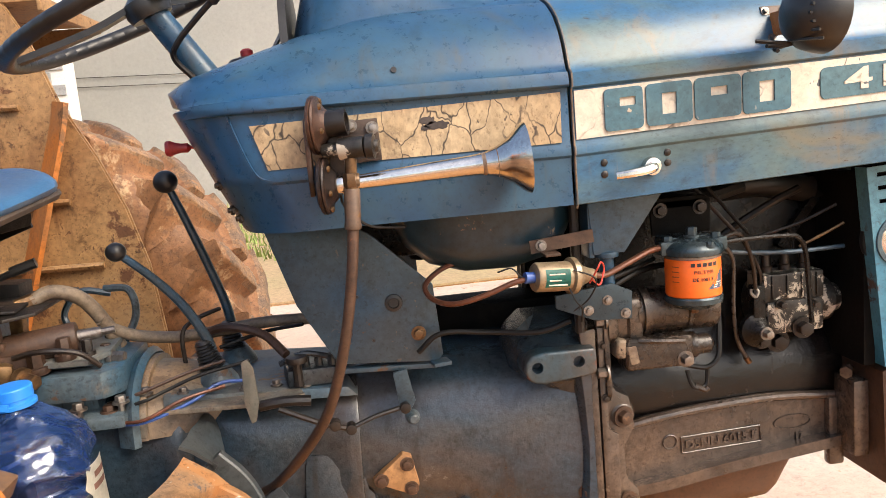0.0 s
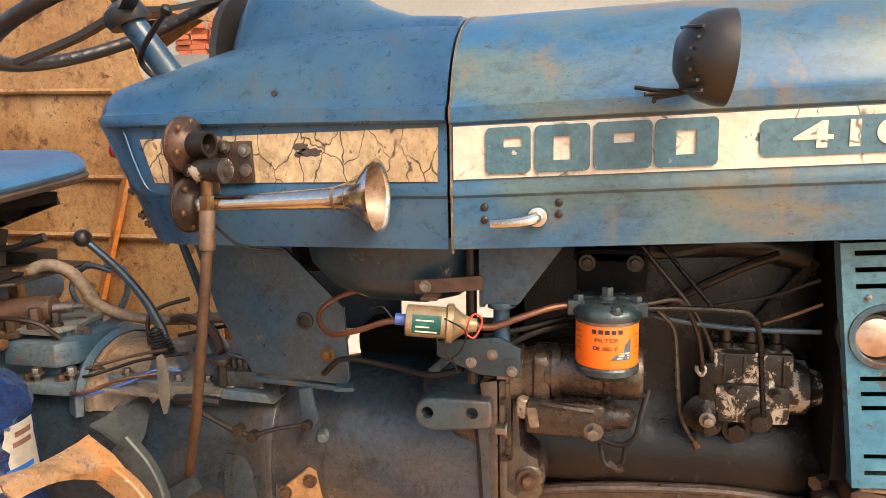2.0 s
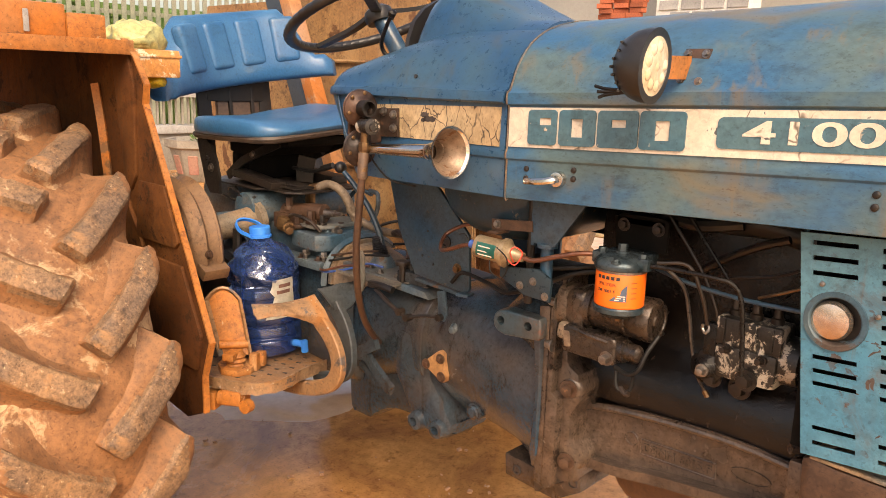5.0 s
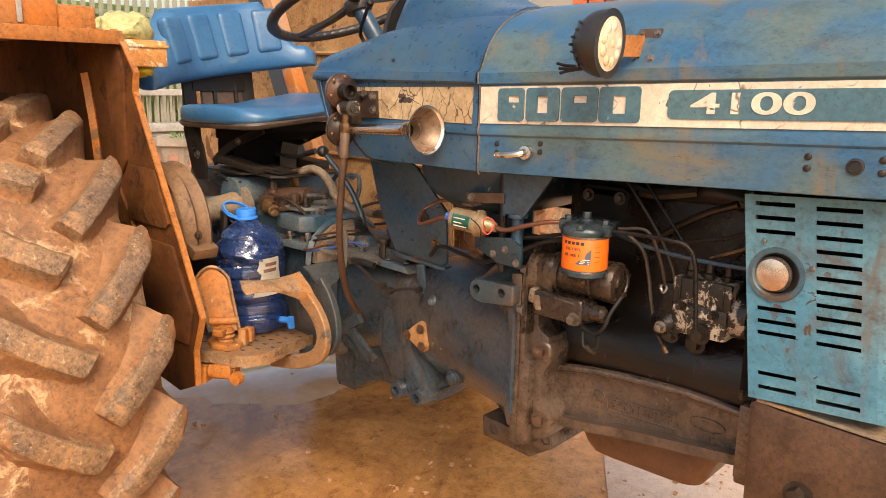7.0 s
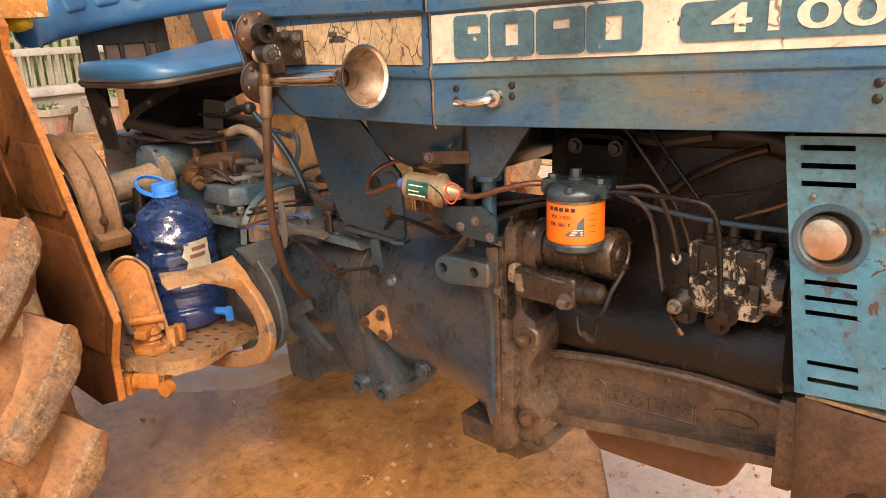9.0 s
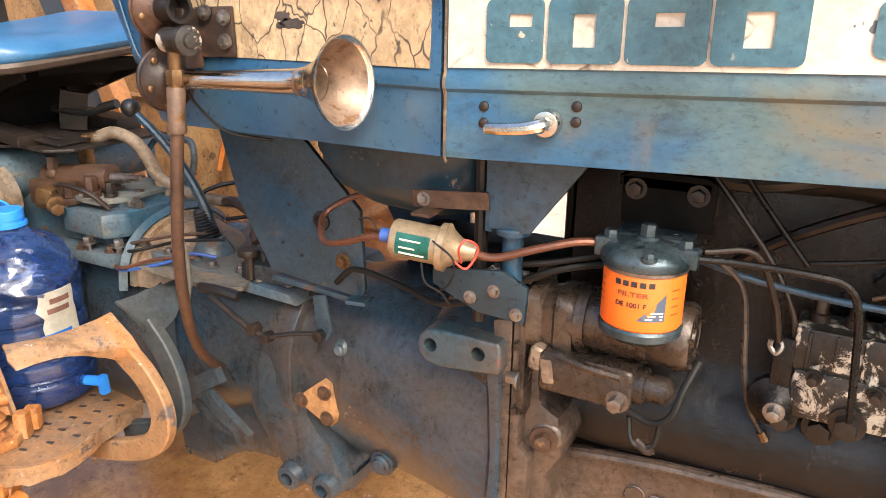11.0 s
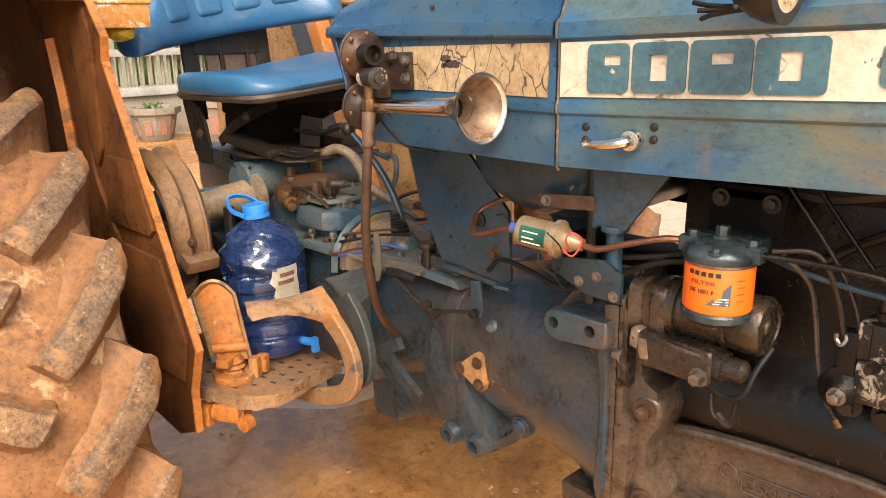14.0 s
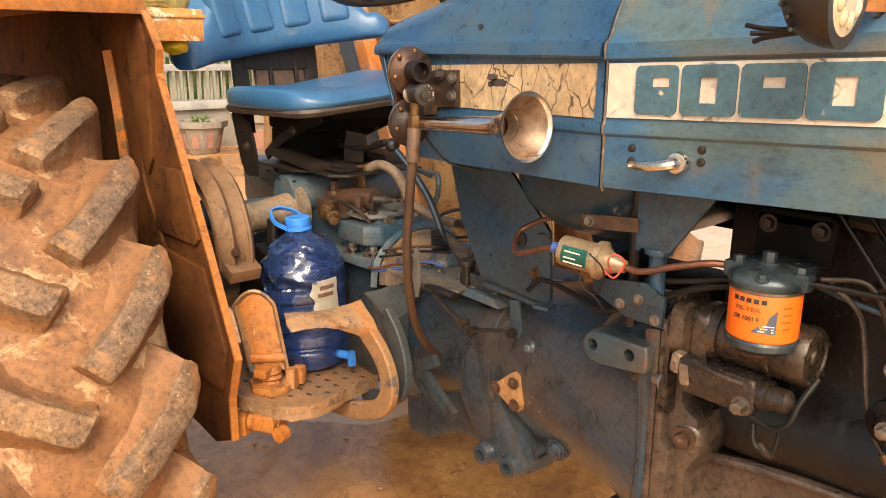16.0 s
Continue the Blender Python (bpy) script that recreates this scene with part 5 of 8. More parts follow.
# fuel filter on its head
fx, fy = 0.207, -0.192
bm = bmesh.new()
lathe(bm, (fx, fy, 1.084), (fx, fy, 1.13), [(0, 0.046), (0.003, 0.052), (0.009, 0.0535), (0.014, 0.052), (0.021, 0.044), (0.025, 0.034), (0.027, 0.018), (0.029, 0.011)], 36)
box(bm, (fx, fy + 0.035, 1.1), (0.09, 0.05, 0.024), bev=0.006)
box(bm, (fx + 0.051, fy, 1.098), (0.018, 0.024, 0.022), bev=0.004)
box(bm, (fx - 0.051, fy, 1.098), (0.018, 0.024, 0.022), bev=0.004)
fuel_filter = part("fuel_filter", bm, filter_head, tractor, "fuel filter with teal-grey alloy head and orange canister")
bm = bmesh.new()
lathe(bm, (fx, fy, 1.02), (fx, fy, 1.086), [(0, 0.046), (0.002, 0.0475), (0.0625, 0.0475), (0.065, 0.046)], 48)
can = part("canister", bm, filter_orange, fuel_filter, "bright orange canister with black print")
bm = bmesh.new()
lathe(bm, (fx, fy, 0.998), (fx, fy, 1.02), [(0, 0.022), (0.002, 0.034), (0.009, 0.0415), (0.011, 0.0485), (0.019, 0.0495), (0.022, 0.047)], 36)
part("base_cup", bm, filter_head, fuel_filter, "grey metal base cup")
bm = bmesh.new()
lathe(bm, (fx, fy, 1.081), (fx, fy, 1.089), [(0, 0.0475), (0.001, 0.049), (0.007, 0.049), (0.008, 0.0475)], 32)
part("seal_ring", bm, steel, fuel_filter)
bm = bmesh.new()
bolt(bm, (fx, fy, 0.998), (0, 0, -1), 0.007, 0.008)
part("drain_screw", bm, brass, fuel_filter)
for dx, dy, r, h in ((0, 0, 0.009, 0.012), (-0.04, 0.0, 0.008, 0.008), (0.04, 0.0, 0.008, 0.008), (0.012, -0.04, 0.006, 0.004)):
    part("bolt", bolt(bmesh.new(), (fx + dx, fy + dy, 1.114 - (0.008 if dx or dy else 0) - (0.004 if dy else 0)), (0, 0, 1), r, h), filter_head, fuel_filter)
bm = bmesh.new()
prism(bm, [(fx - 0.055 + a, b) for a, b in ((0.01, 1.11), (0.11, 1.11), (0.112, 1.165), (0.1, 1.172), (0.02, 1.172), (0.008, 1.165))], fy + 0.05, fy + 0.058, bev=0.002)
box(bm, (fx, fy + 0.1, 1.16), (0.1, 0.1, 0.01))
part("filter_bracket", bm, shade_black_iron, fuel_filter, "black filter bracket")
for dx in (-0.03, 0.038):
    part("bolt", bolt(bmesh.new(), (fx + dx, fy + 0.05, 1.152), (0, -1, 0), 0.0085, 0.007), dark_steel, fuel_filter)


def wrap(ob, r):
    """Bends flat print round the canister."""
    for v in ob.data.vertices:
        a, out = v.co.x / r, r - v.co.y
        v.co.x, v.co.y = fx + out * math.sin(a), fy - out * math.cos(a)
    return ob


filter_print = surface("dark_orange_print", (0.2, 0.05, 0.02), (0.24, 0.06, 0.02), 8, 0.5, 0, 0.1, 60, 0, grime=0)
for k in range(5):
    wrap(part("print_bar", box(bmesh.new(), (-0.019 + 0.0098 * k, -0.0003, 1.0735), (0.0066, 0.0008, 0.0058)), print_black, can), 0.0476)
wrap(words("FILTER", on_side(0.0, -0.0001, 1.0622), 0.036, 0.0052, filter_print, can, "print", 0.0006, "small black word FILTER"), 0.0476)
wrap(words("DE 1001 F", on_side(-0.002, -0.0001, 1.0505), 0.036, 0.0055, print_black, can, "print", 0.0006, "small black code DE 1001 F"), 0.0476)
bm = bmesh.new()
prism(bm, [(0.006, 1.034), (0.038, 1.034), (0.038, 1.064)], -0.0006, 0.0001)
bmesh.ops.subdivide_edges(bm, edges=list(bm.edges), cuts=5)
wrap(part("print_wedge", bm, surface("grey_blue_print", (0.06, 0.09, 0.14), (0.08, 0.1, 0.14), 9, 0.45, 0, 0.1, 60, 0), can, "grey triangular print"), 0.0476)
for k, w in enumerate((0.017, 0.02, 0.023)):
    wrap(part("print_line", box(bmesh.new(), (0.037 - w * 0.5, -0.0008, 1.0365 + 0.0035 * (2 - k)), (w * 0.85, 0.0006, 0.0014)), print_pale, can), 0.0476)
for k in range(4):
    wrap(part("print_line", box(bmesh.new(), (0.052, -0.0002, 1.04 + 0.009 * k), (0.012, 0.0005, 0.0016)), filter_print, can), 0.0476)
    wrap(part("print_line", box(bmesh.new(), (-0.05, -0.0002, 1.046 + 0.008 * k), (0.014, 0.0005, 0.0014)), filter_print, can), 0.0476)

for ob in [fuel_filter, can] + list(can.children) + [c for c in fuel_filter.children if c.name.split(".")[0] in ("base_cup", "seal_ring")]:
    for v in ob.data.vertices:
        v.co.x, v.co.y = fx + 0.92 * (v.co.x - fx), fy + 0.92 * (v.co.y - fy)

# electric lift pump and copper line
pa, pb = Vector((-0.068, -0.262, 1.088)), Vector((0.012, -0.245, 1.08))
pd = (pb - pa).normalized()
bm = bmesh.new()
lathe(bm, pa, pb, [(0, 0.012), (0.001, 0.0205), (0.004, 0.0222), (0.056, 0.0222), (0.058, 0.0275), (0.066, 0.028), (0.069, 0.023), (0.08, 0.015), (0.09, 0.011), (0.1, 0.009)], 28)
pump = part("lift_pump", bm, can_paint, tractor, "small yellowed electric fuel pump with a green label")
bm = bmesh.new()
rings = []
side = Vector((0, -1, 0))
side = (side - pd * side.dot(pd)).normalized()
up = pd.cross(side)
for s in (0.010, 0.05):
    rings.append([pa + pd * s + (side * math.cos(radians(a)) + up * math.sin(radians(a))) * 0.0228 for a in range(-38, 39, 7)])
made = [[bm.verts.new(p) for p in r] for r in rings]
bridge(bm, made, False)
bmesh.ops.solidify(bm, geom=list(bm.faces), thickness=0.0006)
lab = part("pump_label", bm, label_green, pump, "green label with pale print")
for k, (s0, s1) in enumerate(((0.015, 0.04), (0.015, 0.034), (0.015, 0.045))):
    bm = bmesh.new()
    a = radians((-18, 4, 22)[k])
    q = lambda s: pa + pd * s + (side * math.cos(a) + up * math.sin(a)) * 0.0234
    strap(bm, [q(s0), q(s1)], 0.0006, 0.0018, 1)
    part("print_line", bm, print_pale, pump)
bm = bmesh.new()
strap(bm, [(-0.062, -0.225, 1.127), (-0.02, -0.228, 1.131), (0.036, -0.226, 1.136)], 0.003, 0.02, 2)
box(bm, (-0.035, -0.24, 1.117), (0.024, 0.035, 0.004), bev=0.001)
part("pump_strap", bm, brown_steel, pump, "rusty steel mounting strip")
part("bolt", bolt(bmesh.new(), (-0.046, -0.229, 1.129), (0, -1, 0), 0.006, 0.005), steel, pump)
bm = bmesh.new()
prism(bm, [(-0.03, 1.05), (0.06, 1.06), (0.09, 1.045), (0.088, 1.002), (0.03, 1.005), (-0.03, 1.03)], -0.235, -0.228, bev=0.001)
part("pump_bracket", bm, surface("grimy_blue_bracket", (0.011, 0.033, 0.052), (0.02, 0.035, 0.046), 9, 0.3, 0.1, 0.2, 80, 0.3, (0.06, 0.037, 0.025), 0.7, 12, grime=0.4), pump, "blue-grey bracket plate")
for x, z in ((0.02, 1.022), (0.05, 1.035), (0.078, 1.012)):
    part("bolt", bolt(bmesh.new(), (x, -0.235, z), (0, -1, 0), 0.0055, 0.004), steel, pump)
bm = bmesh.new()
tube(bm, [pb + pd * 0.012, (0.05, -0.235, 1.075), (0.09, -0.225, 1.088), (0.13, -0.208, 1.099), (0.157, -0.193, 1.1)], 0.0048, 10)
part("fuel_line", bm, copper, tractor, "copper-brown fuel pipe")
bm = bmesh.new()
tube(bm, [pa, (-0.1, -0.262, 1.083), (-0.14, -0.255, 1.068), (-0.185, -0.235, 1.055), (-0.215, -0.205, 1.06), (-0.222, -0.18, 1.078), (-0.19, -0.16, 1.098), (-0.14, -0.15, 1.108)], 0.0043, 10)
part("fuel_line", bm, copper, tractor, "curved copper-brown fuel hose")
bm = bmesh.new()
cyl(bm, pa - pd * 0.014, pa, 0.0085, n=12)
part("hose_clip", bm, wire_blue, pump, "blue hose clip")
bm = bmesh.new()
tube(bm, [pb + pd * 0.006 + Vector((0, -0.012, -0.01)), pb + Vector((0.012, -0.03, 0.012)), pb + Vector((0.02, -0.026, 0.022)), pb + Vector((0.028, -0.014, 0.01)), pb + Vector((0.018, -0.022, -0.012)), pb + Vector((0.004, -0.03, -0.002))], 0.0014, 6)
part("loop_wire", bm, wire_red, pump, "looped red wire")
for pts in ([(-0.02, -0.28, 1.07), (-0.012, -0.285, 1.05), (0.0, -0.27, 1.035), (0.004, -0.25, 1.01)], [(-0.01, -0.272, 1.095), (0.02, -0.28, 1.08), (0.012, -0.27, 1.05), (-0.01, -0.26, 1.03)], [(-0.12, -0.255, 1.1), (-0.10, -0.262, 1.105), (-0.085, -0.262, 1.09), (-0.07, -0.262, 1.092)]):
    bm = bmesh.new()
    tube(bm, pts, 0.0013, 5)
    part("thin_wire", bm, wire_black, pump)

# pipes behind and round the filter
pipe_steel = surface("oily_grey_pipe", (0.05, 0.048, 0.05), (0.085, 0.075, 0.07), 14, 0.3, 0.5, 0.2, 100, 0.1)
PIPES = [
    (0.0042, black_iron, [(0.262, -0.192, 1.098), (0.3, -0.185, 1.098), (0.37, -0.18, 1.096), (0.4, -0.172, 1.088), (0.414, -0.168, 1.06), (0.42, -0.165, 1.0), (0.425, -0.165, 0.94)]),
    (0.0036, pipe_steel, [(0.27, -0.16, 1.095), (0.3, -0.14, 1.06), (0.308, -0.125, 1.01), (0.312, -0.115, 0.96), (0.322, -0.106, 0.905), (0.343, -0.1, 0.865)]),
    (0.0055, brass, [(0.339, -0.101, 0.871), (0.343, -0.1, 0.865), (0.346, -0.1, 0.86)]),
    (0.0036, dark_steel, [(0.262, -0.17, 1.1), (0.31, -0.15, 1.1), (0.335, -0.14, 1.05), (0.345, -0.13, 1.0)]),
    (0.0034, dark_steel, [(0.24, -0.12, 1.19), (0.29, -0.12, 1.13), (0.33, -0.125, 1.08), (0.355, -0.125, 1.03), (0.36, -0.12, 0.99)]),
    (0.0034, black_iron, [(0.27, -0.1, 1.19), (0.31, -0.1, 1.14), (0.36, -0.1, 1.08)]),
    (0.004, plate_paint, [(0.22, -0.14, 1.09), (0.3, -0.14, 1.07), (0.4, -0.14, 1.06), (0.5, -0.14, 1.06)]),
    (0.003, dark_steel, [(0.36, -0.09, 1.08), (0.44, -0.1, 1.1), (0.5, -0.12, 1.13)]),
    (0.0028, brass, [(0.425, -0.13, 1.065), (0.47, -0.135, 1.085), (0.5, -0.14, 1.1)]),
    (0.0045, wire_black, [(0.0, -0.2, 1.0), (-0.05, -0.19, 0.985), (-0.12, -0.16, 0.985), (-0.2, -0.15, 0.99), (-0.24, -0.14, 0.96)]),
    (0.005, wire_black, [(0.04, -0.18, 1.02), (0.1, -0.17, 1.05), (0.15, -0.15, 1.06), (0.2, -0.13, 1.06)]),
    (0.004, wire_black, [(0.03, -0.19, 1.05), (0.09, -0.18, 1.06), (0.16, -0.15, 1.075)]),
    (0.012, black_rubber, [(0.2, -0.09, 1.18), (0.28, -0.08, 1.16), (0.36, -0.06, 1.17)]),
    (0.007, dark_steel, [(0.28, -0.07, 1.06), (0.33, -0.08, 1.1), (0.4, -0.09, 1.14), (0.45, -0.09, 1.16)]),
]
for r, m, pts in PIPES:
    part("pipe", tube(bmesh.new(), pts, r, 8), m, tractor)
part("pipe_clip", tube(bmesh.new(), [(0.343, -0.128, 1.005), (0.349, -0.13, 0.995), (0.344, -0.132, 0.986), (0.337, -0.13, 0.992), (0.337, -0.13, 1.0)], 0.003, 6), steel, tractor)

# injection pump
bm = bmesh.new()
lathe(bm, (0.36, -0.085, 0.962), (0.56, -0.085, 0.958), [(0, 0.035), (0.004, 0.044), (0.07, 0.046), (0.074, 0.05), (0.082, 0.05), (0.086, 0.044), (0.135, 0.04), (0.14, 0.03), (0.165, 0.022), (0.17, 0.012), (0.2, 0.01)], 26)
inj = part("injection_pump", bm, peeled, tractor, "fuel injection pump with peeling silver paint")
bm = bmesh.new()
box(bm, (0.415, -0.1, 0.996), (0.11, 0.06, 0.05), bev=0.005)
box(bm, (0.415, -0.105, 0.945), (0.105, 0.06, 0.06), bev=0.01)
part("governor_cover", bm, peeled, inj, "peeling silver cover")
for k in range(4):
    part("cover_rib", box(bmesh.new(), (0.375 + 0.027 * k, -0.131, 0.998), (0.003, 0.004, 0.04), bev=0.001), peeled, inj)
for x, y, z, r in ((0.424, -0.14, 0.925, 0.013), (0.36, -0.12, 0.905, 0.011), (0.385, -0.138, 0.97, 0.006), (0.445, -0.138, 0.965, 0.006), (0.4, -0.1, 0.893, 0.014)):
    part("bolt", bolt(bmesh.new(), (x, y, z), (-0.1, -1, 0), r, 0.014), dark_steel, inj)
for k in range(3):
    bm = bmesh.new()
    lathe(bm, (0.38 + 0.035 * k, -0.1, 1.02), (0.38 + 0.035 * k, -0.1, 1.05), [(0, 0.011), (0.01, 0.011), (0.012, 0.008), (0.03, 0.007)], 12)
    part("union_nut", bm, dark_steel, inj)
bm = bmesh.new()
lathe(bm, (0.35, -0.115, 0.925), (0.35, -0.15, 0.925), [(0, 0.03), (0.012, 0.03), (0.018, 0.02), (0.03, 0.012), (0.034, 0.006)], 18)
box(bm, (0.352, -0.12, 0.975), (0.022, 0.022, 0.06), bev=0.004)
part("lift_valve", bm, black_iron, inj, "black valve body")
part("nut", bolt(bmesh.new(), (0.352, -0.15, 0.925), (0, -1, 0), 0.008, 0.012), steel, inj)
bm = bmesh.new()
box(bm, (0.47, -0.05, 1.1), (0.015, 0.02, 0.12), (0, 40, 0))
part("control_lever", bm, black_iron, inj)

# near-black sheet and added boxes that give the open engine bay its shade
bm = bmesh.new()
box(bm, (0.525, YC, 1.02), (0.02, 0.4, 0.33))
part("radiator", bm, shade_black_iron, tractor, "black radiator core")
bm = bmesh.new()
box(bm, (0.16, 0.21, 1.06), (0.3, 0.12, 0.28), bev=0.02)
part("air_cleaner", bm, shade_black_iron, tractor, "near-black box added to darken the far side of the engine bay")
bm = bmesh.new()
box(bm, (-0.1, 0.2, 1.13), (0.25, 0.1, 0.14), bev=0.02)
part("battery_box", bm, shade_black_iron, tractor, "near-black box added to block the bright gap on the far side")
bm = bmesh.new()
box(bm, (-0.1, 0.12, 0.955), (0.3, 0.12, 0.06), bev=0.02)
part("cross_tray", bm, shade_black_iron, tractor, "near-black low box added to keep the bay dark")
bm = bmesh.new()
tube(bm, [(0.3, -0.02, 1.16), (0.4, -0.04, 1.17), (0.5, -0.04, 1.15)], 0.024, 14)
part("coolant_hose", bm, black_rubber, tractor, "black rubber coolant hose")

# grille side panel with louvre slots
GQ = [Vector(p) for p in ((0.5, -0.2, 1.195), (0.697, -0.2, 1.205), (0.538, -0.192, 0.856), (0.732, -0.192, 0.868))]


def on_grille(u, v, out=0.0):
    return (GQ[0] * (1 - u) + GQ[1] * u) * (1 - v) + (GQ[2] * (1 - u) + GQ[3] * u) * v + Vector((0, -out, 0))


left_rows = [0.03, 0.095, 0.16, 0.532, 0.594, 0.652, 0.855, 0.925]
right_rows = [0.037, 0.10, 0.168, 0.232, 0.293, 0.355, 0.419, 0.48, 0.541, 0.603, 0.661, 0.87, 0.94]
bm = bmesh.new()
us = [0, 0.02, 0.085, 0.395, 0.44, 0.55, 0.57, 0.86, 0.88, 1]
H = 0.021
vs = sorted({0.0, 1.0, 0.235, 0.5, *left_rows, *right_rows, *[r + H for r in left_rows + right_rows]})
verts = [[bm.verts.new(on_grille(u, v)) for u in us] for v in vs]
for a in range(len(vs) - 1):
    vm = (vs[a] + vs[a + 1]) / 2
    for b in range(len(us) - 1):
        um = (us[b] + us[b + 1]) / 2
        slot = (0.085 < um < 0.395 and any(r < vm < r + H for r in left_rows)) or (0.55 < um < 0.88 and any(r < vm < r + H for r in right_rows)) or (0.02 < um < 0.44 and 0.235 < vm < 0.5)
        if not slot:
            bm.faces.new((verts[a][b], verts[a][b + 1], verts[a + 1][b + 1], verts[a + 1][b]))
bmesh.ops.delete(bm, geom=[v for v in bm.verts if not v.link_faces], context="VERTS")
bmesh.ops.recalc_face_normals(bm, faces=bm.faces)
bmesh.ops.solidify(bm, geom=list(bm.faces), thickness=0.003)
grille = part("grille_panel", bm, grille_paint, tractor, "light blue slotted grille side panel")
bm = bmesh.new()
e0, e1 = on_grille(1, 0), on_grille(1, 1)
loft(bm, [[p, p + Vector((0.012, 0.002, 0)), p + Vector((0.02, 0.05, 0)), p + Vector((0.016, 0.05, 0)), p + Vector((0.008, 0.006, 0))] for p in (e0, e1)])
loft(bm, [[p, p + Vector((0, 0.03, 0)), p + Vector((0.003, 0.03, 0)), p + Vector((0.003, 0.003, 0))] for p in (on_grille(0, 0), on_grille(0, 1))])
part("panel_edge", bm, grille_paint, grille)
lc = on_grille(0.23, 0.37)
bm = bmesh.new()
ru = [(0.02 + 0.42 * k / 6, 0.235) for k in range(6)] + [(0.44, 0.235 + 0.265 * k / 6) for k in range(6)] + [(0.44 - 0.42 * k / 6, 0.5) for k in range(6)] + [(0.02, 0.5 - 0.265 * k / 6) for k in range(6)]
outer_ = [on_grille(u, v) for u, v in ru]
inner_ = [lc + Vector((p - lc).normalized()) * 0.0385 for p in outer_]
back_ = [p + Vector((0, 0.012, 0)) for p in inner_]
bridge(bm, [[bm.verts.new(p) for p in ring_] for ring_ in (outer_, inner_, back_)], True)
part("lamp_surround", bm, grille_paint, grille)
bm = bmesh.new()
lathe(bm, lc + Vector((0.003, -0.001, 0)), lc + Vector((0.003, -1, 0)), [(-0.001, 0.0375), (-0.001, 0.0445), (0.002, 0.0435), (0.0022, 0.037), (0.0008, 0.035), (-0.016, 0.0345), (-0.018, 0.033)], 36, False)
lamp_ring = part("lamp_ring", bm, surface("scuffed_blue_ring", (0.03, 0.075, 0.11), (0.06, 0.1, 0.12), 14, 0.45, 0, 0.2, 80, 0.1, (0.07, 0.05, 0.04), 0.5, 12), grille, "scuffed round lamp ring")
bm = bmesh.new()
lathe(bm, lc + Vector((-0.005, 0.014, -0.003)), lc + Vector((-0.005, -1, -0.003)), [(0, 0.0305), (0.006, 0.0295), (0.011, 0.026), (0.0135, 0.015), (0.0145, 0.001)], 32)
part("side_lamp", bm, lamp_mirror, grille, "dull round lamp glass")
bm = bmesh.new()
cyl(bm, lc + Vector((0, 0.03, 0)), lc + Vector((0, 0.021, 0)), 0.05, n=28)
part("lamp_well", bm, black_rubber, grille)
for dx, dz in ((-0.02, 0.052), (0.058, 0.02)):
    bm = bmesh.new()
    lathe(bm, lc + Vector((dx, -0.003, dz)), lc + Vector((dx, -1, dz)), [(0, 0.0042), (0.002, 0.0038), (0.003, 0.001)], 10)
    part("screw", bm, steel, grille)
# backing sheet added to stop light showing through the grille slots
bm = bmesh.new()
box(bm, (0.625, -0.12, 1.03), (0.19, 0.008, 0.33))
part("radiator_shroud", bm, shade_black_iron, tractor, "near-black sheet added behind the slotted panel to darken its slots")
# the far side panel
bm = bmesh.new()
box(bm, (0.617, 0.262, 1.03), (0.2, 0.004, 0.34))
part("grille_panel", bm, grille_paint, tractor)
bm = bmesh.new()
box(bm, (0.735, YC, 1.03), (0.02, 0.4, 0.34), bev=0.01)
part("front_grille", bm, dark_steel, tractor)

# front support casting under the grille
bm = bmesh.new()
prism(bm, [(0.538, 0.845), (0.553, 0.853), (0.58, 0.845), (0.95, 0.83), (0.95, 0.68), (0.8, 0.64), (0.6, 0.62), (0.545, 0.64)], -0.185, YC + 0.2, bev=0.008)
bolster = part("front_bolster", bm, brown_steel, tractor, "rusty brown front support casting")
bm = bmesh.new()
prism(bm, [(0.55, 0.8555), (0.96, 0.8365), (0.96, 0.83), (0.55, 0.849)], -0.187, YC + 0.2, bev=0.002)
part("bolster_top", bm, dusty_casting, bolster, "pale dusty top face")
part("bolt", bolt(bmesh.new(), (0.633, -0.186, 0.708), (0, -1, 0), 0.017, 0.014), dark_steel, bolster)
part("bolt", bolt(bmesh.new(), (0.85, -0.186, 0.72), (0, -1, 0), 0.017, 0.014), dark_steel, bolster)
bm = bmesh.new()
box(bm, (0.525, -0.12, 0.75), (0.03, 0.06, 0.14), bev=0.006)
cyl(bm, (0.52, -0.12, 0.832), (0.505, -0.135, 0.832), 0.011, n=6)
part("mount_lug", bm, iron, bolster)

# ---- gearbox top, hydraulics, rear axle ----
bm = bmesh.new()
prism(bm, [(-0.66, 0.925), (-0.36, 0.905), (-0.345, 0.888), (-0.66, 0.9)], -0.105, YC + 0.13, bev=0.003)
top_cover = part("gearbox_cover", bm, surface("worn_blue_grey_cover", (0.06, 0.1, 0.135), (0.13, 0.125, 0.11), 10, 0.5, 0.1, 0.25, 90, 0.2, (0.28, 0.17, 0.09), 0.56, 9), tractor, "worn blue-grey gearbox top cover")
bm = bmesh.new()
prism(bm, [(-0.655, -0.14), (-0.48, -0.155), (-0.43, -0.13), (-0.44, -0.10), (-0.64, -0.095)], 0.905, 0.912, "z", 0.001)
part("loose_shim", bm, dusty_casting, top_cover, "dusty bent metal strip")
for k in range(6):
    part("bolt", bolt(bmesh.new(), (-0.63 + 0.05 * k, -0.09 + 0.012 * (k % 2), 0.925 - 0.003 * k), (0, 0, 1), 0.007, 0.006), steel, top_cover)
bm = bmesh.new()
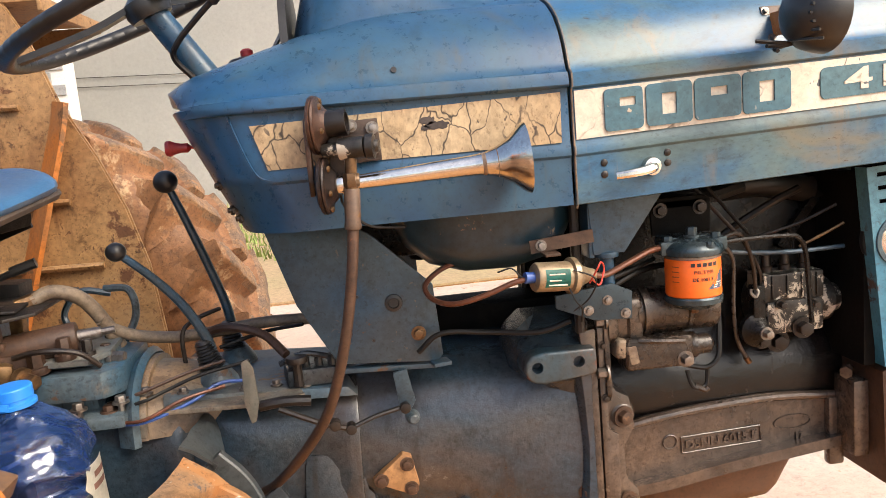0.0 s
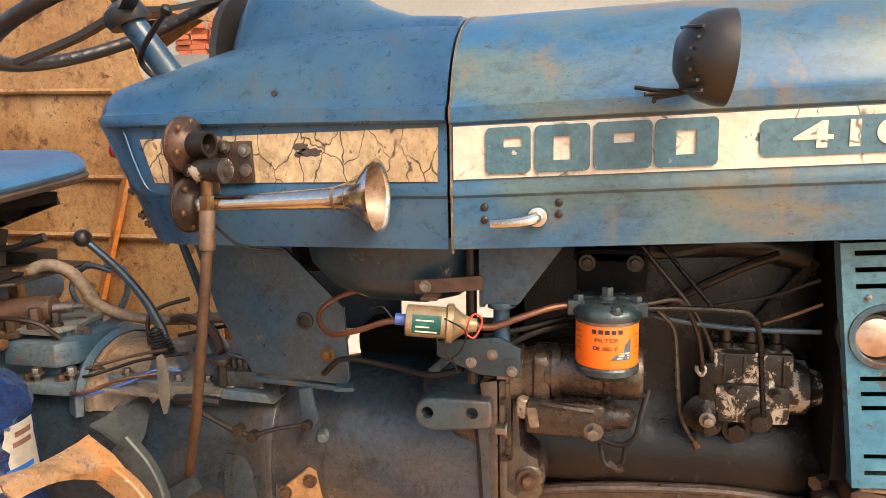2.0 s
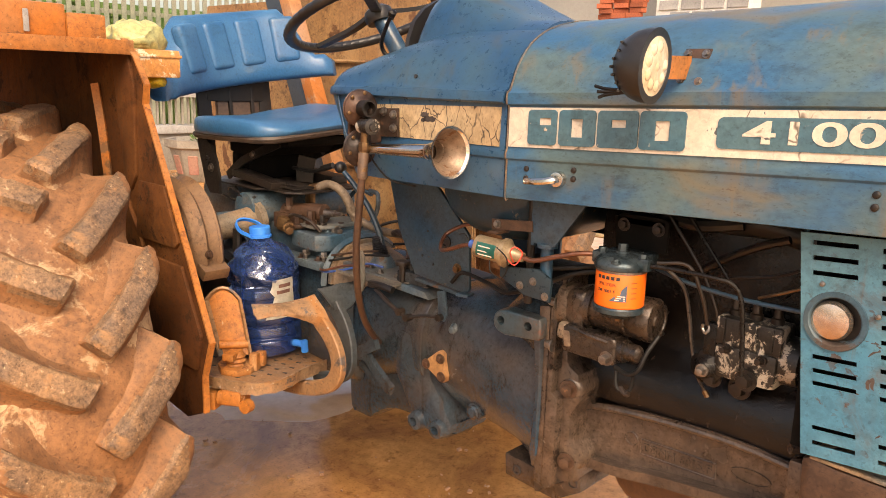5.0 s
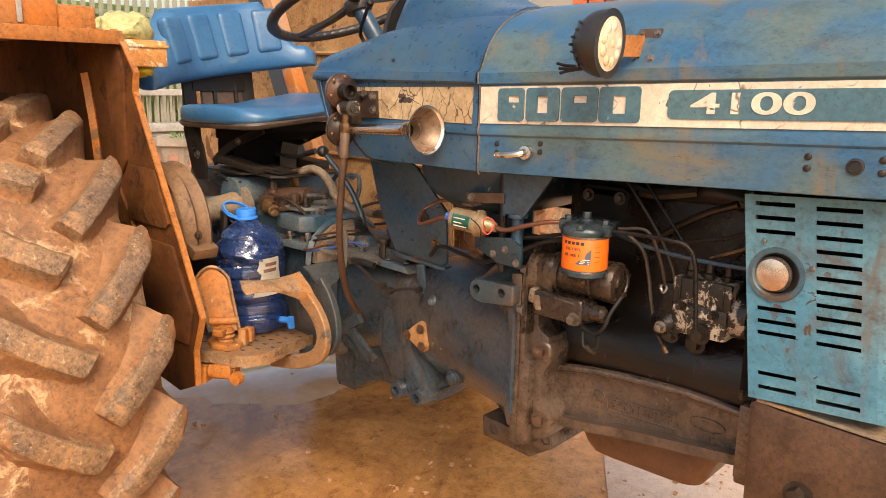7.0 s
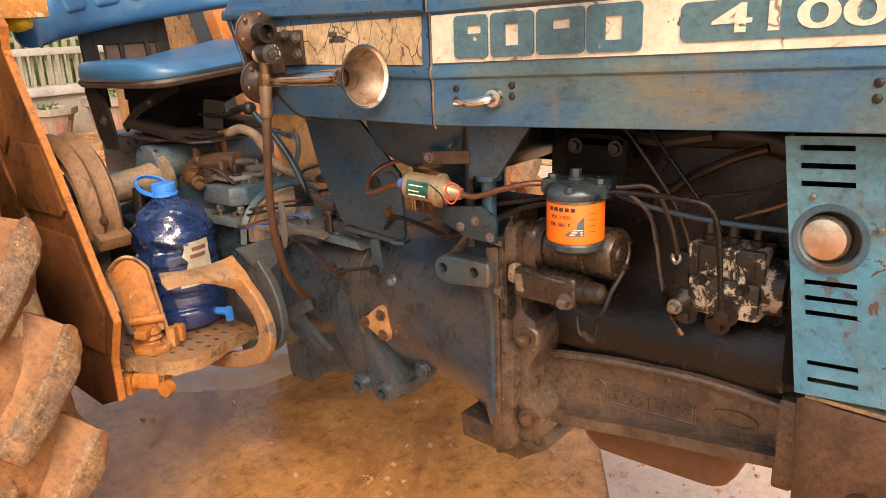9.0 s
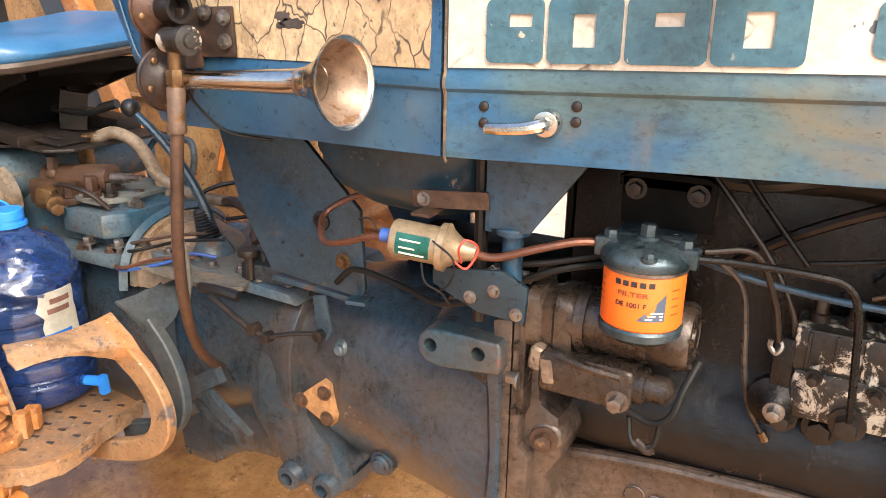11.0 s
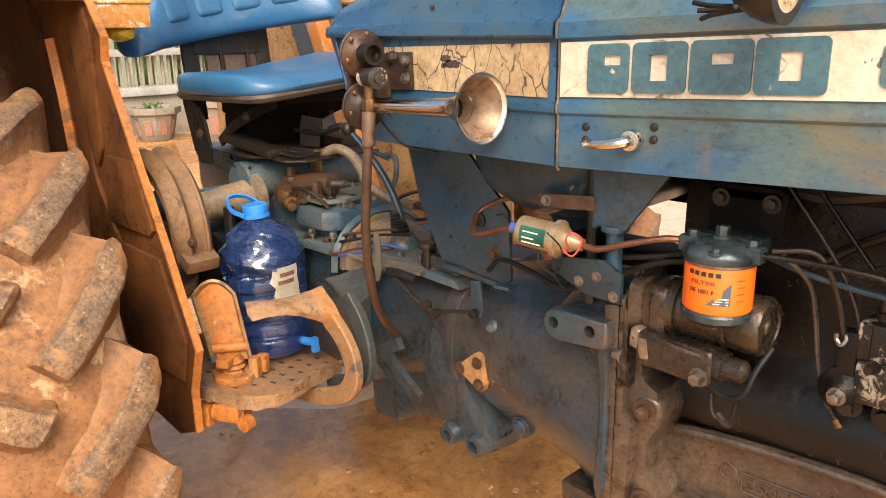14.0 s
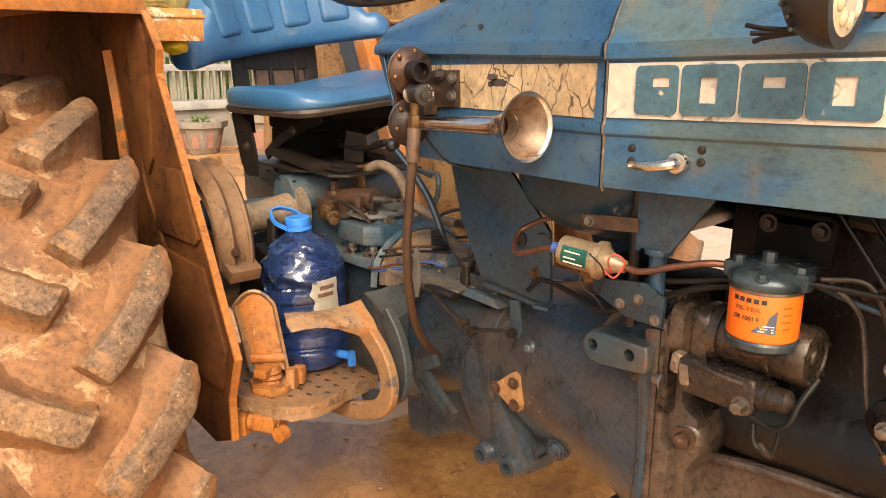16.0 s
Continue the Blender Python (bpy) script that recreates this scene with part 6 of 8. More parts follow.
box(bm, (-0.42, -0.06, 0.925), (0.09, 0.07, 0.03), (0, 3, 10), 0.006)
for k in range(4):
    cyl(bm, (-0.45 + 0.022 * k, -0.075, 0.93), (-0.45 + 0.022 * k, -0.078, 0.958), 0.007, n=8)
tube(bm, [(-0.47, -0.08, 0.95), (-0.43, -0.085, 0.965), (-0.39, -0.08, 0.955)], 0.005, 8)
part("switch_block", bm, surface("black_grease", (0.02, 0.025, 0.03), (0.05, 0.055, 0.06), 30, 0.3, 0.3, 0.3, 120, 0.4), top_cover, "greasy black selector fittings")
# lever sockets, boots, levers
for lx, ly, lz, pts, kr, m in (
    (-0.582, -0.035, 0.93, [(-0.582, -0.035, 0.955), (-0.592, -0.038, 1.0), (-0.62, -0.047, 1.06), (-0.66, -0.06, 1.115), (-0.707, -0.075, 1.165)], 0.0165, plate_paint),
    (-0.566, 0.09, 0.93, [(-0.566, 0.09, 0.96), (-0.575, 0.087, 1.03), (-0.6, 0.079, 1.12), (-0.625, 0.071, 1.2), (-0.647, 0.064, 1.265)], 0.0215, plate_paint),
):
    bm = bmesh.new()
    lathe(bm, (lx, ly, 0.918), (lx, ly, 1.0), [(0, 0.036), (0.008, 0.034), (0.02, 0.026), (0.03, 0.02)], 20)
    lever = part("gear_lever", bm, blue_casting, tractor, "gear lever with a black ball knob")
    bm = bmesh.new()
    prof = []
    for k in range(9):
        prof += [(0.028 + 0.0055 * k, 0.0195 - 0.0008 * k), (0.0305 + 0.0055 * k, 0.0225 - 0.0009 * k)]
    d = Vector(pts[1]) - Vector(pts[0])
    lathe(bm, (lx, ly, 0.918), Vector((lx, ly, 0.918)) + d, prof + [(0.08, 0.011)], 20)
    part("boot", bm, black_rubber, lever, "ribbed black rubber boot")
    part("shaft", tube(bmesh.new(), pts, lambda t: 0.0095 - 0.003 * t, 10), m, lever, "slate-blue bent steel shaft")
    bm = bmesh.new()
    e = Vector(pts[-1])
    bmesh.ops.create_uvsphere(bm, u_segments=20, v_segments=14, radius=kr, matrix=Matrix.Translation(e) @ Matrix.Diagonal((1, 1, 0.95, 1)))
    part("knob", bm, black_rubber, lever, "black ball knob")
# rounded rear-axle flange and its dusty face plate
bm = bmesh.new()
loft(bm, [squircle(a, b, YC, cz, x, p) for x, a, b, cz, p in ((-0.625, 0.14, 0.175, 0.755, 3.0), (-0.64, 0.15, 0.185, 0.755, 3.0), (-0.665, 0.15, 0.185, 0.755, 3.0), (-0.67, 0.145, 0.18, 0.755, 3.2), (-0.80, 0.15, 0.185, 0.75, 3.4), (-1.05, 0.155, 0.2, 0.745, 3.6), (-1.3, 0.16, 0.2, 0.74, 3.6), (-1.5, 0.15, 0.18, 0.73, 3.4))])
warp(bm, 0.003, 12, 2)
rear = part("rear_axle_housing", bm, housing, tractor, "grimy blue-brown rear axle housing", 60)
bm = bmesh.new()
arc = [(YC - 0.03 + 0.124 * math.cos(radians(a)), 0.86 + 0.108 * math.sin(radians(a)) ** 0.8 if 0 < a < 180 else 0.86) for a in range(0, 181, 12)]
prism(bm, arc, -0.70, -0.685, "x", 0.003)
flange = part("flange_plate", bm, dusty_casting, rear, "dusty curved flange plate")
bm = bmesh.new()
rings = []
for x, s in ((-0.692, 1.07), (-0.66, 1.03), (-0.62, 0.93), (-0.585, 0.78), (-0.56, 0.6), (-0.55, 0.45)):
    rings.append([(x, YC - 0.03 + 0.11 * s * math.cos(radians(a)), 0.86 + 0.092 * s * max(0, math.sin(radians(a))) ** 0.8) for a in range(0, 181, 12)])
loft(bm, rings)
part("sloped_cap", bm, dusty_casting, rear, "dusty rounded gearbox shoulder")
bm = bmesh.new()
arcpts = [(-0.712, YC - 0.03 + 0.128 * math.cos(radians(a)), 0.855 + 0.11 * max(0, math.sin(radians(a))) ** 0.8) for a in range(0, 181, 12)]
strap(bm, arcpts, 0.035, 0.014, 1)
part("flange_rim", bm, blue_casting, rear, "blue painted flange rim")
for a in (25, 65, 110, 150):
    q = Vector((-0.685, YC - 0.03 + 0.09 * math.cos(radians(a)), 0.86 + 0.075 * math.sin(radians(a))))
    part("bolt", bolt(bmesh.new(), q, (1, 0, 0.15), 0.0105, 0.009), brown_steel, rear)
bm = bmesh.new()
box(bm, (-0.93, 0.0, 0.94), (0.34, 0.2, 0.09), bev=0.01)
box(bm, (-0.82, -0.02, 0.985), (0.14, 0.13, 0.02), bev=0.004)
box(bm, (-0.86, -0.02, 0.905), (0.3, 0.25, 0.022), bev=0.006)
box(bm, (-0.76, -0.03, 0.955), (0.03, 0.2, 0.03), (0, 0, 4), 0.008)
lift = part("hydraulic_cover", bm, blue_casting, tractor, "blue hydraulic lift cover")
for x, y, z in ((-0.74, -0.12, 0.917), (-0.8, -0.13, 0.917), (-0.87, -0.135, 0.917), (-0.95, -0.135, 0.917), (-0.73, -0.06, 0.917), (-0.73, 0.02, 0.917)):
    part("bolt", bolt(bmesh.new(), (x, y, z), (0, 0, 1), 0.0095, 0.008), brown_steel, lift)
bm = bmesh.new()
prism(bm, [(-0.85, -0.115), (-0.76, -0.12), (-0.74, -0.07), (-0.75, 0.05), (-0.85, 0.06)], 0.995, 1.004, "z", 0.002)
part("valve_plate", bm, plate_dust, lift, "worn pale blue-grey valve plate")
bm = bmesh.new()
cyl(bm, (-0.93, -0.09, 1.02), (-0.79, -0.06, 1.03), 0.026, n=20, bev=0.004)
box(bm, (-0.9, -0.09, 1.0), (0.09, 0.06, 0.045), (0, 0, 10), 0.006)
valve = part("hydraulic_valve", bm, brown_steel, tractor, "rusty brown hydraulic valve")
bm = bmesh.new()
cyl(bm, (-0.79, -0.06, 1.03), (-0.755, -0.052, 1.033), 0.012, 0.009, 12)
cyl(bm, (-0.755, -0.052, 1.033), (-0.735, -0.048, 1.034), 0.006, n=8)
part("valve_spool", bm, steel, valve)
bm = bmesh.new()
box(bm, (-0.89, -0.125, 0.995), (0.035, 0.03, 0.04), (0, 10, 20), 0.01)
part("valve_plug", bm, brass, valve, "yellow-brown corroded plug")
for x, y in ((-0.8, -0.06), (-0.76, -0.03), (-0.77, 0.03), (-0.85, 0.05), (-0.87, -0.05)):
    part("bolt", bolt(bmesh.new(), (x, y, 0.995), (0, 0, 1), 0.009, 0.01), brown_steel, lift)
bm = bmesh.new()
box(bm, (-0.89, -0.035, 1.06), (0.022, 0.022, 0.06), bev=0.004)
cyl(bm, (-0.89, -0.035, 1.085), (-0.865, -0.02, 1.092), 0.013, n=10)
part("hose_elbow", bm, brass, valve, "dusty brass elbow")
bm = bmesh.new()
tube(bm, [(-0.87, -0.024, 1.09), (-0.84, -0.005, 1.1), (-0.8, 0.01, 1.08), (-0.77, 0.02, 1.03), (-0.755, 0.03, 0.985)], 0.0125, 12)
part("hydraulic_hose", bm, grey_hose, tractor, "dusty grey-brown hydraulic hose")
bm = bmesh.new()
tube(bm, [(-0.775, 0.01, 1.04), (-0.76, 0.02, 1.02), (-0.72, 0.03, 1.0), (-0.66, 0.035, 0.99), (-0.6, 0.04, 0.99), (-0.5, 0.03, 1.0), (-0.42, 0.02, 1.0)], 0.0105, 12)
part("hydraulic_hose", bm, grey_hose, tractor, "dusty grey-brown hydraulic hose")
bm = bmesh.new()
tube(bm, [(-0.6, 0.02, 0.995), (-0.56, 0.0, 1.005), (-0.5, -0.02, 0.99), (-0.46, -0.06, 0.96)], 0.008, 8)
part("hydraulic_hose", bm, hose_rubber, tractor, "thin brown hose")
for r, m, pts in ((0.003, wire_black, [(-0.74, -0.1, 0.915), (-0.69, -0.12, 0.925), (-0.65, -0.1, 0.935), (-0.6, -0.09, 0.95), (-0.52, -0.07, 0.96)]), (0.003, hose_rubber, [(-0.75, -0.09, 0.92), (-0.7, -0.11, 0.935), (-0.62, -0.085, 0.955), (-0.56, -0.07, 0.965)]), (0.0035, wire_black, [(-0.58, 0.0, 0.97), (-0.5, 0.02, 0.985), (-0.43, -0.02, 1.0)]), (0.006, plate_paint, [(-0.83, 0.06, 1.0), (-0.86, 0.08, 1.04), (-0.83, 0.09, 1.08), (-0.78, 0.1, 1.07)]), (0.004, dark_steel, [(-0.64, 0.0, 0.93), (-0.64, 0.0, 1.0), (-0.62, 0.02, 1.02), (-0.58, 0.05, 1.03)])):
    part("line", tube(bmesh.new(), pts, r, 8), m, tractor)
for a, b, r, m in (((-0.8, -0.1, 1.0), (-0.8, -0.1, 1.04), 0.012, brown_steel), ((-0.77, -0.085, 1.0), (-0.77, -0.085, 1.03), 0.009, dark_steel), ((-0.84, -0.11, 0.99), (-0.84, -0.115, 1.025), 0.014, brown_steel), ((-0.86, -0.13, 0.99), (-0.83, -0.15, 0.985), 0.013, brass), ((-0.75, -0.06, 0.99), (-0.72, -0.065, 0.99), 0.01, steel), ((-0.9, -0.1, 1.03), (-0.9, -0.1, 1.065), 0.011, brown_steel)):
    bm = bmesh.new()
    cyl(bm, a, b, r, r * 0.9, 6, 0.001)
    cyl(bm, a, Vector(a).lerp(Vector(b), 0.35), r * 1.35, n=14, bev=0.001)
    part("cap_nut", bm, m, valve)
for x, y in ((-0.72, -0.12), (-0.69, -0.09), (-0.69, -0.02), (-0.7, 0.05), (-0.78, -0.135), (-0.9, -0.135), (-0.99, -0.12)):
    bm = bmesh.new()
    cyl(bm, (x, y, 0.9), (x, y, 0.935), 0.006, n=8)
    bolt(bm, (x, y, 0.93), (0, 0, 1), 0.009, 0.009)
    part("stud_nut", bm, steel, lift)
bm = bmesh.new()
prism(bm, [(-0.85, -0.13), (-0.74, -0.135), (-0.715, -0.1), (-0.715, 0.06), (-0.85, 0.07)], 0.94, 0.985, "z", 0.008)
part("valve_block", bm, blue_casting, lift, "blue cast valve block")
for r, m, pts in ((0.007, blue_casting, [(-0.76, 0.07, 0.98), (-0.735, 0.08, 1.03), (-0.745, 0.09, 1.075), (-0.79, 0.1, 1.08)]), (0.0045, dark_steel, [(-0.87, -0.12, 1.02), (-0.82, -0.14, 1.03), (-0.77, -0.13, 1.02), (-0.745, -0.11, 0.99)]), (0.003, copper, [(-0.73, -0.13, 0.9), (-0.68, -0.15, 0.905), (-0.62, -0.13, 0.925), (-0.56, -0.1, 0.93)]), (0.003, wire_blue, [(-0.735, -0.128, 0.897), (-0.68, -0.146, 0.9), (-0.61, -0.125, 0.918), (-0.57, -0.1, 0.935), (-0.53, -0.08, 0.93)])):
    part("line", tube(bmesh.new(), pts, r, 8), m, tractor)
# lift housing behind, axle trumpets
bm = bmesh.new()
lathe(bm, (-1.2, -0.1, 0.86), (-1.2, -0.72, 0.6), [(0, 0.13), (0.1, 0.12), (0.16, 0.085), (0.42, 0.07), (0.66, 0.065)], 24)
part("axle_trumpet", bm, housing, tractor, "grimy rear axle trumpet")
bm = bmesh.new()
lathe(bm, (-1.2, 0.16, 0.86), (-1.2, 0.78, 0.6), [(0, 0.13), (0.1, 0.12), (0.16, 0.085), (0.42, 0.07), (0.66, 0.065)], 24)
part("axle_trumpet", bm, housing, tractor)
bm = bmesh.new()
box(bm, (-1.2, YC, 1.0), (0.42, 0.22, 0.14), bev=0.03)
cyl(bm, (-1.02, -0.17, 1.02), (-1.02, 0.2, 1.02), 0.05, n=20, bev=0.006)
cyl(bm, (-1.05, -0.38, 0.985), (-1.05, -0.1, 0.985), 0.03, n=16)
cyl(bm, (-1.05, -0.36, 0.985), (-1.05, -0.33, 0.985), 0.045, n=16, bev=0.004)
lift_case = part("lift_housing", bm, blue_casting, tractor, "dusty blue lift housing with cross shaft")
for x, y in ((-1.02, -0.06), (-1.02, 0.1), (-1.1, -0.05), (-1.18, -0.05), (-1.1, 0.12)):
    part("bolt", bolt(bmesh.new(), (x, y, 1.068), (0, 0, 1), 0.011, 0.009), brown_steel, lift_case)
bm = bmesh.new()
lathe(bm, (-1.0, -0.14, 0.99), (-1.0, -0.36, 0.975), [(0, 0.06), (0.02, 0.06), (0.024, 0.042), (0.1, 0.036), (0.2, 0.034)], 22)
part("cross_tube", bm, dusty_casting, lift_case, "dusty tan cross tube")
bm = bmesh.new()
box(bm, (-1.1, -0.2, 0.78), (0.5, 0.1, 0.12), bev=0.02)
box(bm, (-0.95, -0.23, 0.86), (0.2, 0.03, 0.03), (0, 20, 0), 0.005)
cyl(bm, (-0.9, -0.28, 0.6), (-0.88, -0.28, 1.0), 0.012, n=10)
part("brake_linkage", bm, dark_steel, tractor, "dark rusty brake linkage")
# foot of the axle casting seen under the footplate
bm = bmesh.new()
prism(bm, [(-0.70, 0.7), (-0.685, 0.5), (-0.67, 0.485), (-0.6, 0.487), (-0.57, 0.515), (-0.51, 0.545), (-0.45, 0.55), (-0.40, 0.57), (-0.38, 0.62), (-0.41, 0.7)], -0.06, 0.11, bev=0.025)
part("gearbox_foot", bm, housing, tractor, "grimy cast foot below the gearbox")
bm = bmesh.new()
strap(bm, [(-0.575, -0.145, 0.692), (-0.53, -0.15, 0.722), (-0.478, -0.145, 0.755)], 0.016, 0.028, 3)
strap(bm, [(-0.545, -0.15, 0.712), (-0.51, -0.15, 0.715), (-0.475, -0.15, 0.69), (-0.425, -0.145, 0.65)], 0.014, 0.024, 4)
strap(bm, [(-0.54, -0.14, 0.69), (-0.49, -0.14, 0.66), (-0.425, -0.14, 0.645)], 0.012, 0.018, 3)
part("pedal_bracket", bm, housing, tractor, "grimy pedal pivot bracket")

# ---- footplate, pedals ----
PLATE_Z = 0.672
foot_poly = [(-0.80, -0.462), (-0.735, -0.452), (-0.682, -0.436), (-0.638, -0.415), (-0.612, -0.385), (-0.603, -0.335), (-0.622, -0.275), (-0.638, -0.176), (-0.8, -0.16), (-1.02, -0.16), (-1.02, -0.462)]
bm = bmesh.new()
prism(bm, foot_poly, PLATE_Z - 0.006, PLATE_Z, "z", 0.001)
footplate = part("footplate", bm, plate_mud, tractor, "muddy orange perforated footplate")
bm = bmesh.new()
strap(bm, [(x, y, PLATE_Z - 0.008) for x, y in foot_poly[:8]], 0.007, 0.028, 4)
warp(bm, 0.004, 45)
part("plate_rim", bm, worn_tan, footplate, "worn turned-down rim")
for a in range(7):
    for b in range(9):
        x, y = -0.625 - 0.036 * b - 0.018 * (a % 2), -0.2 - 0.034 * a
        if x > -0.635 - 0.9 * max(0, -y - 0.34) or y < -0.44:
            continue
        bm = bmesh.new()
        box(bm, (x, y, PLATE_Z + 0.0005), (0.012, 0.0055, 0.001), (0, 0, 18))
        part("drain_slot", bm, print_black, footplate)
bm = bmesh.new()
cyl(bm, (-0.72, -0.44, 0.625), (-0.66, -0.40, 0.625), 0.02, n=12, bev=0.003)
box(bm, (-0.68, -0.42, 0.635), (0.05, 0.05, 0.035), (0, 0, 30), 0.005)
box(bm, (-0.735, -0.45, 0.618), (0.03, 0.035, 0.045), (0, 0, 30), 0.004)
cyl(bm, (-0.635, -0.41, 0.622), (-0.63, -0.43, 0.622), 0.016, n=14)
part("plate_clamp", bm, orange_steel, footplate, "muddy orange clamp below the plate")
# heel pedal with diamond base
bm = bmesh.new()
prism(bm, [(-0.80, -0.385), (-0.775, -0.41), (-0.735, -0.425), (-0.695, -0.405), (-0.69, -0.37), (-0.715, -0.335), (-0.755, -0.33), (-0.795, -0.355)], PLATE_Z, PLATE_Z + 0.016, "z", 0.003)
foot_pedal = part("foot_accelerator", bm, orange_steel, tractor, "mud-covered orange foot pedal on a diamond base")
bm = bmesh.new()
lathe(bm, (-0.745, -0.378, PLATE_Z + 0.014), (-0.745, -0.378, 0.78), [(0, 0.026), (0.006, 0.022), (0.012, 0.027), (0.018, 0.022), (0.024, 0.026), (0.03, 0.021), (0.036, 0.018)], 18)
box(bm, (-0.745, -0.38, 0.715), (0.03, 0.075, 0.018), (0, 0, 30), 0.004)
box(bm, (-0.71, -0.345, 0.695), (0.022, 0.022, 0.045), (0, 0, 30), 0.005)
part("pedal_pivot", bm, orange_steel, foot_pedal)
pc = Vector((-0.752, -0.372, 0.708))
to_eye = Vector((0.8, -0.6, 0)).normalized()
across = Vector((0.6, 0.8, 0))


def pad_point(w, h):
    """On the pad: w across (-1 to 1), h up (0 to 1)."""
    half = 0.035 + 0.004 * h
    top = 0.165 - 0.03 * w * w
    return pc + across * (half * w - 0.03 * h) + Vector((0, 0, top * h)) - to_eye * (0.03 * h)


bm = bmesh.new()
rows = [[pad_point(w, h) for w in (-1, -0.75, -0.5, -0.25, 0, 0.25, 0.5, 0.75, 1)] for h in [k / 12 for k in range(13)]]
shell(bm, rows, 0.004)
pad = part("pedal_pad", bm, orange_steel, foot_pedal, "rounded upright pedal pad")
bm = bmesh.new()
edge = [pad_point(-1, k / 8) for k in range(8)] + [pad_point(-1 + 2 * k / 12, 1.0) for k in range(13)] + [pad_point(1, 1 - k / 8) for k in range(1, 9)]
strap(bm, [p + to_eye * 0.006 for p in edge], 0.016, 0.006, 1)
part("pad_rim", bm, worn_tan, pad, "raised worn rim")
bm = bmesh.new()
cyl(bm, (-0.775, -0.405, 0.735), (-0.735, -0.345, 0.735), 0.011, n=12, bev=0.002)
box(bm, (-0.712, -0.325, 0.698), (0.024, 0.02, 0.04), (0, 0, 30), 0.006)
part("pedal_hinge", bm, orange_steel, foot_pedal)


def arm_of(pts, y0, wide, m, name, parent, label=""):
    """A flat bent bar standing along the tractor: pts are (x, z)."""
    b = bmesh.new()
    line = curve([(x, y0, z) for x, z in pts], 7)
    rings = []
    for k, p in enumerate(line):
        d = (line[min(k + 1, len(line) - 1)] - line[max(k - 1, 0)]).normalized()
        out = Vector((d.z, 0, -d.x))
        w = wide * (1.05 - 0.2 * k / len(line))
        deep, bev = Vector((0, 0.0095, 0)), Vector((0, 0.0025, 0))
        rings.append([p + out * (w - 0.003) + deep, p - out * (w - 0.003) + deep, p - out * w + deep - bev, p - out * w - deep + bev, p - out * (w - 0.003) - deep, p + out * (w - 0.003) - deep, p + out * w - deep + bev, p + out * w + deep - bev])
    loft(b, rings)
    return part(name, b, m, parent, label)


def between(a, c, t):
    return Vector(a).lerp(Vector(c), t)


# brake pedal: a sloping tread with a curled lip, on a bar bent round under the plate
brake = arm_of([(-0.575, 0.815), (-0.535, 0.785), (-0.507, 0.745), (-0.503, 0.705), (-0.525, 0.668), (-0.57, 0.642), (-0.64, 0.62), (-0.72, 0.605)], -0.247, 0.021, worn_tan, "brake_pedal", tractor, "muddy tan brake pedal with a curved arm")
b = bmesh.new()
rows = []
for k in range(17):
    u = k / 16
    back = between((-0.645, -0.394, 0.868), (-0.605, -0.24, 0.872), u) + Vector((0, 0, -0.008 * math.sin(math.pi * u)))
    front = between((-0.622, -0.402, 0.852), (-0.545, -0.24, 0.822), u) + Vector((-0.012 * math.sin(math.pi * u), 0, 0.011 * math.sin(math.pi * u)))
    low_ = between((-0.612, -0.4, 0.84), (-0.572, -0.24, 0.79), u) + Vector((0.004, 0, 0.019 * math.sin(math.pi * u)))
    rows.append([back, between(back, front, 0.35) + Vector((0, 0, 0.003)), between(back, front, 0.7) + Vector((0, 0, 0.004)), front, between(front, low_, 0.45) + Vector((0.004, 0, -0.001)), low_])
shell(b, rows, 0.005)
warp(b, 0.0018, 45)
part("tread", b, worn_tan, brake, "worn tread with a curled lip")
brake2 = arm_of([(-0.575, 0.845), (-0.54, 0.805), (-0.52, 0.76), (-0.516, 0.715), (-0.532, 0.68), (-0.575, 0.652), (-0.65, 0.63)], -0.2, 0.02, slate_pedal, "brake_pedal", tractor, "grey-blue dusty brake pedal beside the first")
b = bmesh.new()
rows = []
for k in range(13):
    u = k / 12
    back = between((-0.615, -0.222, 0.882), (-0.6, -0.098, 0.887), u)
    front = between((-0.565, -0.212, 0.84), (-0.585, -0.096, 0.872), u) + Vector((0.012 * math.sin(math.pi * u), 0, -0.022 * math.sin(math.pi * min(1, u * 1.25))))
    rows.append([back, between(back, front, 0.3) + Vector((0.004, 0, 0.003)), between(back, front, 0.65) + Vector((0.004, 0, 0.0)), front, front + Vector((-0.004, 0, -0.006))])
shell(b, rows, 0.005)
warp(b, 0.003, 40)
part("tread", b, slate_pedal, brake2, "bent dusty tread")
# throttle and brake linkage rods with flat plates
bm = bmesh.new()
prism(bm, [(-0.518, 0.985), (-0.508, 0.99), (-0.5, 0.975), (-0.497, 0.92), (-0.505, 0.888), (-0.513, 0.885), (-0.52, 0.92)], -0.172, -0.167, bev=0.002)
link_plate = part("link_plate", bm, surface("grey_green_steel", (0.1, 0.1, 0.085), (0.16, 0.13, 0.1), 12, 0.6, 0.1, 0.2, 90, 0.15), tractor, "grey-green flat pedal link plate")
bm = bmesh.new()
tube(bm, [(-0.47, -0.16, 0.9), (-0.40, -0.16, 0.865), (-0.36, -0.158, 0.853)], 0.005, 8, 2)
tube(bm, [(-0.36, -0.158, 0.853), (-0.32, -0.15, 0.865), (-0.27, -0.14, 0.872)], 0.004, 8, 2)
tube(bm, [(-0.5, -0.15, 0.905), (-0.46, -0.155, 0.91), (-0.42, -0.15, 0.905)], 0.009, 8, 2)
part("link_rod", bm, dark_steel, tractor, "worn steel throttle rod")
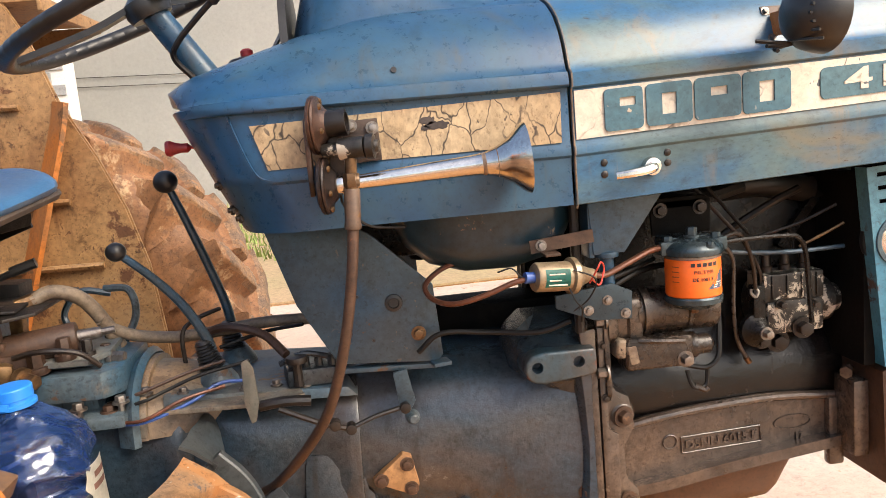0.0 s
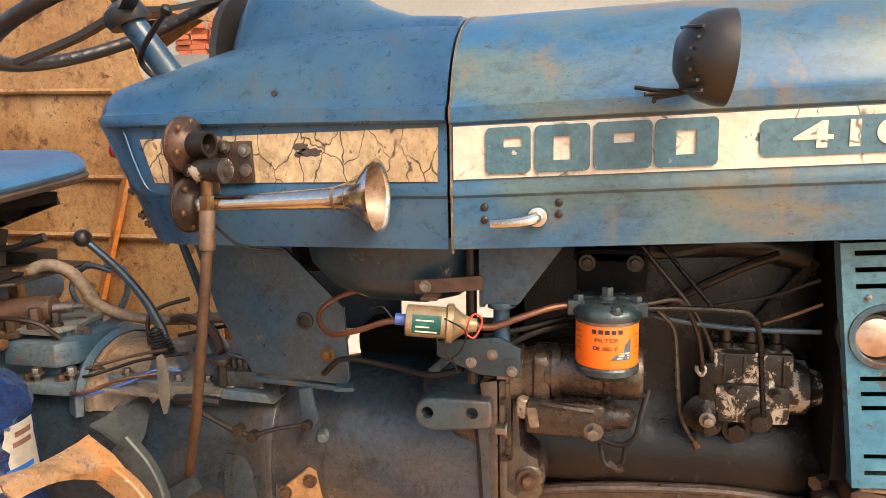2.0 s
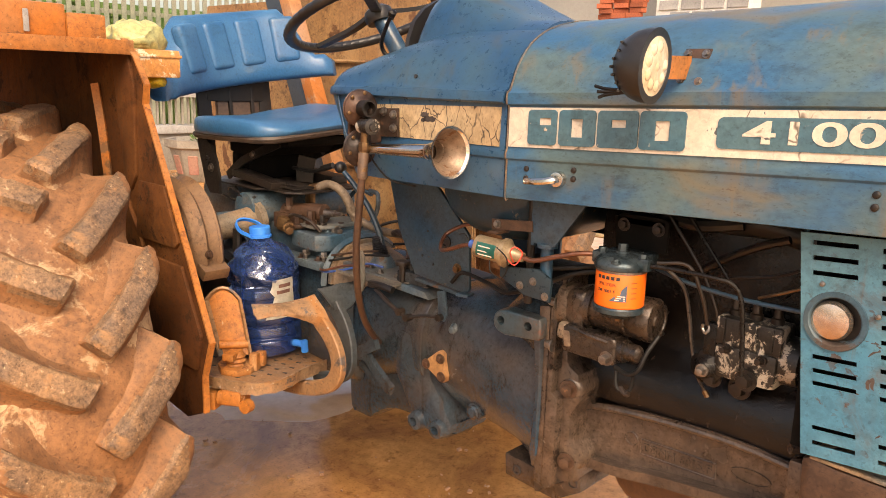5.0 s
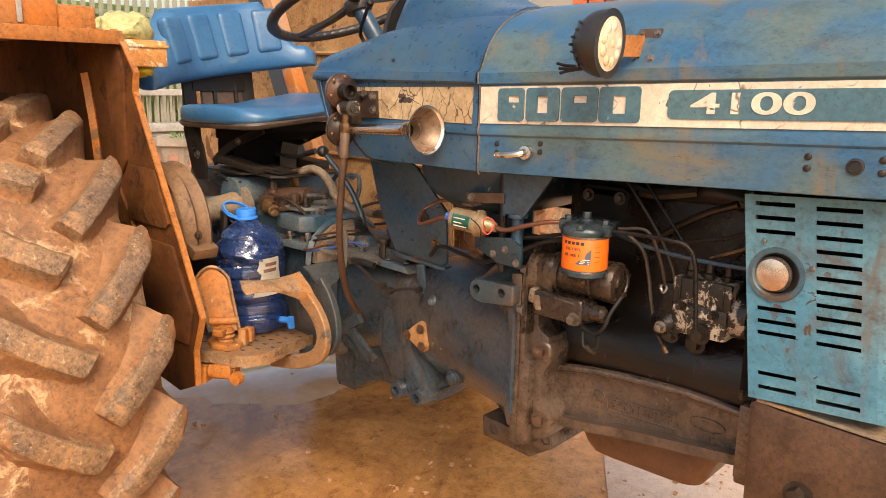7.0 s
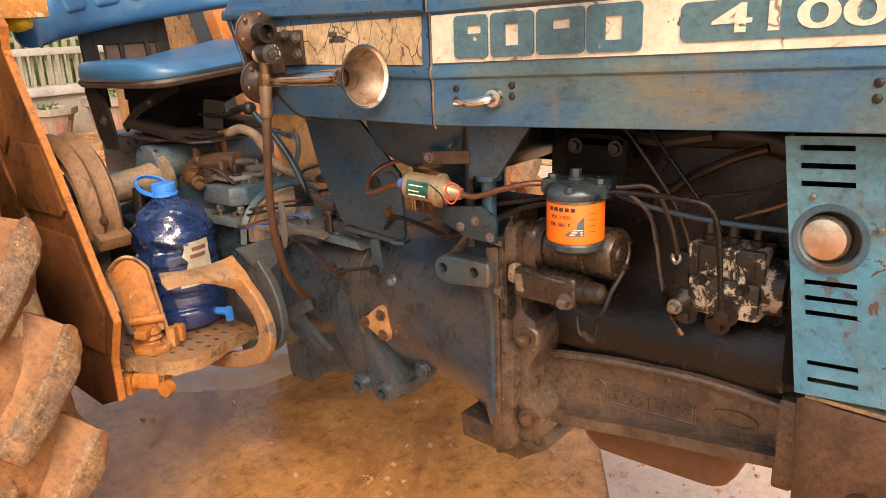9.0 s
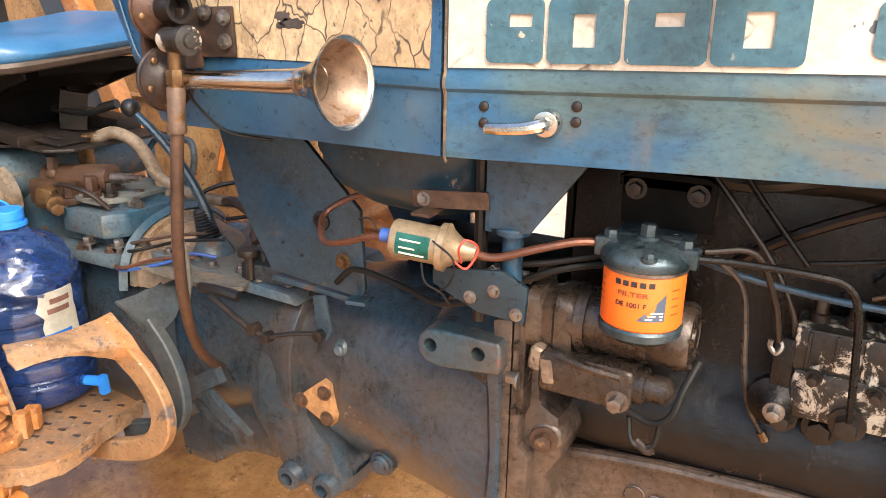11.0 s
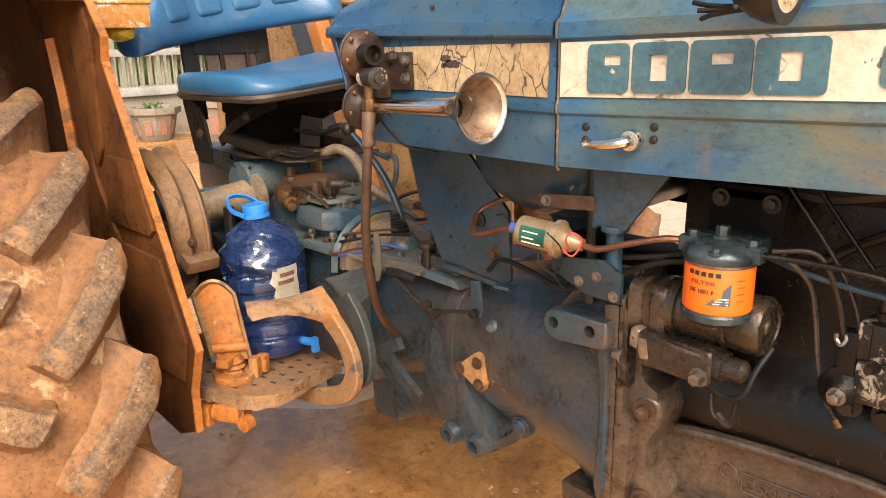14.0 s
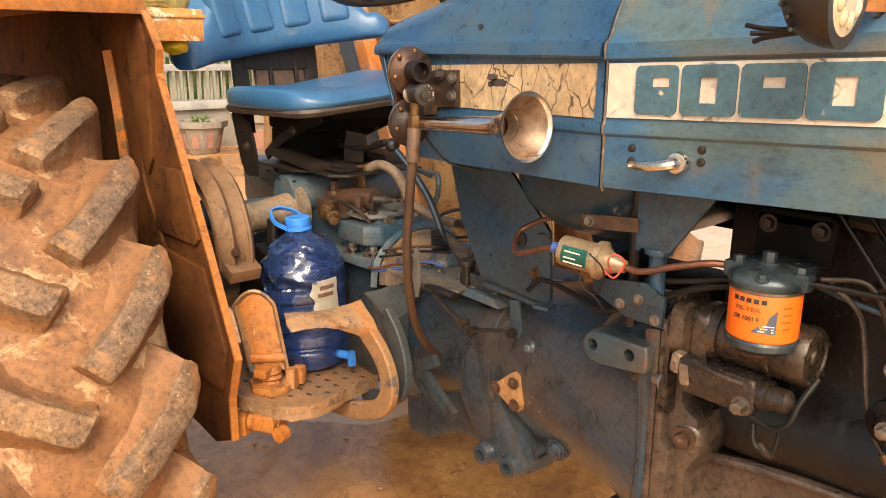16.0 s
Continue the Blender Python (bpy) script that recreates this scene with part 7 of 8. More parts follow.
for x, y, z in ((-0.36, -0.16, 0.853), (-0.385, -0.16, 0.862), (-0.27, -0.145, 0.872)):
    bm = bmesh.new()
    cyl(bm, (x, y - 0.008, z), (x, y + 0.012, z), 0.009, n=10, bev=0.002)
    part("rod_joint", bm, dark_steel, tractor)
bm = bmesh.new()
prism(bm, [(-0.285, 0.93), (-0.262, 0.935), (-0.252, 0.88), (-0.262, 0.862), (-0.278, 0.866)], -0.14, -0.134, bev=0.002)
part("crank_arm", bm, plate_paint, tractor, "small blue-grey crank arm")
bm = bmesh.new()
cyl(bm, (-0.44, -0.1, 0.915), (-0.44, -0.1, 0.96), 0.008, n=10)
cyl(bm, (-0.44, -0.1, 0.955), (-0.44, -0.1, 0.966), 0.018, n=14, bev=0.002)
part("breather_cap", bm, dark_steel, top_cover, "small dark breather cap")

# ---- air horn on the cowl ----
bm = bmesh.new()
lathe(bm, (-0.366, -0.308, 1.334), (-0.334, -0.315, 1.334), [(0, 0.018), (0.002, 0.032), (0.005, 0.0385), (0.0085, 0.039), (0.0095, 0.037), (0.0115, 0.0385), (0.014, 0.0375), (0.016, 0.029), (0.022, 0.0215), (0.026, 0.018)], 36)
horn = part("air_horn", bm, surface("rusty_horn_steel", (0.028, 0.02, 0.018), (0.075, 0.038, 0.025), 14, 0.4, 0.4, 0.3, 100, 0.35, (0.19, 0.085, 0.04), 0.6, 18, (0.14, 0.1, 0.07), 0.6, 24, grime=0.6), tractor, "rusty twin air horn with one chrome trumpet")
horn_rust = horn.data.materials[0]
bm = bmesh.new()
prism(bm, [(-0.3125, 1.345), (-0.328, 1.33), (-0.33, 1.3), (-0.33, 1.26), (-0.318, 1.24), (-0.295, 1.245), (-0.29, 1.3), (-0.296, 1.345)], -0.374, -0.367, "x", 0.002)
part("joining_plate", bm, horn_rust, horn)
bm = bmesh.new()
lathe(bm, (-0.362, -0.312, 1.253), (-0.328, -0.318, 1.253), [(0, 0.018), (0.002, 0.032), (0.005, 0.038), (0.0085, 0.0385), (0.0095, 0.0365), (0.0115, 0.038), (0.014, 0.037), (0.016, 0.027), (0.024, 0.019), (0.026, 0.016)], 36)
part("diaphragm_disc", bm, horn_rust, horn, "rusty round diaphragm disc")
for cz, cx in ((1.334, -0.351), (1.253, -0.348)):
    for k in range(6):
        a = radians(60 * k + 15)
        q = Vector((cx, -0.313 + 0.0325 * math.cos(a), cz + 0.0325 * math.sin(a)))
        bm = bmesh.new()
        lathe(bm, q, q + Vector((1, -0.2, 0)), [(0, 0.0042), (0.003, 0.004), (0.004, 0.002)], 8)
        part("rivet", bm, brass, horn)
bm = bmesh.new()
lathe(bm, (-0.344, -0.314, 1.334), (-0.296, -0.323, 1.336), [(0, 0.018), (0.022, 0.018), (0.028, 0.0175), (0.028, 0.0135), (0.006, 0.0125), (0.006, 0.001)], 22)
part("stub_tube", bm, dark_steel, horn, "empty dark stub where a trumpet is missing")
bm = bmesh.new()
prof = [(0, 0.012), (0.012, 0.0145), (0.02, 0.0115)]
for k in range(14):
    t = k / 13
    prof.append((0.03 + 0.225 * t, 0.0098 + 0.006 * t + 0.030 * max(0, (t - 0.72) / 0.28) ** 2.1))
prof += [(0.259, 0.0475), (0.261, 0.0485), (0.2605, 0.0465), (0.2565, 0.043)]
lathe(bm, (-0.341, -0.316, 1.253), (-0.081, -0.329, 1.267), prof, 36, False)
trumpet = part("trumpet", bm, chrome, horn, "pitted chrome trumpet with a flared mouth")
bm = bmesh.new()
lathe(bm, (-0.341, -0.316, 1.253), (-0.081, -0.329, 1.267), [(0.2566, 0.0431), (0.247, 0.035), (0.233, 0.0255), (0.21, 0.0165), (0.18, 0.012), (0.14, 0.009), (0.14, 0.001)], 36, False)
part("mouth_lining", bm, surface("dull_brown_metal", (0.17, 0.115, 0.08), (0.28, 0.2, 0.145), 20, 0.42, 0.5, 0.2, 90, 0.2, (0.2, 0.1, 0.05), 0.56, 30), horn, "dull brown inside of the trumpet mouth")
bm = bmesh.new()
box(bm, (-0.303, -0.279, 1.308), (0.058, 0.006, 0.058), (0, -2, 0), 0.002)
box(bm, (-0.335, -0.293, 1.30), (0.02, 0.03, 0.07), bev=0.004)
part("horn_bracket", bm, surface("rusty_dark_bracket", (0.03, 0.022, 0.018), (0.06, 0.035, 0.024), 12, 0.45, 0.2, 0.3, 90, 0.3, (0.1, 0.05, 0.03), 0.6, 14), horn, "dark steel mounting bracket")
for x, z in ((-0.283, 1.325), (-0.283, 1.298), (-0.312, 1.33)):
    part("bolt", bolt(bmesh.new(), (x, -0.286, z), (0, -1, 0), 0.0062, 0.005), steel, horn)
bm = bmesh.new()
cyl(bm, (-0.352, -0.318, 1.3), (-0.322, -0.328, 1.3), 0.009, n=14, bev=0.002)
cyl(bm, (-0.33, -0.33, 1.3), (-0.296, -0.338, 1.301), 0.0145, n=20, bev=0.002)
lathe(bm, (-0.296, -0.338, 1.301), (-0.273, -0.343, 1.301), [(0, 0.012), (0.002, 0.0165), (0.012, 0.0165), (0.014, 0.009), (0.018, 0.008), (0.019, 0.003)], 18)
part("air_tee", bm, peeled, horn, "black and pale wrapped air fitting")
bm = bmesh.new()
cyl(bm, (-0.316, -0.333, 1.29), (-0.318, -0.333, 1.262), 0.008, n=12)
cyl(bm, (-0.318, -0.333, 1.268), (-0.3185, -0.333, 1.25), 0.0108, n=6, bev=0.001)
cyl(bm, (-0.3185, -0.333, 1.25), (-0.32, -0.333, 1.21), 0.0088, 0.0098, n=14)
part("hose_fitting", bm, brass, horn, "brass hose union")
bm = bmesh.new()
lathe(bm, (-0.3186, -0.333, 1.248), (-0.3225, -0.333, 1.195), [(0, 0.0095), (0.002, 0.0108), (0.045, 0.0105), (0.05, 0.0118), (0.054, 0.0105)], 16)
part("ferrule", bm, surface("rusty_brown_steel", (0.15, 0.085, 0.05), (0.1, 0.065, 0.045), 14, 0.55, 0.2, 0.2, 90, 0.1), horn, "rusty brown hose ferrule")
bm = bmesh.new()
tube(bm, [(-0.32, -0.333, 1.215), (-0.331, -0.333, 1.13), (-0.352, -0.322, 1.03), (-0.385, -0.287, 0.93), (-0.435, -0.225, 0.845), (-0.485, -0.15, 0.775), (-0.515, -0.105, 0.742), (-0.545, -0.07, 0.725)], 0.0078, 12)
part("air_hose", bm, hose_rubber, tractor, "dusty brown rubber air hose")
bm = bmesh.new()
tube(bm, [(-0.335, -0.3, 1.24), (-0.33, -0.29, 1.22), (-0.3, -0.275, 1.19), (-0.25, -0.25, 1.18)], 0.002, 6)
part("horn_wire", bm, wire_black, tractor)

# ---- steering ----
axis = Vector((-0.37, -0.085, 0.925)).normalized()
base, hub = Vector((-0.515, 0.0, 1.395)), Vector((-0.618, -0.03, 1.555))
bm = bmesh.new()
lathe(bm, base, hub, [(0, 0.03), (0.02, 0.024), (0.14, 0.022), (0.185, 0.022)], 20)
column = part("steering_column", bm, cowl_paint, tractor, "blue steering column")
bm = bmesh.new()
lathe(bm, hub - axis * 0.025, hub + axis, [(0, 0.034), (0.012, 0.038), (0.03, 0.034), (0.04, 0.02)], 20)
wheel = part("steering_wheel", bm, black_rubber, tractor, "worn black steering wheel with three spokes")
e1 = axis.cross(Vector((1, 0, 0))).normalized()
e2 = axis.cross(e1)
bm = bmesh.new()
N, M, RW = 110, 12, 0.226
rings = []
for k in range(N):
    a = 2 * math.pi * k / N
    d = e1 * math.cos(a) + e2 * math.sin(a)
    rings.append([hub + d * (RW + (0.0115 + 0.004 * (k % 2)) * math.cos(2 * math.pi * j / M)) + axis * (0.0125 * math.sin(2 * math.pi * j / M)) for j in range(M)])
made = [[bm.verts.new(p) for p in r] for r in rings]
bridge(bm, made + [made[0]], True)
part("rim", bm, black_rubber, wheel, "ribbed black rim")
for a in (100, 222, 340):
    d = e1 * math.cos(radians(a)) + e2 * math.sin(radians(a))
    bm = bmesh.new()
    strap(bm, [hub + d * 0.02, hub + d * 0.1 - axis * 0.006, hub + d * RW], 0.026, 0.01, 3)
    part("spoke", bm, black_rubber, wheel)
bm = bmesh.new()
tube(bm, [(-0.55, -0.03, 1.425), (-0.58, -0.045, 1.462), (-0.57, -0.06, 1.485), (-0.53, -0.08, 1.52), (-0.505, -0.09, 1.54)], 0.005, 9)
lathe(bm, (-0.507, -0.089, 1.538), (-0.494, -0.094, 1.552), [(0, 0.006), (0.004, 0.0095), (0.014, 0.0095), (0.018, 0.004)], 12)
part("throttle_lever", bm, dark_steel, tractor, "bent dark hand throttle lever")

# ---- seat ----
def cushion(rx, ry, top, low, cx, cy, crown, n=44, p=5.0, sag=0.0):
    """A padded slab with round edges."""
    rings = []
    for s, h in ((0.80, 0.0), (0.93, 0.0), (0.985, 0.12), (1.0, 0.35), (0.995, 0.6), (0.965, 0.8), (0.9, 0.93), (0.75, 1.0), (0.5, 1.0), (0.25, 1.0), (0.05, 1.0)):
        r = []
        for k in range(n):
            t = 2 * math.pi * k / n
            c, q = math.cos(t), math.sin(t)
            x, y = s * rx * math.copysign(abs(c) ** (2 / p), c), s * ry * math.copysign(abs(q) ** (2 / p), q)
            z = low + (top - low) * h + (crown * (abs(y / ry) ** 2.5) - sag * max(0, x / rx) ** 3) * (h > 0.5) * (1.0 if s > 0.3 else 1)
            r.append((cx + x, cy + y, z))
        rings.append(r)
    return rings


SCX, SCY = -1.066, 0.0
bm = bmesh.new()
rings = cushion(0.215, 0.21, 1.282, 1.242, SCX, SCY, 0.02, sag=0.014)
loft(bm, [[(x, y, z + 0.02 * (x - SCX) + 0.09 * (y - SCY)) for x, y, z in r] for r in rings])
for v in bm.verts:
    if v.co.z > 1.262:
        v.co.z += 0.007 * noise.noise(Vector((v.co.x * 9, v.co.y * 9, 2))) - 0.006 * math.exp(-((v.co.y - SCY + 0.02) / 0.03) ** 2)
seat = part("driver_seat", bm, vinyl, tractor, "blue vinyl driver's seat with a low backrest", 60)
bm = bmesh.new()
loft(bm, [[(SCX + a, SCY + b, z + 0.02 * a + 0.09 * b) for a, b in rounded(0.42 * s, 0.405 * s, 0.06, 6)] for z, s in ((1.226, 0.9), (1.231, 0.975), (1.24, 1.0), (1.247, 0.992))])
part("seat_shell", bm, piping_tan, seat, "dirty tan seat edging")
# backrest: wrapped round, with padded flutes
bm = bmesh.new()
rings = []
for k in range(25):
    w = -1 + k / 12
    ang = radians(56) * w
    px, py = -1.34 + 0.345 * (1 - math.cos(ang)), SCY - 0.015 + 0.305 * math.sin(ang) / math.sin(radians(56))
    d = Vector((math.cos(ang * 0.9), -math.sin(ang * 0.9), 0))
    tall = 0.112 * (1 - 0.68 * min(1, max(0, (abs(w) - 0.5) / 0.3)) ** 1.3) * (1 if abs(w) < 0.99 else 0.7)
    cz = 1.325 + tall + 0.14 * (py + 0.25)
    thick = 0.046 * (1 if abs(w) < 0.97 else 0.6)
    rings.append([Vector((px, py, cz)) + d * (thick * math.copysign(abs(math.cos(t)) ** 0.7, math.cos(t))) + Vector((-0.22, 0, 1)) * (tall * math.copysign(abs(math.sin(t)) ** 0.55, math.sin(t))) for t in [2 * math.pi * j / 28 for j in range(28)]])
loft(bm, rings)
part("backrest", bm, vinyl, seat, "curved blue vinyl backrest with padded flutes", 60)
for k in range(4):
    w = -0.48 + 0.32 * k
    ang = radians(56) * w
    px, py = -1.34 + 0.345 * (1 - math.cos(ang)) + 0.046, SCY - 0.015 + 0.305 * math.sin(ang) / math.sin(radians(56))
    bm = bmesh.new()
    box(bm, (px - 0.014, py, 1.452 + 0.14 * (py + 0.25)), (0.04, 0.086, 0.145), (8, -12, -math.degrees(ang) * 0.9), 0.019, 5)
    part("back_flute", bm, vinyl, seat, sharp=60)
bm = bmesh.new()
box(bm, (-1.34, -0.1, 1.3), (0.012, 0.045, 0.32), (0, -8, 0), 0.002)
box(bm, (-1.34, 0.12, 1.3), (0.012, 0.045, 0.32), (0, -8, 0), 0.002)
box(bm, (-1.345, 0.01, 1.36), (0.01, 0.2, 0.1), (0, -8, 0), 0.002)
part("back_bracket", bm, seat_steel, seat, "dark steel backrest brackets")
cheek_poly = [(-1.255, 1.2), (-1.245, 1.214), (-1.215, 1.216), (-1.178, 1.19), (-1.152, 1.15), (-1.138, 1.1), (-1.138, 1.052), (-1.19, 1.05), (-1.215, 1.08)]
part("side_cheek", holed(cheek_poly, [(-1.185, 1.15, 0.005), (-1.2, 1.16, 0.005), (-1.192, 1.135, 0.005), (-1.205, 1.145, 0.005)], -0.176, -0.168, 8), seat_steel, seat, "dark perforated side cheek plate")
part("cheek_bolt", bolt(bmesh.new(), (-1.178, -0.176, 1.125), (0, -1, 0), 0.009, 0.006), steel, seat)
bm = bmesh.new()
prism(bm, [(-1.27, 1.21), (-1.2, 1.22), (-1.15, 1.17), (-1.14, 1.1), (-1.16, 1.06), (-1.23, 1.05), (-1.26, 1.1)], 0.165, 0.173, bev=0.002)
part("side_cheek", bm, seat_steel, seat, "dark perforated side cheek plate")
bm = bmesh.new()
prism(bm, [(-1.2, 1.224), (-0.9, 1.23), (-0.905, 1.206), (-0.97, 1.196), (-1.0, 1.172), (-1.12, 1.16), (-1.2, 1.17)], -0.1, 0.12, bev=0.006)
box(bm, (-1.145, SCY, 1.13), (0.09, 0.2, 0.08), bev=0.008)
part("suspension_box", bm, shade_black_iron, seat, "black seat suspension box")
for y in (-0.125, 0.125):
    bm = bmesh.new()
    strap(bm, [(-1.17, y, 1.1), (-1.09, y, 1.15), (-0.98, y, 1.19), (-0.91, y, 1.214)], 0.008, 0.024, 2)
    part("scissor_arm", bm, seat_steel, seat, "worn black scissor arm")
    part("arm_bolt", bolt(bmesh.new(), (-1.03, y - 0.005, 1.173), (0, -1, 0), 0.008, 0.006), steel, seat)
bm = bmesh.new()
strap(bm, [(-0.99, 0.02, 1.09), (-0.985, 0.02, 1.13), (-0.975, 0.02, 1.165)], 0.05, 0.007, 2)
part("support_plate", bm, dark_steel, seat, "bare steel support plate")
bm = bmesh.new()
prism(bm, [(-1.2, -0.15), (-0.99, -0.155), (-0.95, -0.125), (-0.87, -0.135), (-0.835, -0.1), (-0.84, 0.12), (-1.2, 0.15)], 1.079, 1.085, "z", 0.002)
base = part("seat_base", bm, seat_steel, seat, "rusty dark steel seat base plate")
for c, s, r in (((-1.02, -0.12, 1.105), (0.2, 0.05, 0.02), (0, 6, 0)), ((-1.05, 0.1, 1.1), (0.25, 0.06, 0.03), (0, 3, 0)), ((-0.93, -0.07, 1.094), (0.13, 0.09, 0.006), (0, 4, 6))):
    bm = bmesh.new()
    box(bm, c, s, r, 0.003)
    part("slide_rail", bm, seat_steel, seat, "bent rusty slide rail")
for x in (-0.9, -0.95):
    bm = bmesh.new()
    box(bm, (x, -0.09, 1.0985), (0.03, 0.012, 0.0015), (0, 4, 0))
    part("base_slot", bm, print_black, seat)
bm = bmesh.new()
box(bm, (-1.345, 0.03, 1.3), (0.012, 0.17, 0.2), (0, -8, 0), 0.012)
back_plate = part("back_plate", bm, surface("brown_pressed_plate", (0.07, 0.045, 0.033), (0.11, 0.07, 0.05), 8, 0.5, 0.1, 0.2, 80, 0.2), seat, "rusty brown pressed back plate")
for y in (-0.01, 0.07):
    bm = bmesh.new()
    box(bm, (-1.337, y, 1.3), (0.012, 0.014, 0.13), (0, -8, 0), 0.005)
    part("pressed_slot", bm, seat_steel, back_plate)
for pts, r in (([(-1.16, -0.13, 1.06), (-1.1, -0.16, 1.075), (-1.03, -0.15, 1.05), (-0.98, -0.16, 1.06)], 0.004), ([(-1.18, -0.14, 1.04), (-1.12, -0.17, 1.05), (-1.06, -0.15, 1.03), (-1.0, -0.17, 1.02)], 0.003), ([(-1.14, -0.12, 1.07), (-1.08, -0.14, 1.04), (-1.04, -0.17, 1.06), (-0.99, -0.14, 1.03)], 0.003)):
    part("loose_wire", tube(bmesh.new(), pts, r, 6), wire_black, seat)
bm = bmesh.new()
tube(bm, [(-1.02, 0.0, 1.13), (-0.95, 0.02, 1.125), (-0.9, 0.03, 1.14)], 0.006, 8)
cyl(bm, (-0.915, 0.027, 1.136), (-0.875, 0.035, 1.148), 0.009, n=10)
part("adjust_lever", bm, black_rubber, seat, "black seat adjusting lever")

# ---- fenders ----
FRONT_EDGE = [(-1.04, 1.472), (-0.985, 1.43), (-0.932, 1.365), (-0.942, 1.318), (-0.765, 0.978), (-0.672, 0.785), (-0.708, 0.69), (-0.708, 0.60)]


def fender(sgn, y0, m, label, edge, top, edge_m=None):
    """An upright inner sheet, a flat top over the tyre, an edge angle and a rib."""
    b = bmesh.new()
    back = [(edge[-1][0] - 0.09, edge[-1][1] - 0.04), (-1.3, 0.62), (-2.5, 0.8), (-2.5, top - 0.003), (edge[0][0], top - 0.003)]
    prism(b, edge + back, y0 - 0.003, y0 + 0.003)
    f = part("fender", b, m, tractor, label)
    b = bmesh.new()
    for (xa, za), (xb, zb) in zip(edge, edge[1:]):
        loft(b, [[(x - 0.002, y0 + 0.004, z), (x + 0.004, y0 + 0.004, z), (x + 0.004, y0 + sgn * 0.011, z), (x - 0.002, y0 + sgn * 0.011, z)] for x, z in ((xa, za), (xb, zb))])
    part("edge_angle", b, edge_m or m, f, "turned front edge")
    b = bmesh.new()
    prism(b, [(-0.998, top - 0.01), (-2.5, top - 0.01), (-2.5, top), (-0.998, top)], min(y0, y0 + sgn * 0.44), max(y0, y0 + sgn * 0.44), bev=0.002)
    box(b, (-1.0, y0 + sgn * 0.22, top - 0.015), (0.01, 0.44, 0.034), bev=0.002)
    part("fender_top", b, edge_m or m, f, "flat fender top with a turned lip")
    b = bmesh.new()
    prism(b, [(-1.03, top - 0.012), (-2.5, top - 0.012), (-2.5, top - 0.3), (-1.3, top - 0.16)], y0 + sgn * 0.436, y0 + sgn * 0.442)
    part("fender_skirt", b, m, f, "outer fender skirt")
    b = bmesh.new()
    strap(b, [(-1.2, y0 + sgn * 0.012, 1.36), (-1.17, y0 + sgn * 0.012, 1.24), (-1.15, y0 + sgn * 0.012, 1.1)], 0.02, 0.012, 2)
    part("rib", b, bright_orange, f, "orange upright rib")
    b = bmesh.new()
    tube(b, [(-1.02, y0 + sgn * 0.004, 1.3), (-1.06, y0 + sgn * 0.006, 1.1), (-0.98, y0 + sgn * 0.005, 0.95), (-0.9, y0 + sgn * 0.004, 0.7)], 0.006, 6)
    part("swage_bead", b, m, f)
    return f


right_fender = fender(-1, -0.48, shaded_rust_panel, "rusty orange-brown rear fender over the tyre, wheel-well shade in its colour", FRONT_EDGE, 1.465, orange_steel)
for poly in ([(-0.985, 1.13), (-0.86, 1.13), (-0.80, 1.0), (-0.815, 0.985), (-1.0, 0.985), (-1.01, 1.0)], [(-1.0, 0.95), (-0.79, 0.945), (-0.71, 0.79), (-0.735, 0.7), (-0.98, 0.7)], [(-1.02, 1.45), (-0.985, 1.36), (-1.0, 1.14), (-1.03, 1.1), (-1.06, 1.14), (-1.1, 1.45)]):
    bm = bmesh.new()
    prism(bm, poly, -0.492, -0.482, bev=0.004)
    part("pressed_panel", bm, shaded_rust_panel, right_fender)
left_fender = fender(1, 0.6, ochre_steel, "ochre rusty rear fender on the far side", [(-1.09, 1.70), (-1.041, 1.605), (-0.996, 1.462), (-0.925, 1.318), (-0.875, 1.19), (-0.84, 1.05), (-0.822, 0.86), (-0.815, 0.72)], 1.7)
for z0 in (1.45, 1.22, 1.06):
    bm = bmesh.new()
    tube(bm, [(-1.9, 0.588, z0 + 0.01), (-1.4, 0.588, z0 + 0.006), (-0.85 - 0.35 * (z0 - 0.8), 0.588, z0)], 0.008, 6, 2)
    part("pressed_bead", bm, ochre_steel, left_fender)
bm = bmesh.new()
strap(bm, [(-0.985, 0.585, 1.455), (-1.0, 0.583, 1.39), (-1.045, 0.58, 1.25), (-1.095, 0.58, 1.1), (-1.16, 0.58, 0.9)], 0.012, 0.072, 5)
part("brace", bm, bright_orange, left_fender, "curved orange fender brace")
bm = bmesh.new()
box(bm, (-1.535, 0.47, 1.2), (0.11, 0.05, 1.25), (0, -24, 0), 0.008)
roll = part("frame_post", bm, surface("dark_blue_grey_steel", (0.035, 0.05, 0.07), (0.05, 0.06, 0.075), 8, 0.5, 0.1, 0.15, 80, 0.1), left_fender, "dark blue-grey steel post")
bm = bmesh.new()
box(bm, (-1.462, 0.466, 1.2), (0.055, 0.056, 1.25), (0, -24, 0), 0.004)
part("post_edge", bm, surface("pale_tan_paint", (0.34, 0.2, 0.12), (0.42, 0.17, 0.05), 2.5, 0.55, 0, 0.12, 60, 0.1, (0.42, 0.14, 0.03), 0.56, 3), left_fender, "tan painted post edge")
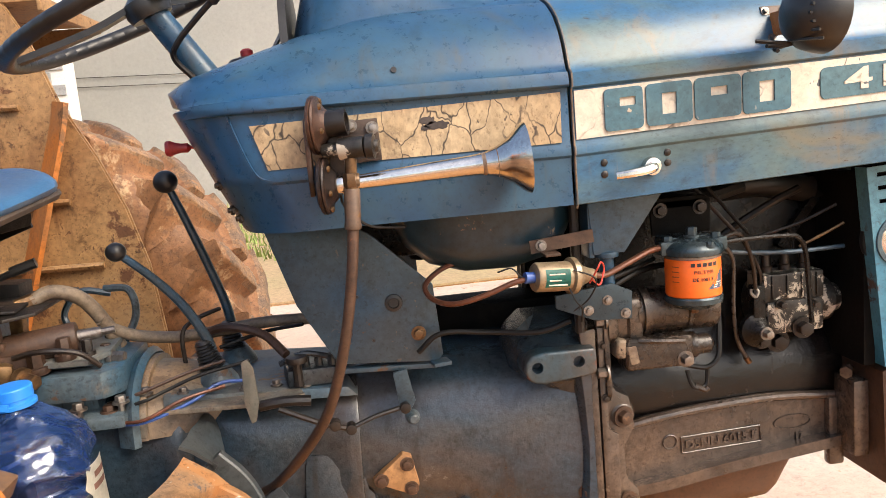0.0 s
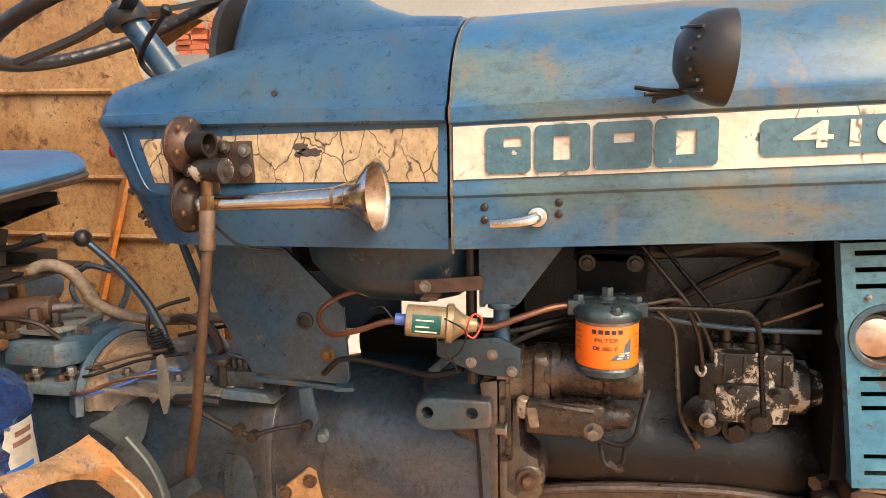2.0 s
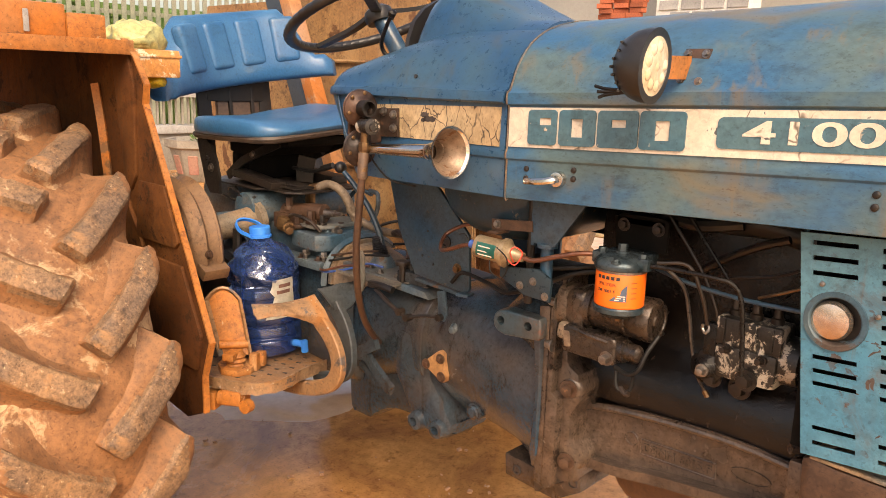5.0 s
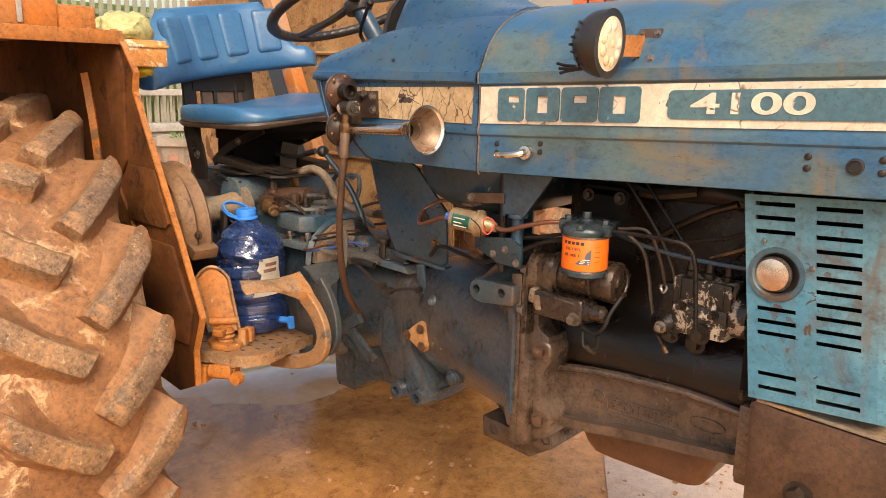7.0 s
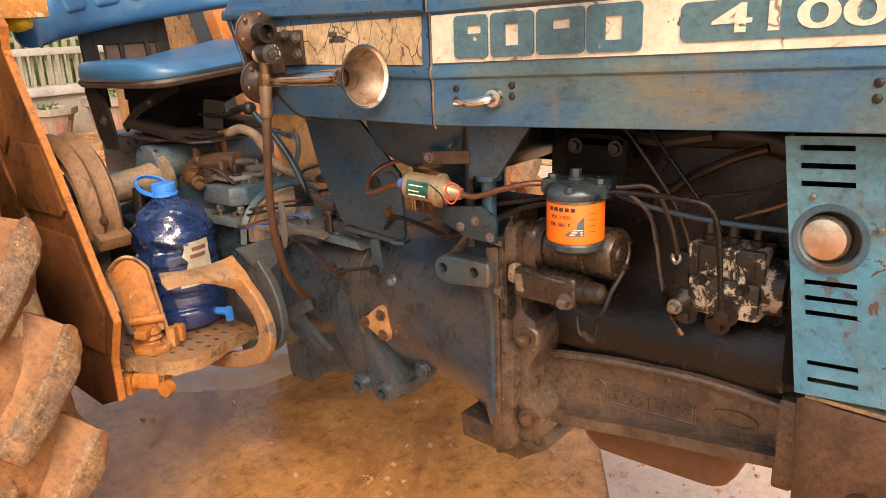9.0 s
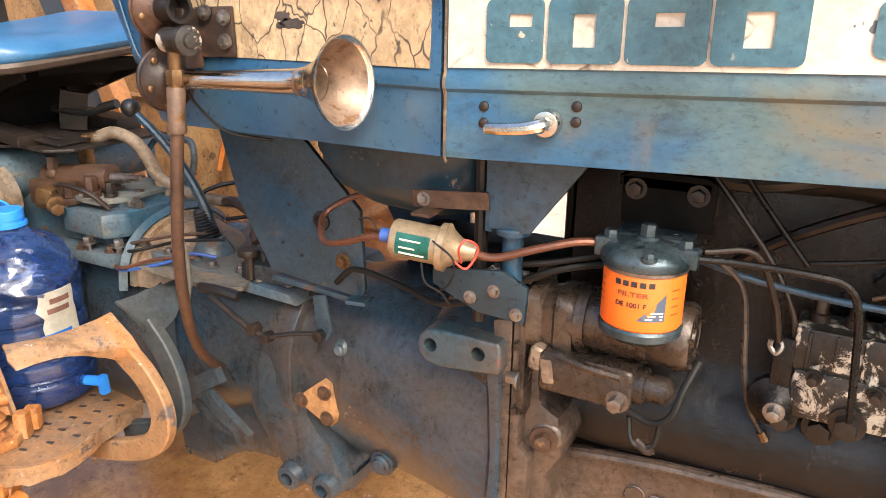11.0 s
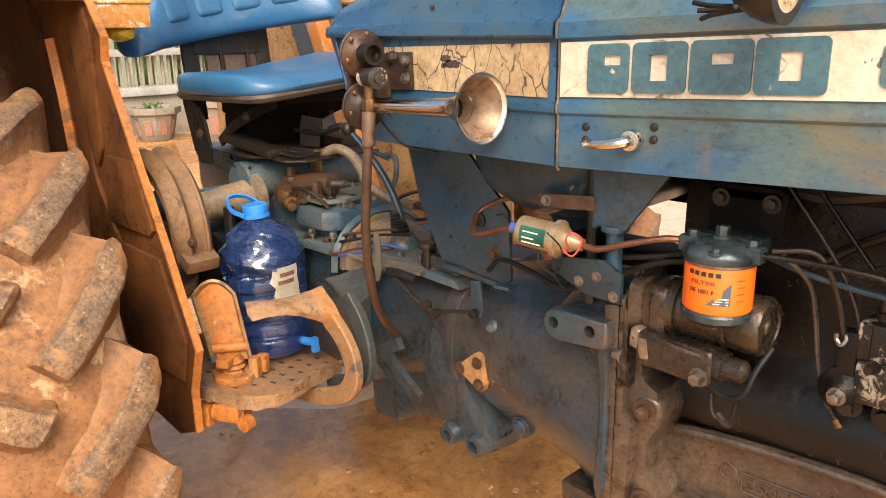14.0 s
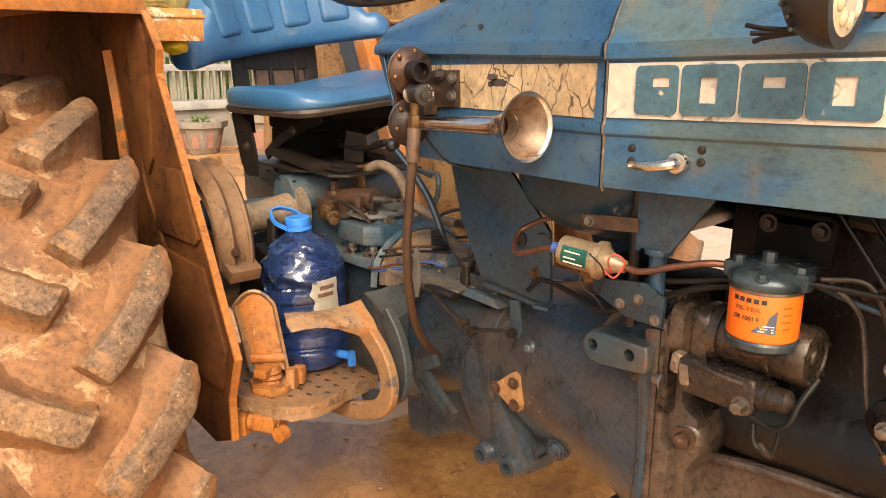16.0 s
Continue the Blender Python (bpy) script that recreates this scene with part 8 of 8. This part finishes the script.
# lamp box on the near fender and the flaking box inside it
tail = thing("tail_lamp_box", (-1.1, -0.66, 1.465), "faded orange-red lamp box on the fender top", "lamp")
bm = bmesh.new()
box(bm, (-1.12, -0.73, 1.505), (0.12, 0.24, 0.078), (0, 0, 3), 0.008)
part("lamp_body", bm, bright_orange, tail)
bm = bmesh.new()
box(bm, (-1.1, -0.56, 1.495), (0.09, 0.09, 0.06), (0, 0, -5), 0.008)
part("lamp_end", bm, orange_steel, tail, "muddy end piece")
bm = bmesh.new()
box(bm, (-1.055, -0.7, 1.5), (0.006, 0.012, 0.05), (0, 0, 3), 0.002)
part("paint_run", bm, white_paint, tail, "white paint streak")
flake = thing("tool_box", (-1.12, -0.40, 1.38), "flaking cream and orange metal box on the fender", "box")
bm = bmesh.new()
box(bm, (-1.13, -0.40, 1.415), (0.16, 0.14, 0.07), (0, 0, 0), 0.006)
part("box_body", bm, flaked, flake)
bm = bmesh.new()
box(bm, (-1.13, -0.40, 1.434), (0.168, 0.148, 0.008), (0, 0, 0), 0.003)
part("box_lid", bm, flaked, flake, "flaking box lid")
bm = bmesh.new()
bmesh.ops.create_icosphere(bm, subdivisions=4, radius=1, matrix=Matrix.Translation((-1.14, -0.41, 1.475)) @ Matrix.Diagonal((0.085, 0.075, 0.045, 1)))
for v in bm.verts:
    v.co += noise.noise_vector(v.co * 22) * 0.022 + noise.noise_vector(v.co * 60) * 0.008
tagged(link("plastic_bag", bm, yellow_cloth, 60), "crumpled yellow-green plastic bundle on the box", "bag")
bm = bmesh.new()
bmesh.ops.create_icosphere(bm, subdivisions=3, radius=1, matrix=Matrix.Translation((-1.1, -0.38, 1.372)) @ Matrix.Diagonal((0.03, 0.03, 0.02, 1)))
for v in bm.verts:
    v.co += noise.noise_vector(v.co * 60) * 0.006
part("hanging_tag", bm, surface("bright_yellow_plastic", (0.7, 0.5, 0.03), (0.6, 0.42, 0.04), 20, 0.4), flake, "bright yellow plastic hanging below")

# lift quadrant beside the seat
bm = bmesh.new()
pts = [(-0.96 + 0.15 * math.cos(radians(a)), -0.405, 0.955 + 0.165 * math.sin(radians(a))) for a in range(-12, 112, 8)]
sweep(bm, [(-0.96 + (x + 0.96) * 0.9, y + 0.001, 0.955 + (z - 0.955) * 0.9) for x, y, z in pts], [(-0.036, -0.006), (0.036, -0.006), (0.036, 0.006), (-0.036, 0.006)])
quad = part("lift_quadrant", bm, brown_orange, tractor, "curved orange-brown lift-control quadrant")
for off in (-0.019, 0.021):
    bm = bmesh.new()
    sweep(bm, [(x, y + off, z) for x, y, z in pts], [(-0.017, -0.007), (0.017, -0.007), (0.017, 0.007), (-0.017, 0.007)])
    part("guide_rail", bm, brown_orange, quad)
bm = bmesh.new()
box(bm, (-0.81, -0.40, 0.925), (0.06, 0.07, 0.03), (0, 25, 0), 0.004)
box(bm, (-0.93, -0.385, 0.95), (0.26, 0.01, 0.03), (0, 5, 0), 0.003)
part("quadrant_foot", bm, brown_orange, quad)
part("bolt", bolt(bmesh.new(), (-0.785, -0.418, 0.965), (0.2, -1, 0.1), 0.008, 0.006), brown_steel, quad)

# ---- rear wheels ----



def tyre(y_in, sgn, label, WX):
    """A lugged tyre standing on the yard; sgn points away from the tractor."""
    yc = y_in + sgn * 0.2
    WZ = gz(yc) + 0.684
    b = bmesh.new()
    prof = [(1.14 * y, r) for y, r in [(-0.10, 0.36), (-0.135, 0.4), (-0.165, 0.47), (-0.172, 0.54), (-0.165, 0.60), (-0.15, 0.635), (-0.12, 0.655), (-0.06, 0.664), (0, 0.667), (0.06, 0.664), (0.12, 0.655), (0.15, 0.638), (0.165, 0.60), (0.172, 0.54), (0.165, 0.47), (0.135, 0.4), (0.10, 0.36)]]
    rings = []
    n = 96
    for k in range(n):
        a = 2 * math.pi * k / n
        rings.append([(WX + r * math.cos(a), yc + y, max(gz(yc + y) + 0.002, WZ + r * math.sin(a))) for y, r in prof])
    made = [[b.verts.new(p) for p in r] for r in rings]
    bridge(b, made + [made[0]], False)
    for v in b.verts:
        if v.co.z > gz(v.co.y) + 0.02:
            v.co += noise.noise_vector(v.co * 9) * 0.009
    w = part("rear_wheel", b, rubber, tractor, label, 60)
    # one lug for each flank, then copies sharing the mesh
    def base_r(y):
        y = min(abs(y), 0.196)
        for (ya, ra), (yb, rb) in zip(prof[8:14], prof[9:14]):
            if y <= yb:
                return ra + (rb - ra) * (y - ya) / (yb - ya)
        return 0.54

    def lug(flip):
        q = bmesh.new()
        rows = []
        ax, ad = (-0.70, -0.714) if flip > 0 else (-0.82, -0.572)
        nx, nd = -ad, ax
        steps = [0, 0.04, 0.1, 0.18, 0.28, 0.38, 0.48, 0.58, 0.68, 0.78, 0.87, 0.92, 0.955, 0.98]
        for t in steps:
            cy_, cd = 0.205 + ax * 0.265 * t, ad * 0.265 * t - 0.012 * math.sin(math.pi * t)
            up = 1.0 if t < 0.93 else 0.86 if t < 0.97 else 0.05
            web = 0.07 * max(0, 1 - t / 0.55) ** 1.6
            row = []
            for s, f in ((-0.054 - web, 0.0), (-0.039 - 0.5 * web, 0.26), (-0.029, 0.8), (-0.0265, 0.95), (-0.0225, 1.0), (-0.01, 1.015), (0, 1.02), (0.01, 1.015), (0.0225, 1.0), (0.0265, 0.95), (0.029, 0.8), (0.039 + 0.5 * web, 0.26), (0.054 + web, 0.0)):
                y = min(0.204, cy_ + nx * s)
                d = cd + nd * s
                low = base_r(y) - 0.006
                high = 0.708 - 0.016 * max(0, (y - 0.15) / 0.054) ** 2
                rr = low + (high - low) * f * up
                a = d / 0.68
                row.append(Vector((rr * math.cos(a), y * flip, rr * math.sin(a))))
            rows.append(row)
        first = [Vector((p.x * 0.9, flip * 0.185, p.z)) for p in rows[0]]
        loft(q, [first] + rows, True, True)
        bmesh.ops.subdivide_edges(q, edges=list(q.edges), cuts=1, use_grid_fill=True)
        warp(q, 0.005, 20, 5)
        warp(q, 0.0026, 70, 9)
        return q
    count = 20
    meshes = {}
    for flank in (-1, 1):
        for k in range(count):
            a = 2 * math.pi * (k + (0.957 if flank > 0 else 0.365)) / count
            z_low = WZ + 0.66 * math.sin(a)
            if z_low < gz(yc) + 0.16:
                continue
            if flank not in meshes:
                o = part("lug", lug(flank), lug_rubber, w)
                meshes[flank] = o.data
                o.data.materials.append(rubber)
                for f in o.data.polygons:
                    c = f.center
                    f.material_index = 0 if math.hypot(c.x, c.z) > 0.69 and abs(c.y) < 0.185 else 1
            else:
                o = new("lug", meshes[flank])
                o.parent = w
                o.matrix_parent_inverse = Matrix()
            o.matrix_basis = Matrix.Translation((WX, yc, WZ)) @ Matrix.Rotation(-a, 4, "Y") @ pose(0, 0, 0, rnd.uniform(-1.5, 1.5), 0, rnd.uniform(-1, 1))
    b = bmesh.new()
    lathe(b, (WX, yc - sgn * 0.11, WZ), (WX, yc + sgn * 0.11, WZ), [(0, 0.30), (0.0, 0.375), (0.02, 0.365), (0.05, 0.34), (0.17, 0.34), (0.2, 0.365), (0.22, 0.375), (0.22, 0.35), (0.12, 0.3), (0.12, 0.05)], 48)
    part("rim", b, ochre_steel, w, "dusty ochre steel rim")
    return w


tyre(-0.575, -1, "mud-caked rear tractor tyre with chevron lugs", -1.302)
tyre(0.72, 1, "mud-caked rear tractor tyre on the far side", -1.32)

# ---- water bottle on the footplate ----
BX, BY = -0.81, -0.235
bottle = thing("water_bottle", (BX, BY, PLATE_Z), "large clear blue plastic water bottle with a blue cap", "bottle")
prof = [(0.0, 0.03), (0.002, 0.07), (0.012, 0.086), (0.03, 0.0905)]
for k in range(5):
    z = 0.045 + 0.034 * k
    prof += [(z, 0.0905), (z + 0.005, 0.0895), (z + 0.009, 0.084), (z + 0.013, 0.084), (z + 0.017, 0.0895), (z + 0.022, 0.0905)]
prof += [(0.212, 0.0918), (0.218, 0.092), (0.226, 0.0914), (0.235, 0.09), (0.245, 0.087), (0.255, 0.083), (0.265, 0.077), (0.275, 0.069), (0.283, 0.061), (0.29, 0.052), (0.303, 0.034), (0.312, 0.026), (0.326, 0.0245)]
bm = bmesh.new()
fine = [(za + (zb - za) * k / 3, ra + (rb - ra) * k / 3) for (za, ra), (zb, rb) in zip(prof, prof[1:]) for k in range(3)] + [prof[-1]]
lathe(bm, (BX, BY, PLATE_Z + 0.001), (BX, BY, PLATE_Z + 1), fine, 96)
dents = ((0.08, (0.7, -0.7), 0.012), (0.2, (0.4, -0.9), 0.012), (0.255, (0.8, -0.6), 0.01), (0.15, (0.95, -0.2), 0.01), (0.265, (0.1, -1), 0.012), (0.24, (0.98, -0.1), 0.01))
for v in bm.verts:
    h = v.co.z - PLATE_Z
    d = Vector((v.co.x - BX, v.co.y - BY))
    for z, way, deep in dents:
        near = max(0, 1 - ((h - z) / 0.03) ** 2) * max(0, d.normalized().dot(Vector(way).normalized()) - 0.85) / 0.15 if d.length > 0.02 else 0
        v.co.x -= way[0] * 0.6 * deep * near
        v.co.y -= way[1] * 0.6 * deep * near
    if h > 0.19 and d.length > 0.03:
        crease = 0.22 - 1.3 * abs(noise.noise(Vector((v.co.x * 17 + h * 12, v.co.y * 17, h * 22)))) - 0.35 * abs(noise.noise(Vector((v.co.x * 40, v.co.y * 40 + h * 25, h * 38))))
        v.co.x += d.normalized().x * 0.016 * crease
        v.co.y += d.normalized().y * 0.016 * crease
part("bottle_body", bm, bottle_blue, bottle, "ribbed, dented clear blue body", 22)
bm = bmesh.new()
lathe(bm, (BX, BY, PLATE_Z + 0.314), (BX, BY, PLATE_Z + 1), [(-0.003, 0.024), (-0.002, 0.03), (0.003, 0.03), (0.004, 0.0262), (0.009, 0.0262), (0.01, 0.0272), (0.024, 0.0272), (0.0255, 0.026), (0.0262, 0.022)], 28)
part("cap", bm, cap_blue, bottle, "bright blue screw cap")
bm = bmesh.new()
strap(bm, [(BX + 0.005, BY - 0.03, PLATE_Z + 0.318), (BX - 0.03, BY - 0.04, PLATE_Z + 0.33), (BX - 0.062, BY - 0.03, PLATE_Z + 0.347), (BX - 0.066, BY - 0.005, PLATE_Z + 0.352), (BX - 0.05, BY + 0.025, PLATE_Z + 0.34), (BX, BY + 0.03, PLATE_Z + 0.318)], 0.004, 0.009)
part("carry_strap", bm, cap_blue, bottle, "blue carrying strap")
bm = bmesh.new()
rows = []
for z in [0.112 + 0.0145 * k for k in range(8)]:
    lo, hi = -21 + 20 * noise.noise(Vector((z * 40, 1, 0))), 20 + 14 * noise.noise(Vector((z * 40, 5, 0)))
    if z < 0.14:
        lo -= 10
    rows.append([(BX + 0.0922 * math.cos(radians(lo + (hi - lo) * t)), BY + 0.0922 * math.sin(radians(lo + (hi - lo) * t)), PLATE_Z + z) for t in [k / 10 for k in range(11)]])
made = [[bm.verts.new(p) for p in r] for r in rows]
bridge(bm, made, False)
bmesh.ops.solidify(bm, geom=list(bm.faces), thickness=0.0006)
part("label_rest", bm, label_white, bottle, "torn white paper label")
for z0, a0, a1, m in ((0.176, -14, 10, faded_red), (0.192, -10, 12, faded_red), (0.134, -24, 8, cap_blue)):
    bm = bmesh.new()
    rows = [[(BX + 0.0932 * math.cos(radians(a0 + (a1 - a0) * k / 6)), BY + 0.0932 * math.sin(radians(a0 + (a1 - a0) * k / 6)), PLATE_Z + z0 + dz) for k in range(7)] for dz in (0, 0.009)]
    bridge(bm, [[bm.verts.new(p) for p in r] for r in rows], False)
    bmesh.ops.solidify(bm, geom=list(bm.faces), thickness=0.0005)
    part("label_print", bm, m, bottle)
bm = bmesh.new()
tube(bm, [(BX + 0.08, BY + 0.02, PLATE_Z + 0.035), (BX + 0.115, BY + 0.03, PLATE_Z + 0.035)], 0.009, 10, 1)
box(bm, (BX + 0.12, BY + 0.03, PLATE_Z + 0.03), (0.014, 0.016, 0.035), bev=0.004)
part("tap", bm, cap_blue, bottle, "small blue plastic tap")
bottle.matrix_basis = bottle.matrix_basis @ pose(0, 0, 0, 2.6, -2.0)
